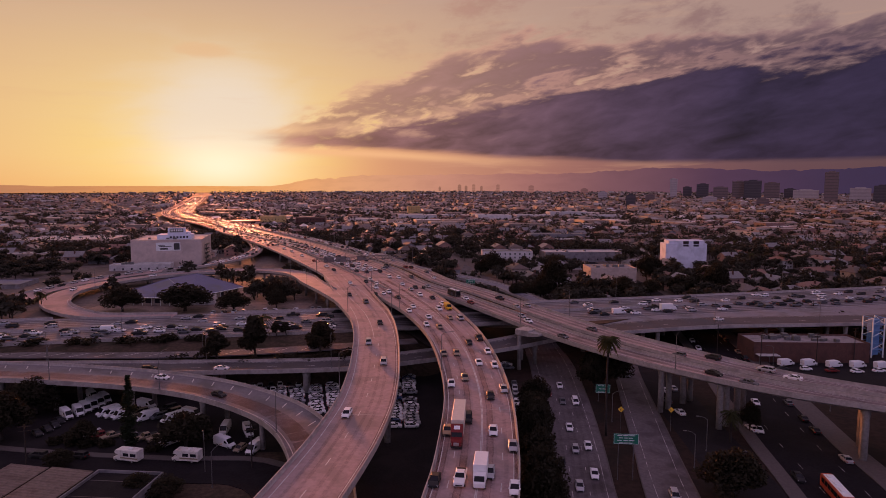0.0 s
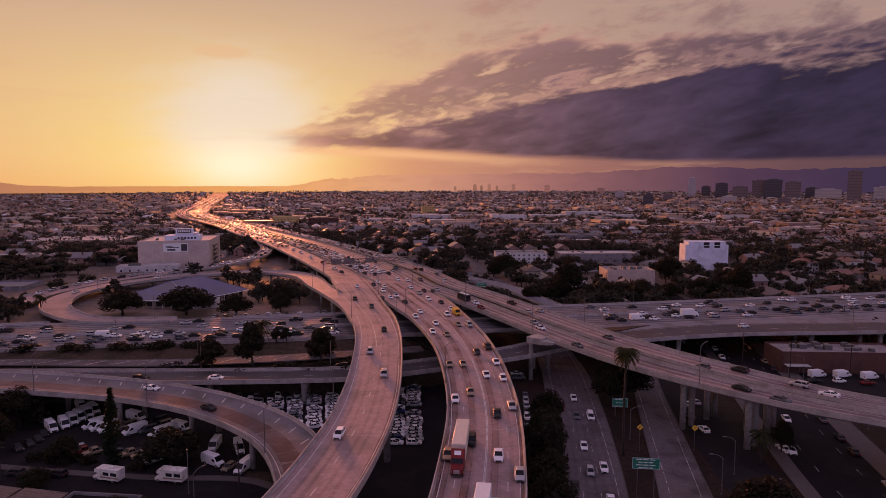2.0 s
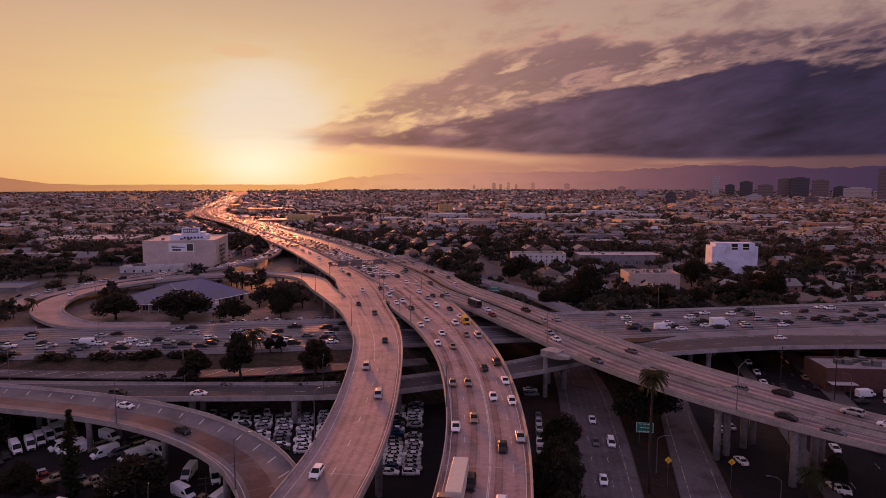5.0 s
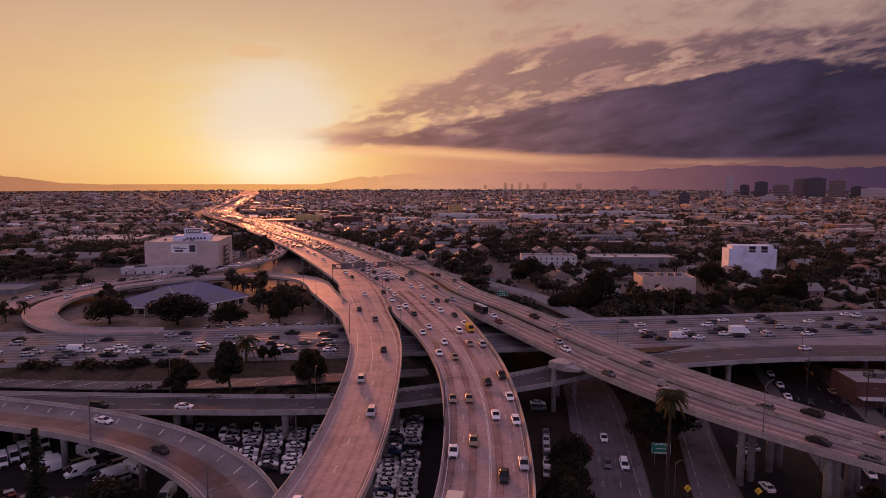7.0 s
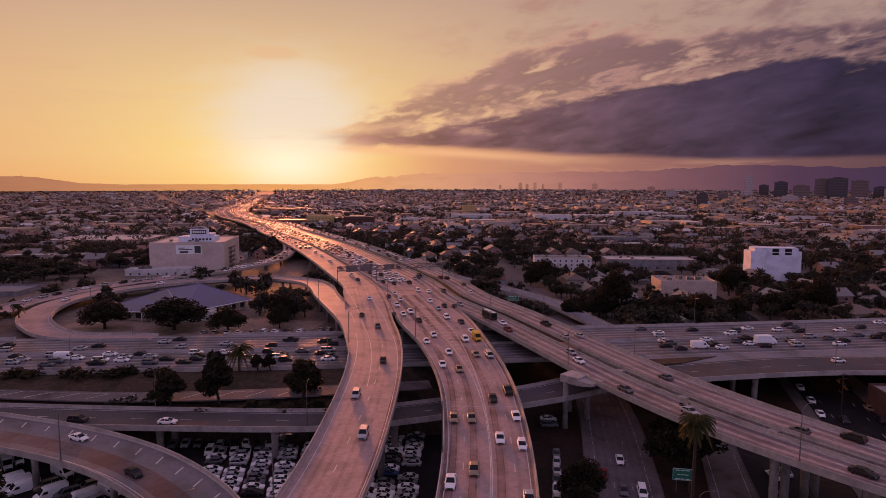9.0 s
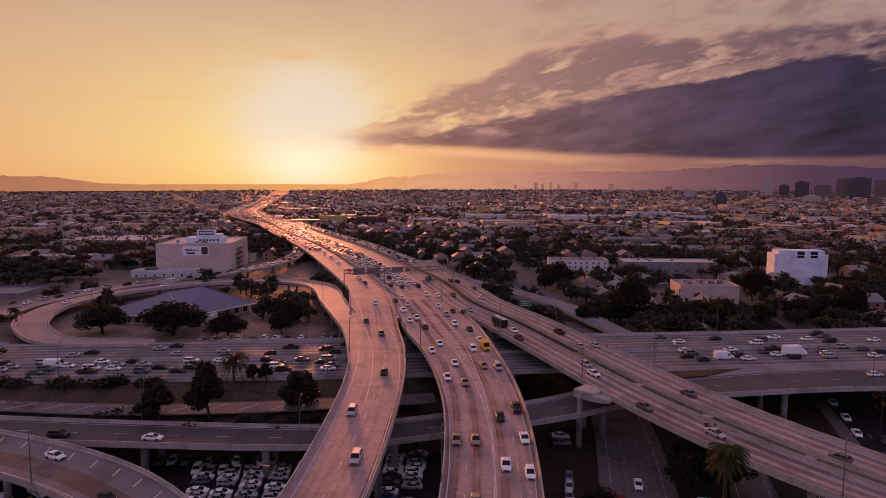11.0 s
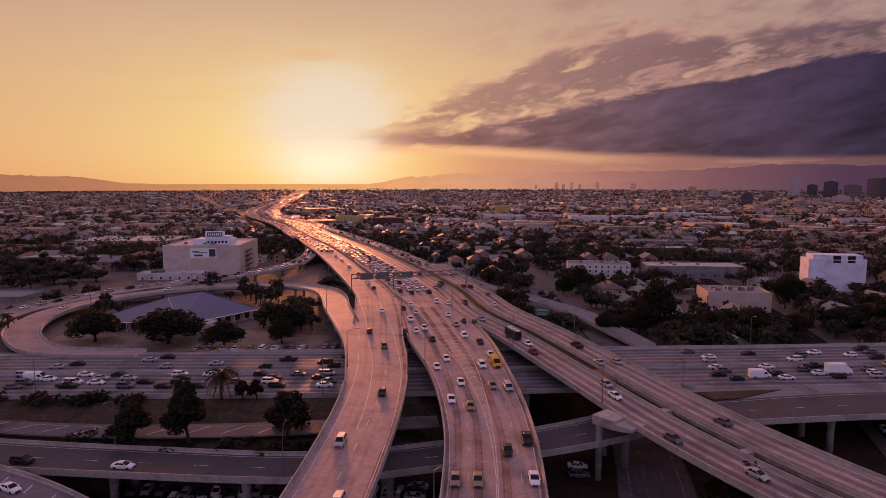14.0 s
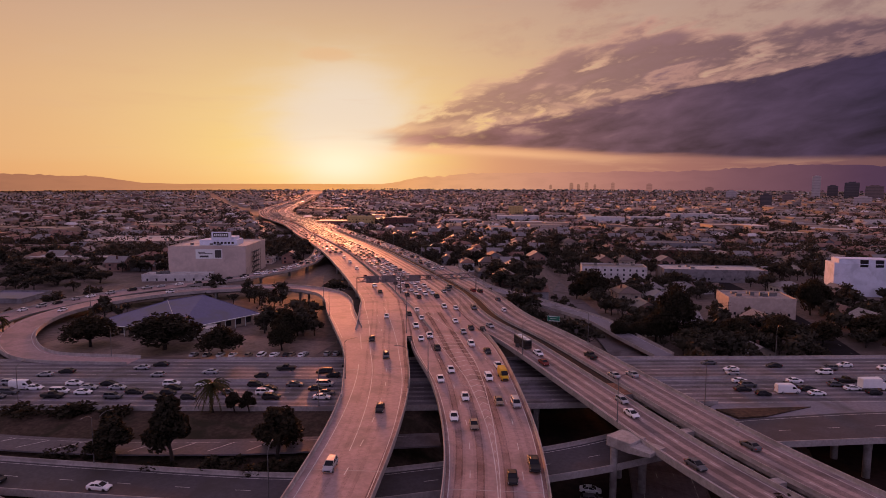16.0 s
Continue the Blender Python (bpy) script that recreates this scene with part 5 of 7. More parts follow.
def build_green_sign(m, w, h, rows, post_h, label):
    root = thing("road_sign", label, "road sign", at=m)
    g = Geo()
    g.box(-w / 2, -0.04, post_h, w / 2, 0.04, post_h + h, chamfer=0.02)
    b = part("panel", g, SIGN_GREEN, root, "green sign panel")
    g = Geo()
    t = 0.07
    for x0, z0, x1, z1 in ((-w / 2 + t, post_h + t, w / 2 - t, post_h + 2 * t), (-w / 2 + t, post_h + h - 2 * t, w / 2 - t, post_h + h - t), (-w / 2 + t, post_h + 2 * t, -w / 2 + 2 * t, post_h + h - 2 * t), (w / 2 - 2 * t, post_h + 2 * t, w / 2 - t, post_h + h - 2 * t)):
        g.box(x0, -0.055, z0, x1, -0.04, z1)
    part("border", g, SIGN_WHITE, b, "white border")
    for i in range(rows):
        g = Geo()
        z = post_h + h * (0.84 - 0.72 * i / max(1, rows - 1))
        a = w * (0.36 - 0.08 * (i % 2))
        for j in range(3):
            g.box(-a + 2 * a * j / 3, -0.055, z - 0.09, -a + 2 * a * (j + 0.82) / 3, -0.04, z + 0.08)
        part("text_bar", g, SIGN_WHITE, b, "white bar of lettering")
    for x in (-w * 0.3, w * 0.3):
        g = Geo()
        g.tube([(x, 0.1, -0.2), (x, 0.1, post_h + h * 0.9)], [0.09, 0.09], 6)
        part("post", g, STEEL, root)
    return root


def build_diamond(m, size=1.1, post_h=3.4):
    root = thing("warning_sign", "yellow diamond warning sign on a thin steel post", "road sign", at=m)
    g = Geo()
    s = size
    g.grid([[(0, y, post_h), (s * 0.7, y, post_h + s * 0.7), (0, y, post_h + s * 1.4), (-s * 0.7, y, post_h + s * 0.7)] for y in (-0.03, 0.03)], True, True)
    p = part("panel", g, SIGN_YELLOW, root)
    g = Geo()
    g.tube([(-0.15, -0.045, post_h + 0.5), (-0.15, -0.045, post_h + 0.85), (0.1, -0.045, post_h + 1.05)], [0.06, 0.06, 0.06], 4)
    part("symbol", g, TYRE_DARK, p, "black curve symbol")
    g = Geo()
    g.tube([(0, 0.08, -0.2), (0, 0.08, post_h + 1.2)], [0.05, 0.05], 6)
    part("post", g, STEEL, root)
    return root


# ================= trees =================
def leaf_cards(g, centre, radius, count, size, r, flat=0.75):
    """Small leaf-clump blades scattered through a ragged blob."""
    c = Vector(centre)
    for _ in range(count):
        while True:
            d = Vector((r.uniform(-1, 1), r.uniform(-1, 1), r.uniform(-1, 1)))
            if 0.25 < d.length < 1:
                break
        p = c + Vector((d.x * radius, d.y * radius, d.z * radius * flat))
        u = Vector((r.gauss(0, 1), r.gauss(0, 1), r.gauss(0, 0.7))).normalized()
        v = u.cross(Vector((r.gauss(0, 1), r.gauss(0, 1), r.gauss(0, 1)))).normalized()
        s = size * r.uniform(0.6, 1.3)
        g.face([p - u * s, p + v * s * 0.55, p + u * s, p - v * s * 0.55])


def tree_meshes(seed, height=10.0, spread=4.6, blobs=16, cards=95, size=0.5, stem=0.24, leaf=LEAF):
    r = random.Random(seed)
    wood, crown = Geo(), Geo()
    top = height * stem
    lean = Vector((r.uniform(-0.3, 0.3), r.uniform(-0.3, 0.3), 0))
    wood.tube([(0, 0, -0.4), (lean.x * 0.3, lean.y * 0.3, top * 0.5), (lean.x, lean.y, top), (lean.x * 1.3, lean.y * 1.3, height * 0.7)], [height * 0.035, height * 0.027, height * 0.022, height * 0.008], 8)
    for i in range(blobs):
        a = 2.4 * i + r.uniform(-0.4, 0.4)
        q = math.sqrt((i + 0.5) / blobs) * spread * r.uniform(0.65, 0.95)
        z = height * (0.34 + 0.5 * (1 - (q / spread) ** 2) * r.uniform(0.35, 1.05)) + r.uniform(-0.6, 0.6)
        b = Vector((lean.x + q * math.cos(a), lean.y + q * math.sin(a), z))
        s = Vector((lean.x, lean.y, top * r.uniform(0.8, 1.25)))
        wood.tube([s, s.lerp(b, 0.5) + Vector((0, 0, -0.3)), b], [height * 0.013, height * 0.009, height * 0.004], 5)
        leaf_cards(crown, b, spread * r.uniform(0.34, 0.5), cards, size, r, 0.85)
    return wood.mesh("trunk", BARK, True), crown.mesh("crown", leaf)


TREES = [tree_meshes(11 + i, 10, 4.0 + 0.4 * (i % 3), 16 + i, 100, leaf=LEAF_CITY) for i in range(5)]
ROUND = [tree_meshes(31 + i, 10, 2.9, 20, 190, 0.40, 0.28) for i in range(2)]
NEAR_TREES = [tree_meshes(91 + i, 10, 4.3, 28, 230, 0.34) for i in range(3)]
SPARE = [tree_meshes(61 + i, 10, 4.2, 8, 30, 0.92, leaf=LEAF_CITY) for i in range(3)]


def tree(x, y, h, w=None, z=None, kind="tree", where="by the freeway", set_=None, r=rng):
    trunk, crown = r.choice(set_ or TREES)
    base = 6.4 if set_ is ROUND else 9.0
    sx = (w / base) if w else h / 10
    m = pose(x, y, ground_z(x, y) - 0.1 if z is None else z, 0, 0, r.uniform(0, 360)) @ Matrix.Diagonal((sx, sx, h / 10, 1))
    root = thing("tree", f"dark leafy broadleaf tree {where}", "tree", "trees")
    root.matrix_basis = m
    part("trunk", trunk, None, root)
    part("crown", crown, None, root)
    return root


def palm_meshes(seed, height, fronds=26, reach=2.6, fan=False):
    r = random.Random(seed)
    wood, crown = Geo(), Geo()
    n = 7
    wood.tube([(0.25 * math.sin(i * 0.5), 0, height * i / n) for i in range(n + 1)], [0.32 - 0.014 * i for i in range(n)] + [0.3], 8)
    top = Vector((0.25 * math.sin(n * 0.5), 0, height))
    for i in range(fronds):
        a, lift = 2.4 * i, r.uniform(-0.55, 1.25)
        d = Vector((math.cos(a), math.sin(a), 0))
        side = Vector((-d.y, d.x, 0))
        pts = [top + d * (reach * t * math.cos(lift * (1 - t))) + Vector((0, 0, reach * (t * math.sin(lift) - 0.85 * t * t))) for t in (0, 0.25, 0.5, 0.75, 1.0)]
        for p, q, w in zip(pts, pts[1:], (0.16, 0.42, 0.4, 0.22)):
            for k in (-1, 1):
                for j in range(3):
                    a0, a1 = p.lerp(q, j / 3), p.lerp(q, (j + 0.75) / 3)
                    crown.face([a0, a1, a1 + side * k * w + (q - p) * 0.3 - Vector((0, 0, 0.22)), a0 + side * k * w * 0.9 + (q - p) * 0.25 - Vector((0, 0, 0.22))])
    for i in range(14):
        a = 2.4 * i
        d = Vector((math.cos(a), math.sin(a), 0))
        crown.face([top + d * 0.2, top + d * 0.45 + Vector((0, 0, -0.4)), top + d * 0.4 + Vector((0, 0, -1.3)), top + d * 0.22 + Vector((0, 0, -1.2))])
    return wood.mesh("trunk", BARK, True), crown.mesh("fronds", LEAF_PALM)


def palm(x, y, z, meshes, label="palm tree with a shaggy crown", s=1.0):
    root = thing("palm_tree", label, "palm tree", "palms")
    root.matrix_basis = pose(x, y, z, 0, 0, rng.uniform(0, 360)) @ Matrix.Scale(s, 4)
    part("trunk", meshes[0], None, root)
    part("fronds", meshes[1], None, root)


def cypress_meshes(seed, height=19, spread=1.5):
    r = random.Random(seed)
    wood, crown = Geo(), Geo()
    wood.tube([(0, 0, -0.3), (0, 0, height * 0.5), (0, 0, height * 0.97)], [0.28, 0.18, 0.03], 7)
    for i in range(30):
        t = i / 29
        q = spread * (math.sin(math.pi * min(1, 0.12 + t * 0.9)) ** 0.7) * (1 - 0.55 * t)
        for k in range(3):
            a = r.uniform(0, 6.28)
            leaf_cards(crown, (q * 0.45 * math.cos(a), q * 0.45 * math.sin(a), 0.8 + t * (height - 1.2)), max(0.25, q * 0.75), 22, 0.3, r, 1.1)
    return wood.mesh("trunk", BARK, True), crown.mesh("crown", LEAF_CYPRESS)


def bush_mesh(seed, w=3.0, h=1.8):
    r = random.Random(seed)
    g = Geo()
    for i in range(7):
        leaf_cards(g, (r.uniform(-w, w) * 0.6, r.uniform(-w, w) * 0.3, h * r.uniform(0.3, 0.6)), h * 0.6, 70, 0.3, r)
    return g.mesh("bush", LEAF)


BUSHES = [bush_mesh(51 + i) for i in range(4)]


def bush(x, y, w, h, z=None):
    ob = new("bush", rng.choice(BUSHES))
    ob.matrix_basis = pose(x, y, (ground_z(x, y) if z is None else z) - 0.1, 0, 0, rng.uniform(-20, 40)) @ Matrix.Diagonal((w / 5.0, w / 5.0, h / 2.0, 1))
    tagged(ob, "dense dark shrub on the dry bank", "bush", "bushes")


# ================= buildings =================
STUCCO = {
    "white": material("white_stucco", (0.56, 0.535, 0.53), 0.9, spread=0.08, size=1.5, grime=(0.40, 0.375, 0.37), grime_size=5.0, vary=0.15),
    "beige": material("beige_stucco", (0.37, 0.30, 0.25), 0.9, spread=0.08, size=1.5, grime=(0.19, 0.16, 0.13), grime_size=5.0, vary=0.15),
    "grey": material("grey_stucco", (0.23, 0.22, 0.235), 0.9, spread=0.1, size=1.5, grime=(0.11, 0.105, 0.11), grime_size=5.0, vary=0.15),
    "pink": material("pink_stucco", (0.28, 0.17, 0.14), 0.9, spread=0.08, size=1.5, grime=(0.15, 0.10, 0.09), grime_size=5.0, vary=0.15),
    "yellow": material("yellow_stucco", (0.52, 0.38, 0.16), 0.9, spread=0.08, size=1.5, vary=0.1),
}
BRICK = material("dark_red_brick", (0.10, 0.045, 0.036), 0.9, spread=0.2, size=0.4, grime=(0.07, 0.034, 0.028), grime_size=3.0, bump=0.3)
WAREHOUSE = material("warehouse_stucco", (0.54, 0.44, 0.39), 0.9, spread=0.06, size=2.0, grime=(0.44, 0.36, 0.32), grime_size=9.0, bump=0.1)
PAINTED_WALL = material("painted_white_wall", (0.66, 0.69, 0.80), 0.85, spread=0.05, size=2.0, grime=(0.50, 0.53, 0.62), grime_size=7.0)
FLAT_ROOF = material("gravel_roof", (0.14, 0.13, 0.128), 0.58, spread=0.2, size=1.0, grime=(0.09, 0.085, 0.082), grime_size=6.0, bump=0.2)
WORN_ROOF = material("worn_grey_roof", (0.27, 0.24, 0.24), 0.8, spread=0.2, size=1.0, grime=(0.17, 0.15, 0.15), grime_size=5.0, bump=0.2)
PALE_ROOF = material("pale_roof_coating", (0.46, 0.44, 0.42), 0.85, spread=0.1, size=1.5, grime=(0.28, 0.26, 0.25), grime_size=6.0)
SHINGLE = {
    "brown": material("brown_shingles", (0.12, 0.085, 0.07), 0.58, spread=0.25, size=0.6, bump=0.4, vary=0.3),
    "grey": material("grey_shingles", (0.17, 0.16, 0.16), 0.58, spread=0.25, size=0.6, bump=0.4, vary=0.3),
    "red": material("red_clay_tiles", (0.17, 0.085, 0.062), 0.58, spread=0.25, size=0.5, bump=0.4, vary=0.25),
}
BLUE_ROOF = material("blue_metal_roof", (0.105, 0.105, 0.20), 0.5, spread=0.08, size=1.2, grime=(0.10, 0.10, 0.13), grime_size=8.0)
BLUE_STEEL = material("blue_painted_steel", (0.10, 0.22, 0.42), 0.5, spread=0.1, size=0.5)
TIN = material("corrugated_tin", (0.15, 0.11, 0.10), 0.6, metal=0.3, spread=0.2, size=0.8, grime=(0.09, 0.06, 0.052), grime_size=2.5)


CREAM_WALL = material("cream_painted_wall", (0.47, 0.38, 0.33), 0.9, spread=0.08, size=1.5, grime=(0.36, 0.29, 0.25), grime_size=5.0)


def windows_row(parent, at, x0, x1, z, n, w, h, y, k):
    for i in range(n):
        x = x0 + (x1 - x0) * (i + 0.5) / n
        g = Geo()
        g.box(x - w / 2, y - 0.05, z, x + w / 2, y + 0.05, z + h, at=at)
        part("window", g, WIN_DARK, parent)


def flat_building(name, label, x, y, w, d, z0, h, turn, wall, roof=None, storeys=0, per_row=0, category="building", units=3):
    """A flat-roofed block; (x, y) is the front left corner, w along the front."""
    roof = roof or FLAT_ROOF
    at = pose(x, y, z0, 0, 0, turn)
    root = thing(name, label, category)
    g = Geo()
    g.box(0, 0, -1.0, w, d, h, at=at)
    part("wall", g, wall, root)
    g = Geo()
    for a in ((0, 0, w, 0.3), (0, d - 0.3, w, d), (0, 0.3, 0.3, d - 0.3), (w - 0.3, 0.3, w, d - 0.3)):
        g.box(a[0], a[1], h, a[2], a[3], h + 0.7, at=at)
    part("parapet", g, wall, root)
    g = Geo()
    g.box(0.3, 0.3, h, w - 0.3, d - 0.3, h + 0.06, at=at)
    part("roof", g, roof, root)
    r = random.Random(int(x * 7 + y))
    for _ in range(units):
        a, b = r.uniform(0.15, 0.8) * w, r.uniform(0.2, 0.75) * d
        g = Geo()
        g.box(a, b, h + 0.06, a + r.uniform(1.5, 3.2), b + r.uniform(1.2, 2.4), h + r.uniform(1.0, 1.9), at=at, chamfer=0.08)
        part("rooftop_unit", g, STEEL, root, "grey rooftop air unit")
    for s in range(storeys):
        zz = 1.2 + s * (h - 0.6) / storeys
        windows_row(root, at, 0.6, w - 0.6, zz, per_row, 1.1, 1.4, 0.0, 1)
        side = at @ pose(w, 0, 0, 0, 0, 90)
        windows_row(root, side, 0.6, d - 0.6, zz, max(1, int(per_row * d / w)), 1.1, 1.4, 0.0, 1)
    return root, at


def warehouse():
    z0, h = 8.6, 20.2
    root, at = flat_building("warehouse", "tall blank beige warehouse with a rooftop penthouse and a banner", -262, 421, 48, 54, z0, h, 18, WAREHOUSE, PALE_ROOF, units=4)
    g = Geo()
    for bx in ((15, 14, 39, 30, h, h + 3.4), (22, 16, 37, 28, h + 3.4, h + 5.2), (23, 13.4, 35, 16, h + 3.4, h + 8.6)):
        g.box(bx[0], bx[1], bx[4], bx[2], bx[3], bx[5], at=at, chamfer=0.05)
    pent = part("penthouse", g, PAINTED_WALL, root, "white stepped penthouse")
    for i in range(6):
        g = Geo()
        g.box(24 + i * 2.3, 13.9, h + 0.8, 25.4 + i * 2.3, 14.05, h + 2.2, at=at)
        part("window", g, WIN_DARK, pent)
    g = Geo()
    g.box(24.2, 13.25, h + 5.2, 33.8, 13.4, h + 8.0, at=at)
    board = part("sign_board", g, STEEL_DARK, pent, "dark sign board with pale lettering bars")
    for i in range(7):
        g = Geo()
        g.box(24.8 + i * 1.25, 13.18, h + 5.9, 25.6 + i * 1.25, 13.25, h + 7.4, at=at)
        part("letter_bar", g, SIGN_WHITE, board)
    g = Geo()
    g.box(17, -0.25, h - 7.2, 33.5, -0.1, h - 1.2, at=at, chamfer=0.03)
    ban = part("banner", g, SIGN_WHITE, root, "white banner with dark bars")
    for a in ((18.5, h - 3.4, 23, h - 2.9), (19, h - 4.3, 27.5, h - 3.8), (19.5, h - 6.4, 25, h - 5.2), (29, h - 6.6, 33, h - 1.8)):
        g = Geo()
        g.box(a[0], -0.31, a[1], a[2], -0.25, a[3], at=at)
        part("printed_bar", g, STEEL_DARK, ban)
    side = at @ pose(48, 0, 0, 0, 0, 90)
    part("fire_escape", Geo_stairs(side, h), STEEL_DARK, root, "zigzag steel fire escape")
    flat_building("annexe", "low white annexe with small windows below the warehouse", -268, 404, 40, 12, 8.6, 4.4, 18, STUCCO["white"], PALE_ROOF, 1, 7)


def Geo_stairs(at, h):
    g = Geo()
    x0 = 14.0
    for i in range(5):
        z = 2.5 + i * (h - 4) / 5
        g.box(x0, -2.2, z, x0 + 16, -0.1, z + 0.15, at=at)
        for x in (x0, x0 + 5.3, x0 + 10.6, x0 + 16):
            g.tube([at @ Vector((x, -2.1, z - 3.2 if i else -1)), at @ Vector((x, -2.1, z + 1.1))], [0.09, 0.09], 4)
        g.tube([at @ Vector((x0, -2.1, z + 1.1)), at @ Vector((x0 + 16, -2.1, z + 1.1))], [0.06, 0.06], 4)
        a, b = (x0 - 6 + i * 1.0, x0 + 4) if i < 4 else (x0, x0 + 4)
        g.tube([at @ Vector((a, -1.2, z - 3.0)), at @ Vector((b, -1.2, z + 0.1))], [0.22, 0.22], 4)
    return g


def hip_hall():
    """The low hall inside the loop, under a broad hipped roof."""
    root = thing("hall", "low hall with a broad blue metal hip roof and white eaves", "building")
    z0, e = 9.4, 13.6
    L, F, R, B = (Vector((*q, e)) for q in ((-191, 285), (-151, 286.5), (-138, 322), (-178, 331)))
    K1, K2 = Vector((-174, 310, 19.4)), Vector((-161, 316, 21.4))
    mid = (L + F + R + B) / 4
    inner = [q.lerp(mid, 0.09) for q in (L, F, R, B)]
    g = Geo()
    g.grid([[(q.x, q.y, z0 - 1) for q in inner], [(q.x, q.y, e - 0.1) for q in inner]], True, True)
    part("wall", g, STUCCO["beige"], root)
    g = Geo()
    for f in ((L, F, K1), (F, R, K2, K1), (R, B, K2), (B, L, K1, K2)):
        g.face(f)
    low = [q - Vector((0, 0, 0.35)) for q in (L, F, R, B)]
    g.grid([low, [L, F, R, B]], True)
    g.face(low[::-1])
    roof = part("roof", g, BLUE_ROOF, root)
    for a, b in ((L, K1), (F, K1), (R, K2), (B, K2), (K1, K2)):
        g = Geo()
        g.tube([a, b], [0.16, 0.16], 5)
        part("ridge_cap", g, PALE_ROOF if (a, b) == (F, K1) else BLUE_ROOF, roof)
    for a, b in ((L, F), (F, R), (R, B), (B, L)):
        g = Geo()
        g.tube([a - Vector((0, 0, 0.2)), b - Vector((0, 0, 0.2))], [0.2, 0.2], 4)
        part("fascia", g, SIGN_WHITE, roof, "white eaves board")
    for a, b, n in ((inner[0], inner[1], 8), (inner[1], inner[2], 7)):
        side = (b - a).normalized()
        out = Vector((side.y, -side.x, 0))
        for i in range(n):
            c = a.lerp(b, (i + 0.5) / n) + out * 0.05
            g = Geo()
            g.face([Vector((c.x, c.y, z)) + side * d for d, z in ((-1.5, z0 + 0.9), (1.5, z0 + 0.9), (1.5, z0 + 3.2), (-1.5, z0 + 3.2))])
            part("window", g, WIN_DARK, root)
            p = a.lerp(b, i / n) + out * 1.6
            g = Geo()
            g.tube([(p.x, p.y, z0 - 0.5), (p.x, p.y, e - 0.2)], [0.14, 0.14], 6)
            part("post", g, SIGN_WHITE, root, "white porch post")
    flat_building("entrance_block", "low flat-roofed entrance block with a blue panel", -152, 288, 12, 8, 9.2, 3.6, 17, STUCCO["white"], PALE_ROOF, 0, 0, units=0)


def white_block():
    root, at = flat_building("white_building", "tall windowless white-painted building with two dark upper openings", 133.6, 497, 32, 14, 3.8, 19.6, 3, PAINTED_WALL, FLAT_ROOF, units=3)
    g = Geo()
    g.box(2.4, 0.4, 19.6, 30, 12, 22.6, at=at)
    part("upper_storey", g, PAINTED_WALL, root)
    for x in (13.5, 21.5):
        g = Geo()
        g.box(x, -0.1, 18.0, x + 4.2, 0.5, 22.2, at=at)
        part("window", g, WIN_DARK, root, "dark upper opening")
    g = Geo()
    g.box(-0.2, -0.2, 19.5, 32.2, 0.1, 19.9, at=at)
    part("ledge", g, PAINTED_WALL, root)


def build_house(seed):
    r = random.Random(seed)
    root = thing("house", "", "")
    w, d, h = r.uniform(9, 13), r.uniform(12, 18), r.choice((3.4, 3.6, 6.0, 6.2))
    wall, tone = r.choice(list(STUCCO.items())[:4]), r.choice(list(SHINGLE.items()))
    g = Geo()
    g.box(-w / 2, -d / 2, -1.5, w / 2, d / 2, h)
    rise = w * r.uniform(0.22, 0.3)
    gable = r.random() < 0.5
    if gable:
        for y in (-d / 2, d / 2):
            g.face([(-w / 2, y, h), (w / 2, y, h), (0, y, h + rise)])
    part("wall", g, wall[1], root)
    o = 0.6
    g = Geo()
    if gable:
        g.grid([[(-w / 2 - o, y, h - o * 0.5), (0, y, h + rise + 0.05), (w / 2 + o, y, h - o * 0.5), (w / 2 + o, y, h - o * 0.5 + 0.18), (0, y, h + rise + 0.25), (-w / 2 - o, y, h - o * 0.5 + 0.18)] for y in (-d / 2 - o, d / 2 + o)], True, True)
    else:
        c = [(-w / 2 - o, -d / 2 - o), (w / 2 + o, -d / 2 - o), (w / 2 + o, d / 2 + o), (-w / 2 - o, d / 2 + o)]
        g.grid([[(x, y, h - 0.1) for x, y in c], [(x, y, h + 0.1) for x, y in c], [(x * 0.04, y * 0.42, h + rise) for x, y in c]], True, True)
    part("roof", g, tone[1], root)
    for s in range(2 if h > 5 else 1):
        z = 1.0 + 2.7 * s
        for x in (-w * 0.28, w * 0.28):
            for y in (-d / 2, d / 2):
                g = Geo()
                g.box(x - 0.75, y - 0.04, z, x + 0.75, y + 0.04, z + 1.3)
                part("window", g, WIN_DARK, root)
        for y in (-d * 0.25, d * 0.2):
            g = Geo()
            g.box(w / 2 - 0.04, y - 0.7, z, w / 2 + 0.04, y + 0.7, z + 1.3)
            part("window", g, WIN_DARK, root)
    g = Geo()
    g.box(-0.5, -d / 2 - 0.05, 0, 0.5, -d / 2 + 0.03, 2.1)
    part("door", g, BARK, root)
    if r.random() < 0.5:
        g = Geo()
        g.box(w * 0.2, 0, h, w * 0.2 + 0.8, 0.9, h + rise + 0.8)
        part("chimney", g, BRICK, root)
    return root, f"{'two-storey' if h > 5 else 'single-storey'} {wall[0]} stucco house with a {tone[0]} {'gable' if gable else 'hip'} roof"


HOUSES = {}
FAR_HOUSES = Crowd()
KEEP_OUT = [(-300, 352, -216, 432), (-215, 245, -95, 300), (-375, 300, -255, 400), (-262, 395, -195, 500), (-200, 278, -130, 350), (50, 408, 105, 462), (118, 490, 182, 545), (-195, 385, -140, 500), (-14, 505, 38, 545), (40, 520, 112, 565), (95, 240, 172, 285), (-470, 545, -350, 640)]


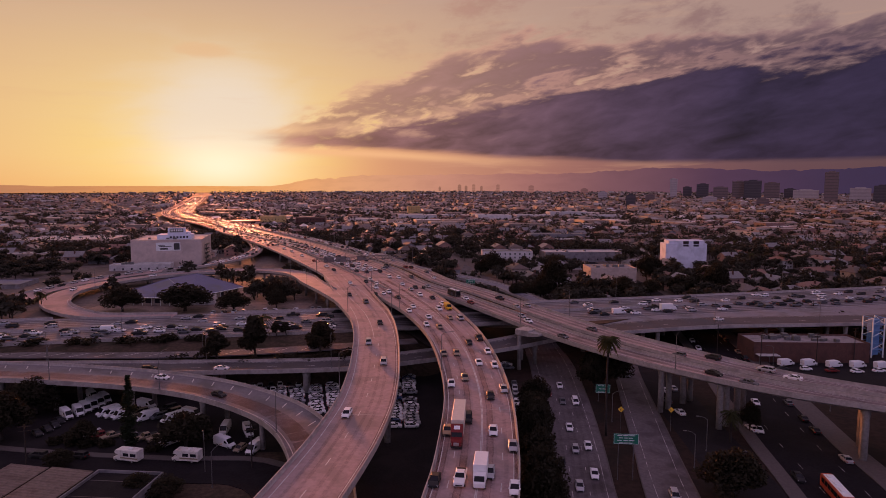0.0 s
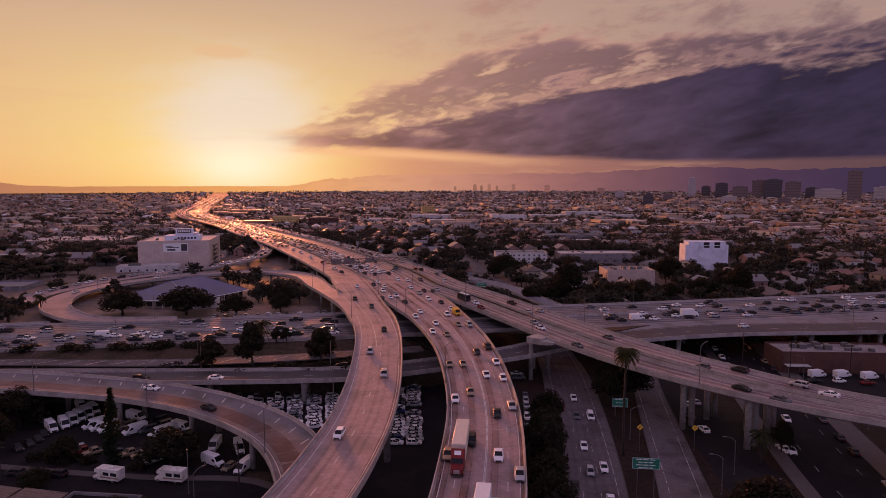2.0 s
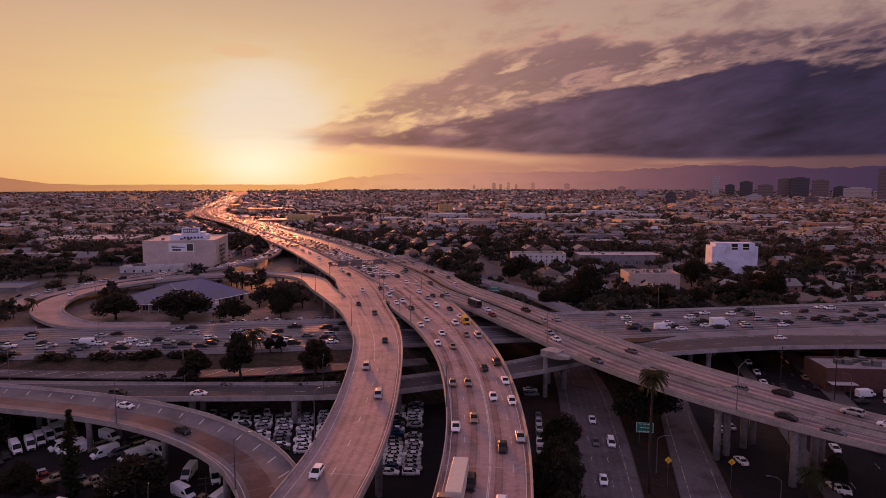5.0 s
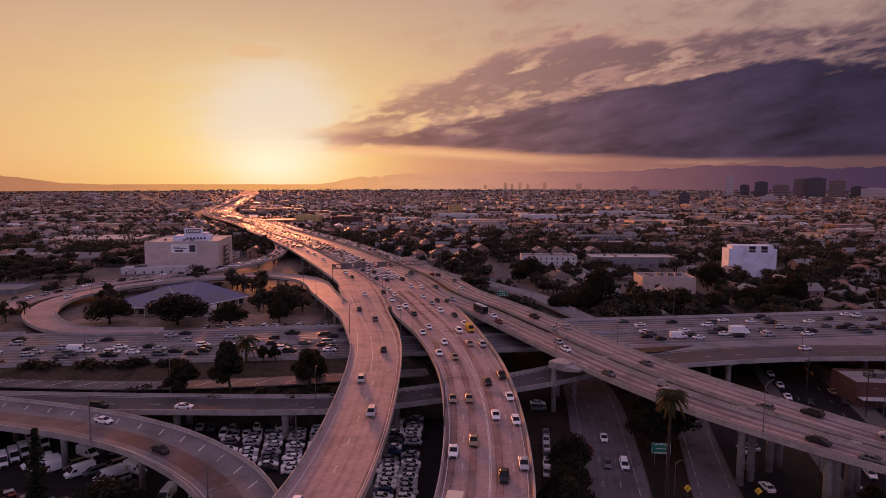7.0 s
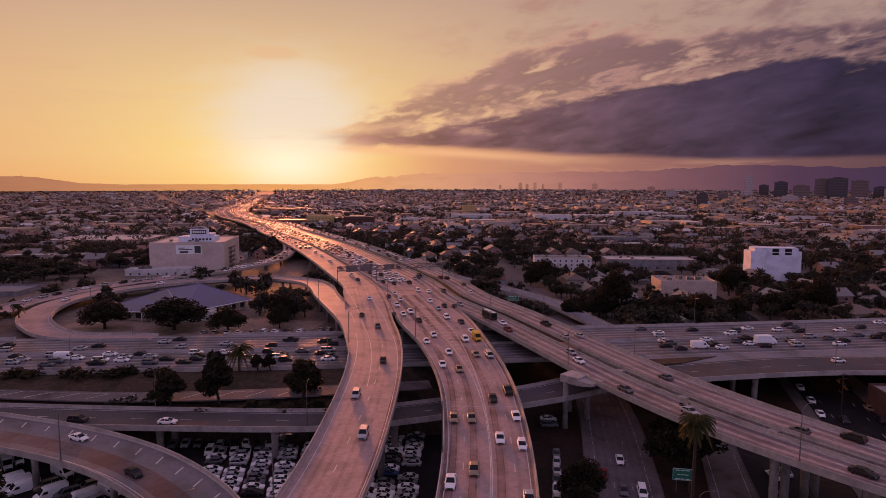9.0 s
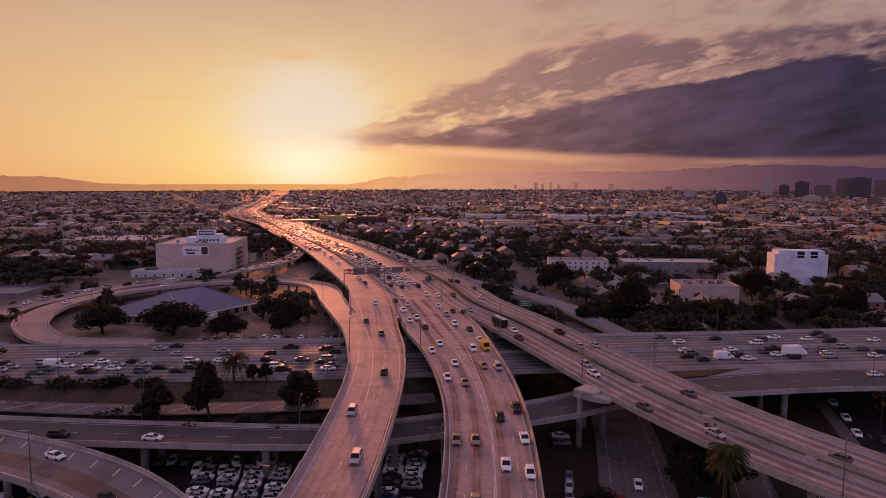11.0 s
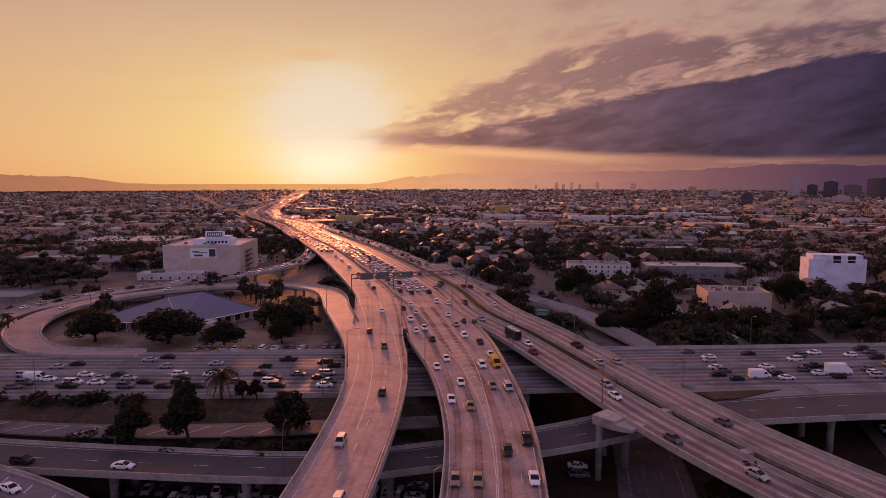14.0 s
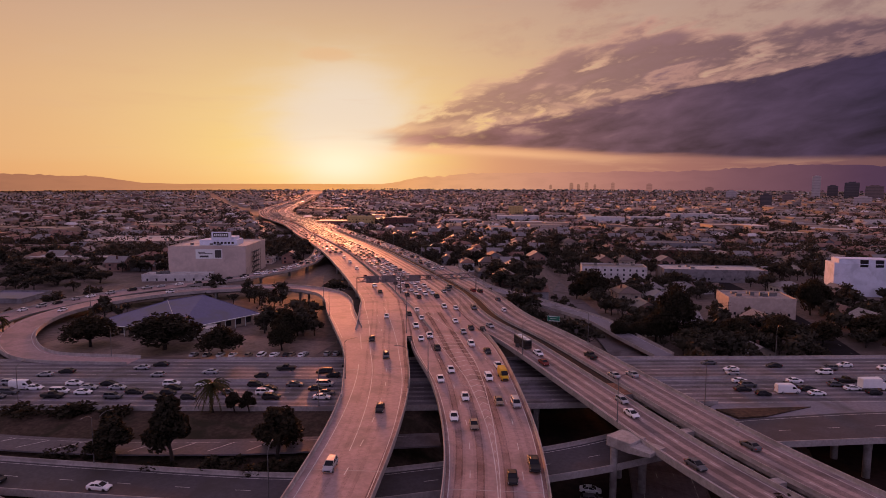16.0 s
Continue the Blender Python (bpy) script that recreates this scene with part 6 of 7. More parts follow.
def free(x, y, r=9.0):
    for line in ROADS:
        s, off = line.near(x, y)
        if abs(off) < line.width(s) / 2 + r and np.hypot(*(line.at(s)[0].xy - Vector((x, y)))) < line.width(s) / 2 + r + 3:
            return False
    return not any(a - r * 0.4 < x < c + r * 0.4 and b - r * 0.4 < y < e + r * 0.4 for a, b, c, e in KEEP_OUT)


def house(seed, x, y, turn):
    key = seed % 14
    m = pose(x, y, ground_z(x, y), 0, 0, turn)
    if key not in HOUSES:
        HOUSES[key] = build_house(400 + key)
        ob = HOUSES[key][0]
        ob.matrix_basis = m
    else:
        ob = copy_thing(HOUSES[key][0], m)
    return tagged(ob, HOUSES[key][1], "house", "houses of the neighbourhood")


warehouse()
hip_hall()
white_block()
flat_building("beige_building", "two-storey beige flat-roofed building with dark windows", 63.5, 417, 31, 22, 4.2, 9.2, 6, CREAM_WALL, WORN_ROOF, 1, 6, units=8)
flat_building("apartment_block", "long three-storey cream apartment block with rows of windows", -11, 512, 42, 18, 4.8, 9.5, 6, STUCCO["white"], FLAT_ROOF, 3, 10, units=3)
flat_building("workshop", "long low pale workshop with a flat roof", 42, 526, 66, 26, 5.0, 7.5, 8, STUCCO["grey"], PALE_ROOF, 1, 8, units=4)
flat_building("shop_row", "low brick shop row with a pale flat roof", 30, 650, 70, 24, 5.8, 7.0, 8, BRICK, PALE_ROOF, 1, 10, units=4)
flat_building("office_block", "low office block with a band of dark windows", 38, 690, 62, 22, 6.2, 9.5, 8, STUCCO["grey"], FLAT_ROOF, 2, 14, units=3)
flat_building("supermarket", "broad low flat-roofed shop building", -465, 552, 92, 62, 9.0, 7.0, 14, STUCCO["beige"], PALE_ROOF, 0, 0, units=5)
flat_building("long_block", "long low two-storey block with an arcade", -520, 478, 92, 16, 9.2, 7.5, 14, STUCCO["pink"], FLAT_ROOF, 2, 16, units=2)
flat_building("shed", "low flat-roofed shed with a blue-grey roof", -300, 322, 27, 24, 8.6, 2.6, 14, STUCCO["grey"], BLUE_ROOF, 0, 0, units=0)
flat_building("office_block", "low pale flat-roofed block among trees", -400, 440, 60, 16, 9.0, 6.5, 12, STUCCO["beige"], PALE_ROOF, 2, 12, units=3)
flat_building("office_block", "low brick block among trees", -345, 455, 46, 15, 9.0, 6.0, 14, BRICK, FLAT_ROOF, 2, 9, units=2)
flat_building("yellow_tower", "narrow yellow apartment tower", -178, 1262, 26, 24, 7.5, 21, 10, STUCCO["yellow"], FLAT_ROOF, 5, 5, units=1)
flat_building("yellow_building", "yellow three-storey building near the freeway", -352, 905, 36, 24, 7.5, 16, 12, STUCCO["yellow"], FLAT_ROOF, 3, 7, units=1)
flat_building("brick_building", "dark red brick building beside the freeway", -300, 915, 44, 26, 7.5, 14, 12, BRICK, FLAT_ROOF, 3, 9, units=1)
flat_building("store", "low brown brick store with a cluttered flat roof", 97, 234.5, 43, 14.5, 2.1, 7.0, 3, BRICK, WORN_ROOF, 0, 0, units=16)
for i in range(7):
    x, y = -330 + 70 * i, 1000 + 55 * (i % 3) + 30 * i
    flat_building("white_warehouse", "broad low white warehouse", x + 90, y, 60 + 8 * (i % 3), 34, 7.6, 8 + (i % 2) * 3, 10, STUCCO["white"], PALE_ROOF, 1, 10, units=2)

at = pose(97, 234.5, 2.1, 0, 0, 3)
root = thing("awning", "pale flat awning on thin posts along the store's side", "awning")
g = Geo()
g.box(0.5, -3.2, 3.1, 8.5, -0.05, 3.35, at=at, chamfer=0.05)
part("roof", g, PALE_ROOF, root)
for x in (0.8, 4.4, 8.2):
    g = Geo()
    g.tube([at @ Vector((x, -3.0, -0.1)), at @ Vector((x, -3.0, 3.1))], [0.09, 0.09], 6)
    part("post", g, STEEL, root)

# lattice tower beside the store
root = thing("lattice_tower", "blue painted steel lattice tower with white legs", "tower")
at = pose(147, 247.5, 2.0, 0, 0, 12)
for x in (-2.5, 2.5):
    for y in (-2.5, 2.5):
        g = Geo()
        g.tube([at @ Vector((x, y, -0.3)), at @ Vector((x, y, 15.8))], [0.26, 0.26], 6)
        part("leg", g, SIGN_WHITE, root, "white painted leg")
for i in range(6):
    z = 0.8 + i * 2.5
    for (a, b), (c, d) in (((-2.5, -2.5), (2.5, -2.5)), ((2.5, -2.5), (2.5, 2.5)), ((-2.5, 2.5), (-2.5, -2.5))):
        g = Geo()
        g.tube([at @ Vector((a, b, z)), at @ Vector((c, d, z + 2.5))], [0.12, 0.12], 4)
        part("brace", g, SIGN_WHITE if i % 2 else BLUE_STEEL, root)
        g = Geo()
        g.tube([at @ Vector((a, b, z + 2.5)), at @ Vector((c, d, z + 2.5))], [0.14, 0.14], 4)
        part("brace", g, BLUE_STEEL, root)
g = Geo()
g.box(-1.5, -1.5, 1.0, 1.5, 1.5, 15.0, at=at, chamfer=0.1)
part("core", g, BLUE_STEEL, root, "blue enclosed shaft")

# open sheds beside the yard
for x0, y0, x1, y1 in ((-110.5, 96, -102, 122), (-100, 96, -90.8, 121.2)):
    root = thing("shed", "open shed with a rusty corrugated tin roof", "shed")
    g = Geo()
    n = int((y1 - y0) / 0.5)
    g.grid([[(x0 - 0.3, y, 5.2 + 0.05 * (j % 2)), (x1 + 0.3, y, 4.6 + 0.05 * (j % 2)), (x1 + 0.3, y, 4.5 + 0.05 * (j % 2)), (x0 - 0.3, y, 5.1 + 0.05 * (j % 2))] for j, y in enumerate(np.linspace(y0, y1, n))], True, True)
    part("roof", g, TIN, root)
    for x in (x0, x1):
        for y in (y0 + 0.5, (y0 + y1) / 2, y1 - 0.5):
            g = Geo()
            g.tube([(x, y, 1.9), (x, y, 4.7)], [0.1, 0.1], 6)
            part("post", g, STEEL_DARK, root)
root, at = flat_building("depot", "low dark flat-roofed depot with pale seams", -88.5, 92, 15, 28, 2.0, 3.0, 0, STUCCO["grey"], ASPHALT, 0, 0, units=0)
for i in range(4):
    g = Geo()
    g.box(0.4, 3 + i * 7, 3.062, 14.6, 3.25 + i * 7, 3.09, at=at)
    part("roof_seam", g, PAVEMENT, root)

# neighbourhood houses: plots along streets that run with the freeway
hr = random.Random(3)
TH = math.radians(17)
for bi in range(-34, 40):
    for bj in range(0, 40):
        u, v = bi * 17.0 + hr.uniform(-2, 2), 300 + bj * 27.0 + (bj // 2) * 14
        x, y = u * math.cos(TH) - (v - 300) * math.sin(TH) * 0.4, 300 + (v - 300) + u * math.sin(TH)
        ang = math.degrees(math.atan2(x, y))
        if y > 900 or y < 240 or not -50 < ang < 34 or hr.random() < 0.22 or bi % 7 == 0:
            continue
        if not free(x, y, 11):
            continue
        turn = 17 + hr.choice((0, 90, 180, 270)) + hr.uniform(-3, 3)
        if math.hypot(x, y) < 530 and -42 < ang < 30:
            house(hr.randrange(1000), x, y, turn)
        else:
            k = hr.randrange(14)
            FAR_HOUSES.add(k, lambda: build_house(400 + k)[0], pose(x, y, ground_z(x, y), 0, 0, turn))

FAR_HOUSES.done("rows_of_houses", "rows of small stucco houses with dark roofs", "houses")

# ================= trees, near first =================
for x, y, h, w in ((-175.5, 270, 12, 18), (-147, 274, 13.5, 24), (-122, 272, 10.5, 15), (-111, 297, 12, 12), (-106, 284, 10, 10)):
    tree(x, y, h, w, set_=NEAR_TREES, where="in the yard inside the loop ramp")
for x, y, h, w in ((-81.9, 195.5, 16.5, 9.2), (-62, 203.6, 14, 9.5), (-94.6, 193.5, 11, 9)):
    tree(x, y, h, w, set_=ROUND, where="on the dry freeway bank")
for x, y, h, w in ((-83.8, 221, 6.0, 4.3), (-80.3, 222, 5.8, 4.2)):
    tree(x, y, h, w, set_=ROUND, where="beside the freeway shoulder")
palm(-89.0, 219.5, 11.6, palm_meshes(5, 7.2, 46, 4.3), "stout date palm beside the freeway")
palm(28.6, 158, 2.0, palm_meshes(6, 26.3, 80, 2.9), "tall slender palm rising past the viaduct")
for x, y, w, h in ((-121, 209, 13, 3.4), (-111, 212, 9, 2.8), (-134, 206, 11, 2.8), (-100, 194, 7, 2.6), (-72, 197, 10, 2.2), (-62, 198, 10, 2.4), (-55, 200, 9, 2.4), (-150, 203, 12, 2.6), (-165, 200, 12, 2.6), (-64, 208, 9, 5), (-180, 196, 12, 3), (-84, 194, 8, 2.0), (-108, 193, 9, 2.4), (-50, 204, 8, 3), (-45, 208, 8, 3), (-113, 140.5, 6, 2.8), (-108.5, 140, 5, 2.6), (-104, 139.6, 6, 2.4), (-99.5, 139.5, 5, 2.6), (-86, 138.5, 5, 2.2)):
    bush(x, y, w, h)
for x, y, h, w in ((33.9, 364, 25, 17), (44, 357, 11.3, 20), (57, 366, 12.5, 13), (75, 365, 15, 15), (63, 360, 9, 15), (112, 455, 16, 17), (114, 386, 13, 17), (-2, 452, 17, 20), (-11, 446, 11, 10), (19, 359, 10, 10), (11, 357, 11, 8), (128, 398, 12, 15), (140, 420, 14, 16), (135.4, 388, 20, 15), (105, 436, 19, 13), (26, 362, 12, 12), (92, 372, 12, 14)):
    tree(x, y, h, w, set_=NEAR_TREES, where="behind the freeway")
for x, y, h, w in ((35, 199, 14.5, 17), (8.5, 143, 15, 10), (9.5, 155, 11, 9.5), (8.5, 132, 12, 9), (9, 120, 13, 9), (49, 124, 12, 12.5), (10.5, 166, 9, 8), (68, 164, 8.6, 5.4), (31, 194, 13, 10), (11, 174, 11, 9), (7.5, 150, 14, 9), (8, 112, 12, 10)):
    tree(x, y, h, w, set_=NEAR_TREES, where="beside the street under the viaducts")
palm(60, 156, 2.0, palm_meshes(8, 8.0, 34, 2.7), "short shaggy palm beside a street")
root = thing("cypress_tree", "tall narrow dark cypress in the vehicle yard", "tree")
root.matrix_basis = pose(-93, 139.5, 2) @ Matrix.Diagonal((1.8, 1.8, 1, 1))
cy = cypress_meshes(3)
part("trunk", cy[0], None, root)
part("crown", cy[1], None, root)
for x, y, h, w in ((-78.5, 139.5, 10, 13), (-129, 141, 13, 13), (-106.5, 140.5, 6.5, 7), (-103, 127, 4.8, 6.5), (-71, 116, 4.6, 8), (-77, 116, 5, 7), (-140, 146, 13, 14), (-134, 160, 12, 13)):
    tree(x, y, h, w, z=2.0, set_=NEAR_TREES, where="in the vehicle yard")
tr = random.Random(21)
for x, y, h, w in ((-322, 458, 10, 18), (-300, 440, 9, 15), (-287, 392, 9, 16), (-304, 378, 9, 18), (-322, 384, 10, 17), (-346, 393, 11, 20), (-335, 412, 10, 17), (-362, 420, 10, 18), (-312, 405, 10, 17), (-345, 360, 9, 16), (-330, 345, 9, 14), (-360, 335, 10, 16), (-262, 262, 9, 13), (-280, 275, 10, 14), (-250, 248, 8, 12)):
    tree(x, y, h, w, where="in the gardens beyond the loop ramp", r=tr)
palm(-216, 270, 9.0, palm_meshes(17, 8.6, 44, 2.6), "stout palm beside the loop ramp")
MID_TREES = Crowd()
s_at_east = lambda x, y: EAST.near(x, y)[0]


def spare_tree(i):
    root = new("tree")
    part("trunk", SPARE[i][0], None, root)
    part("crown", SPARE[i][1], None, root)
    return root


made = 0
while made < 1500:
    ang, q = tr.uniform(-52, 33), 300 * (760 / 300) ** tr.random()
    x, y = q * math.sin(math.radians(ang)), q * math.cos(math.radians(ang))
    if free(x, y, 4.0):
        i, h = tr.randrange(3), tr.uniform(5, 13)
        w = h * tr.uniform(0.08, 0.115)
        MID_TREES.add(i, lambda: spare_tree(i), pose(x, y, ground_z(x, y) - 0.1, 0, 0, tr.uniform(0, 360)) @ Matrix.Diagonal((w, w, h / 10, 1)))
        made += 1
for i in range(150):
    p = EAST.at(s_at_east(-60, 420) - tr.random() ** 1.2 * 420, -tr.uniform(24, 78))[0]
    if not free(p.x, p.y, 3.5):
        continue
    k, h = tr.randrange(3), tr.uniform(8, 14)
    MID_TREES.add(k, lambda: spare_tree(k), pose(p.x, p.y, ground_z(p.x, p.y) - 0.1, 0, 0, tr.uniform(0, 360)) @ Matrix.Diagonal((h * 0.11, h * 0.11, h / 10, 1)))
for i in range(90):
    x, y = tr.uniform(-385, -276), tr.uniform(282, 408)
    if -306 < x < -264 and 314 < y < 358 or any(abs(l.near(x, y)[1]) < l.width(l.near(x, y)[0]) / 2 + 4 for l in (LOOP, QUEUE, FREEWAY_LINE)):
        continue
    k, h = tr.randrange(3), tr.uniform(4, 9)
    MID_TREES.add(k, lambda: spare_tree(k), pose(x, y, ground_z(x, y) - 0.1, 0, 0, tr.uniform(0, 360)) @ Matrix.Diagonal((h * 0.13, h * 0.13, h / 10, 1)))
MID_TREES.done("neighbourhood_trees", "dark street and garden trees between the houses", "trees")
made = 0
while made < 128:
    ang, q = tr.uniform(-50, 33), 245 * (900 / 245) ** tr.random()
    x, y = q * math.sin(math.radians(ang)), q * math.cos(math.radians(ang))
    if free(x, y, 4.5):
        h = tr.uniform(6, 13)
        tree(x, y, h, h * tr.uniform(0.8, 1.15), where="among the houses", r=tr)
        made += 1
pm = palm_meshes(9, 15, 30, 2.2)
for i in range(16):
    for _ in range(30):
        ang, q = tr.uniform(-48, 32), tr.uniform(480, 800)
        x, y = q * math.sin(math.radians(ang)), q * math.cos(math.radians(ang))
        if free(x, y, 4):
            palm(x, y, ground_z(x, y), pm, "slender street palm among the houses", tr.uniform(0.6, 1.2))
            break

# ================= traffic and parked vehicles =================
s_at = lambda line, x, y: line.near(x, y)[0]
on_dir = "on the curved flyover"
a0, a1 = s_at(FLYOVER, -31, 100), s_at(FLYOVER, -200, 510)
stream(FLYOVER, -2.2, a0 - 40, a0 + 260, 70, "flyover traffic", on_dir, True)
stream(FLYOVER, 2.6, a0 - 20, a0 + 260, 90, "flyover traffic", on_dir, True)
stream(FLYOVER, -2.2, a0 + 270, a1, 26, "flyover traffic", on_dir, True, joined=True)
b0 = s_at(VIADUCT, -5, 90)
for off, gap in ((along((0, -6.4), (S_GORE, -7.0), (S_GORE + 80, -9.6)), 24), (along((0, -2.4), (S_GORE, -3.0), (S_GORE + 80, -5.8)), 27), (along((0, 2.5), (S_GORE, 2.4), (S_GORE + 80, 6.2)), 25), (along((0, 6.4), (S_GORE, 6.5), (S_GORE + 80, 9.8)), 34)):
    stream(VIADUCT, off, b0 - 25, b0 + 262, gap, "viaduct traffic", "on the curved viaduct", True, paints=PALER)
for off, gap in ((-6.4, 11), (-2.4, 10), (1.8, 10), (5.8, 11)):
    stream(VIADUCT, off, b0 + 275, b0 + 420, gap, "viaduct traffic", "queueing on the viaduct", True, 0.35, joined=True, paints=PALER)
e0, e1 = s_at(EAST, -100, 430), s_at(EAST, 100, 150)
for off, gap in ((-7.2, 62), (-10.2, 90), (-4.3, 90)):
    stream(EAST, across(off), e0, e1 + 40, gap, "east viaduct traffic", "on the straight viaduct")
for off, gap in ((7.2, 70), (10.2, 90), (4.3, 100)):
    stream(EAST, across(off), e0, e1 + 40, gap, "east viaduct traffic", "on the straight viaduct", True)
for off, gap in ((7, 17), (10.5, 15), (3.6, 17)):
    stream(EAST, across(off), s_at(EAST, -270, 720), e0 - 5, gap, "east viaduct traffic", "on the straight viaduct", True, joined=True)
f0, f1, f2, f3 = s_at(FREEWAY_LINE, -235, 202), s_at(FREEWAY_LINE, -55, 254), s_at(FREEWAY_LINE, 35, 286), s_at(FREEWAY_LINE, 300, 396)
for i, gap in enumerate((14, 12, 12, 15)):
    stream(FREEWAY_LINE, -(4.0 + 3.6 * i), f0, f1, gap, "freeway traffic", "in the freeway queue", False, 0.45, paints=DARKER)
    stream(FREEWAY_LINE, -(4.0 + 3.6 * i), f2, f2 + 75, gap + 3, "freeway traffic", "in the freeway queue", False, 0.45, paints=DARKER)
    stream(FREEWAY_LINE, -(4.0 + 3.6 * i), f2 + 80, f3, gap + 1, "freeway traffic", "in the freeway queue", False, 0.45, joined=True, paints=DARKER)
for i, gap in enumerate((26, 30, 40, 60)):
    stream(FREEWAY_LINE, 4.0 + 3.6 * i, f0, f1, gap, "freeway traffic", "on the freeway", True, paints=DARKER)
    stream(FREEWAY_LINE, 4.0 + 3.6 * i, f2, f3, gap * 0.8, "freeway traffic", "on the freeway", True, joined=True, paints=DARKER)
stream(UNDER, -2.6, s_at(UNDER, -170, 176), s_at(UNDER, -55, 191), 28, "lower road traffic", "on the low road")
stream(UNDER, 2.6, s_at(UNDER, 60, 250), s_at(UNDER, 200, 280), 60, "lower road traffic", "on the low road")
stream(QUEUE, -2.2, s_at(QUEUE, -300, 700), s_at(QUEUE, -233, 298), 9, "exit ramp queue", "queueing on the exit ramp", False, 0.25, joined=True)
stream(QUEUE, 1.8, s_at(QUEUE, -225, 560), s_at(QUEUE, -213, 374), 12, "exit ramp queue", "queueing on the exit ramp", False, 0.3, joined=True)
stream(LOOP, 0, s_at(LOOP, -120, 356), s_at(LOOP, -210, 280), 60, "loop ramp traffic", "on the loop ramp")
stream(STREET_A, -3.8, 150, 270, 24, "street traffic", "on the street under the viaducts", True)
stream(STREET_A, 0.0, 150, 260, 20, "street traffic", "on the street under the viaducts", True)
stream(STREET_A, 3.8, 150, 280, 34, "street traffic", "on the street under the viaducts", True)
stream(STREET_B, 0.0, 150, 260, 70, "street traffic", "on the narrow street", True)
stream(STREET_C, -7.4, 90, 330, 16, "parked cars", "parked along the avenue", False, 0.6)
stream(STREET_C, 7.4, 90, 330, 18, "parked cars", "parked along the avenue", True, 0.6)
stream(STREET_C, 2.4, 110, 250, 55, "street traffic", "on the avenue", True)
car("sedan", "white", pose_on(RAMP, s_at(RAMP, -99, 163), 2.5, 0), "on the low ramp", "ramp traffic")
car("sedan", "black", pose_on(RAMP, s_at(RAMP, -74, 154), -2.5, 0), "on the low ramp", "ramp traffic")
place("semi", build_semi, pose_on(VIADUCT, s_at(VIADUCT, -5, 118), 4.2, 180, 0.006), "red semi truck with a long cream trailer on the viaduct", "truck")
place("box", lambda: build_box_truck(PAINTS["white"]), pose_on(VIADUCT, s_at(VIADUCT, -3, 97), -1.0, 180, 0.006), "white box truck with a white cargo body on the viaduct", "truck")
copy_thing(CARS["box"], pose_on(FREEWAY_LINE, s_at(FREEWAY_LINE, 75, 296), -11.2, 0, 0.006))
place("yellow_van", lambda: build_van("yellow"), pose_on(VIADUCT, S_GORE + 41, -8.2, 180, 0.006), "yellow panel van on the viaduct", "van")
place("dark_bus", lambda: build_bus(PAINTS["black"], PALE_ROOF, 9.0), pose_on(EAST, s_at(EAST, -17, 285), -8.0, 0, 0.006), "dark box-shaped bus with a pale roof on the viaduct", "bus")
place("red_bus", lambda: build_bus(material("orange_red_bus_paint", (0.45, 0.07, 0.03), 0.35, spread=0.05), SIGN_WHITE, 12.0), pose_on(STREET_C, s_at(STREET_C, 76, 126), 3.0, 180, 0.066), "orange-red city bus with white roof units", "bus")
car("suv", "black", pose_on(EAST, s_at(EAST, 62, 178), 9.0, 180, 0.006), "on the straight viaduct", "east viaduct traffic")
van("white", pose_on(FREEWAY_LINE, s_at(FREEWAY_LINE, 48, 288), -13.0, 0, 0.006), "in the freeway queue", "vans")
van("white", pose_on(FREEWAY_LINE, s_at(FREEWAY_LINE, -150, 230), -7.6, 0, 0.006), "in the freeway queue", "vans")
# parked rows of the car park
pk = random.Random(12)
LOW_CARS = ["sedan", "sedan", "sedan", "hatchback"]
LOT = ["white"] * 6 + ["silver"] * 5 + ["grey", "black", "blue"]


def parked_column(x0, y0, x1, y1, pitch, turn, near, where, group, gaps=(), kinds=None):
    """Cars parked one behind another along a line."""
    n = max(1, int(math.hypot(x1 - x0, y1 - y0) / pitch))
    for i in range(n + 1):
        if i in gaps or pk.random() < 0.03:
            continue
        x, y = x0 + (x1 - x0) * i / n + pk.uniform(-0.25, 0.25), y0 + (y1 - y0) * i / n
        car(pk.choice(kinds or KINDS[:-3]), pk.choice(LOT), pose(x, y, 2.115, 0, 0, turn + pk.choice((0, 0, 180)) + pk.uniform(-3, 3)), where, group, joined=y > near)


for i in range(5):
    x0, y0 = -75.0 + 5.0 * i, 181.5 + 2.6 * i
    parked_column(x0, y0, x0 + 5.6 + 0.6 * i, y0 - 14.5 - 2.6 * i, 2.2, 16, 173, "parked in a crowded car park", "car park rows", (3,) if i % 2 else (), LOW_CARS)
for i in range(11):
    x, y = -94 + 2.95 * i, 191.0 + 0.62 * i + 0.6 * pk.random()
    parked_column(x - 0.6, y + 1.0, x + 1.3, y - 5.2, 6.2, -70, 192, "parked in a crowded car park", "car park rows")
for i in range(5):
    parked_column(-78.5 + 2.95 * i, 184.5 + 0.6 * i, -76.5 + 2.95 * i, 179 + 0.6 * i, 6, -70, 250, "parked in a crowded car park", "car park rows", (1,))
for i in range(3):
    x0 = -40.6 + 4.9 * i
    parked_column(x0, 200 + 1.5 * i, x0 + 7.2, 158 + 0.5 * i + (5 if i == 0 else 0), 2.25, 6, 176, "parked in rows below the flyovers", "rows below the flyovers", (8, 9) if i != 1 else (10,), LOW_CARS)
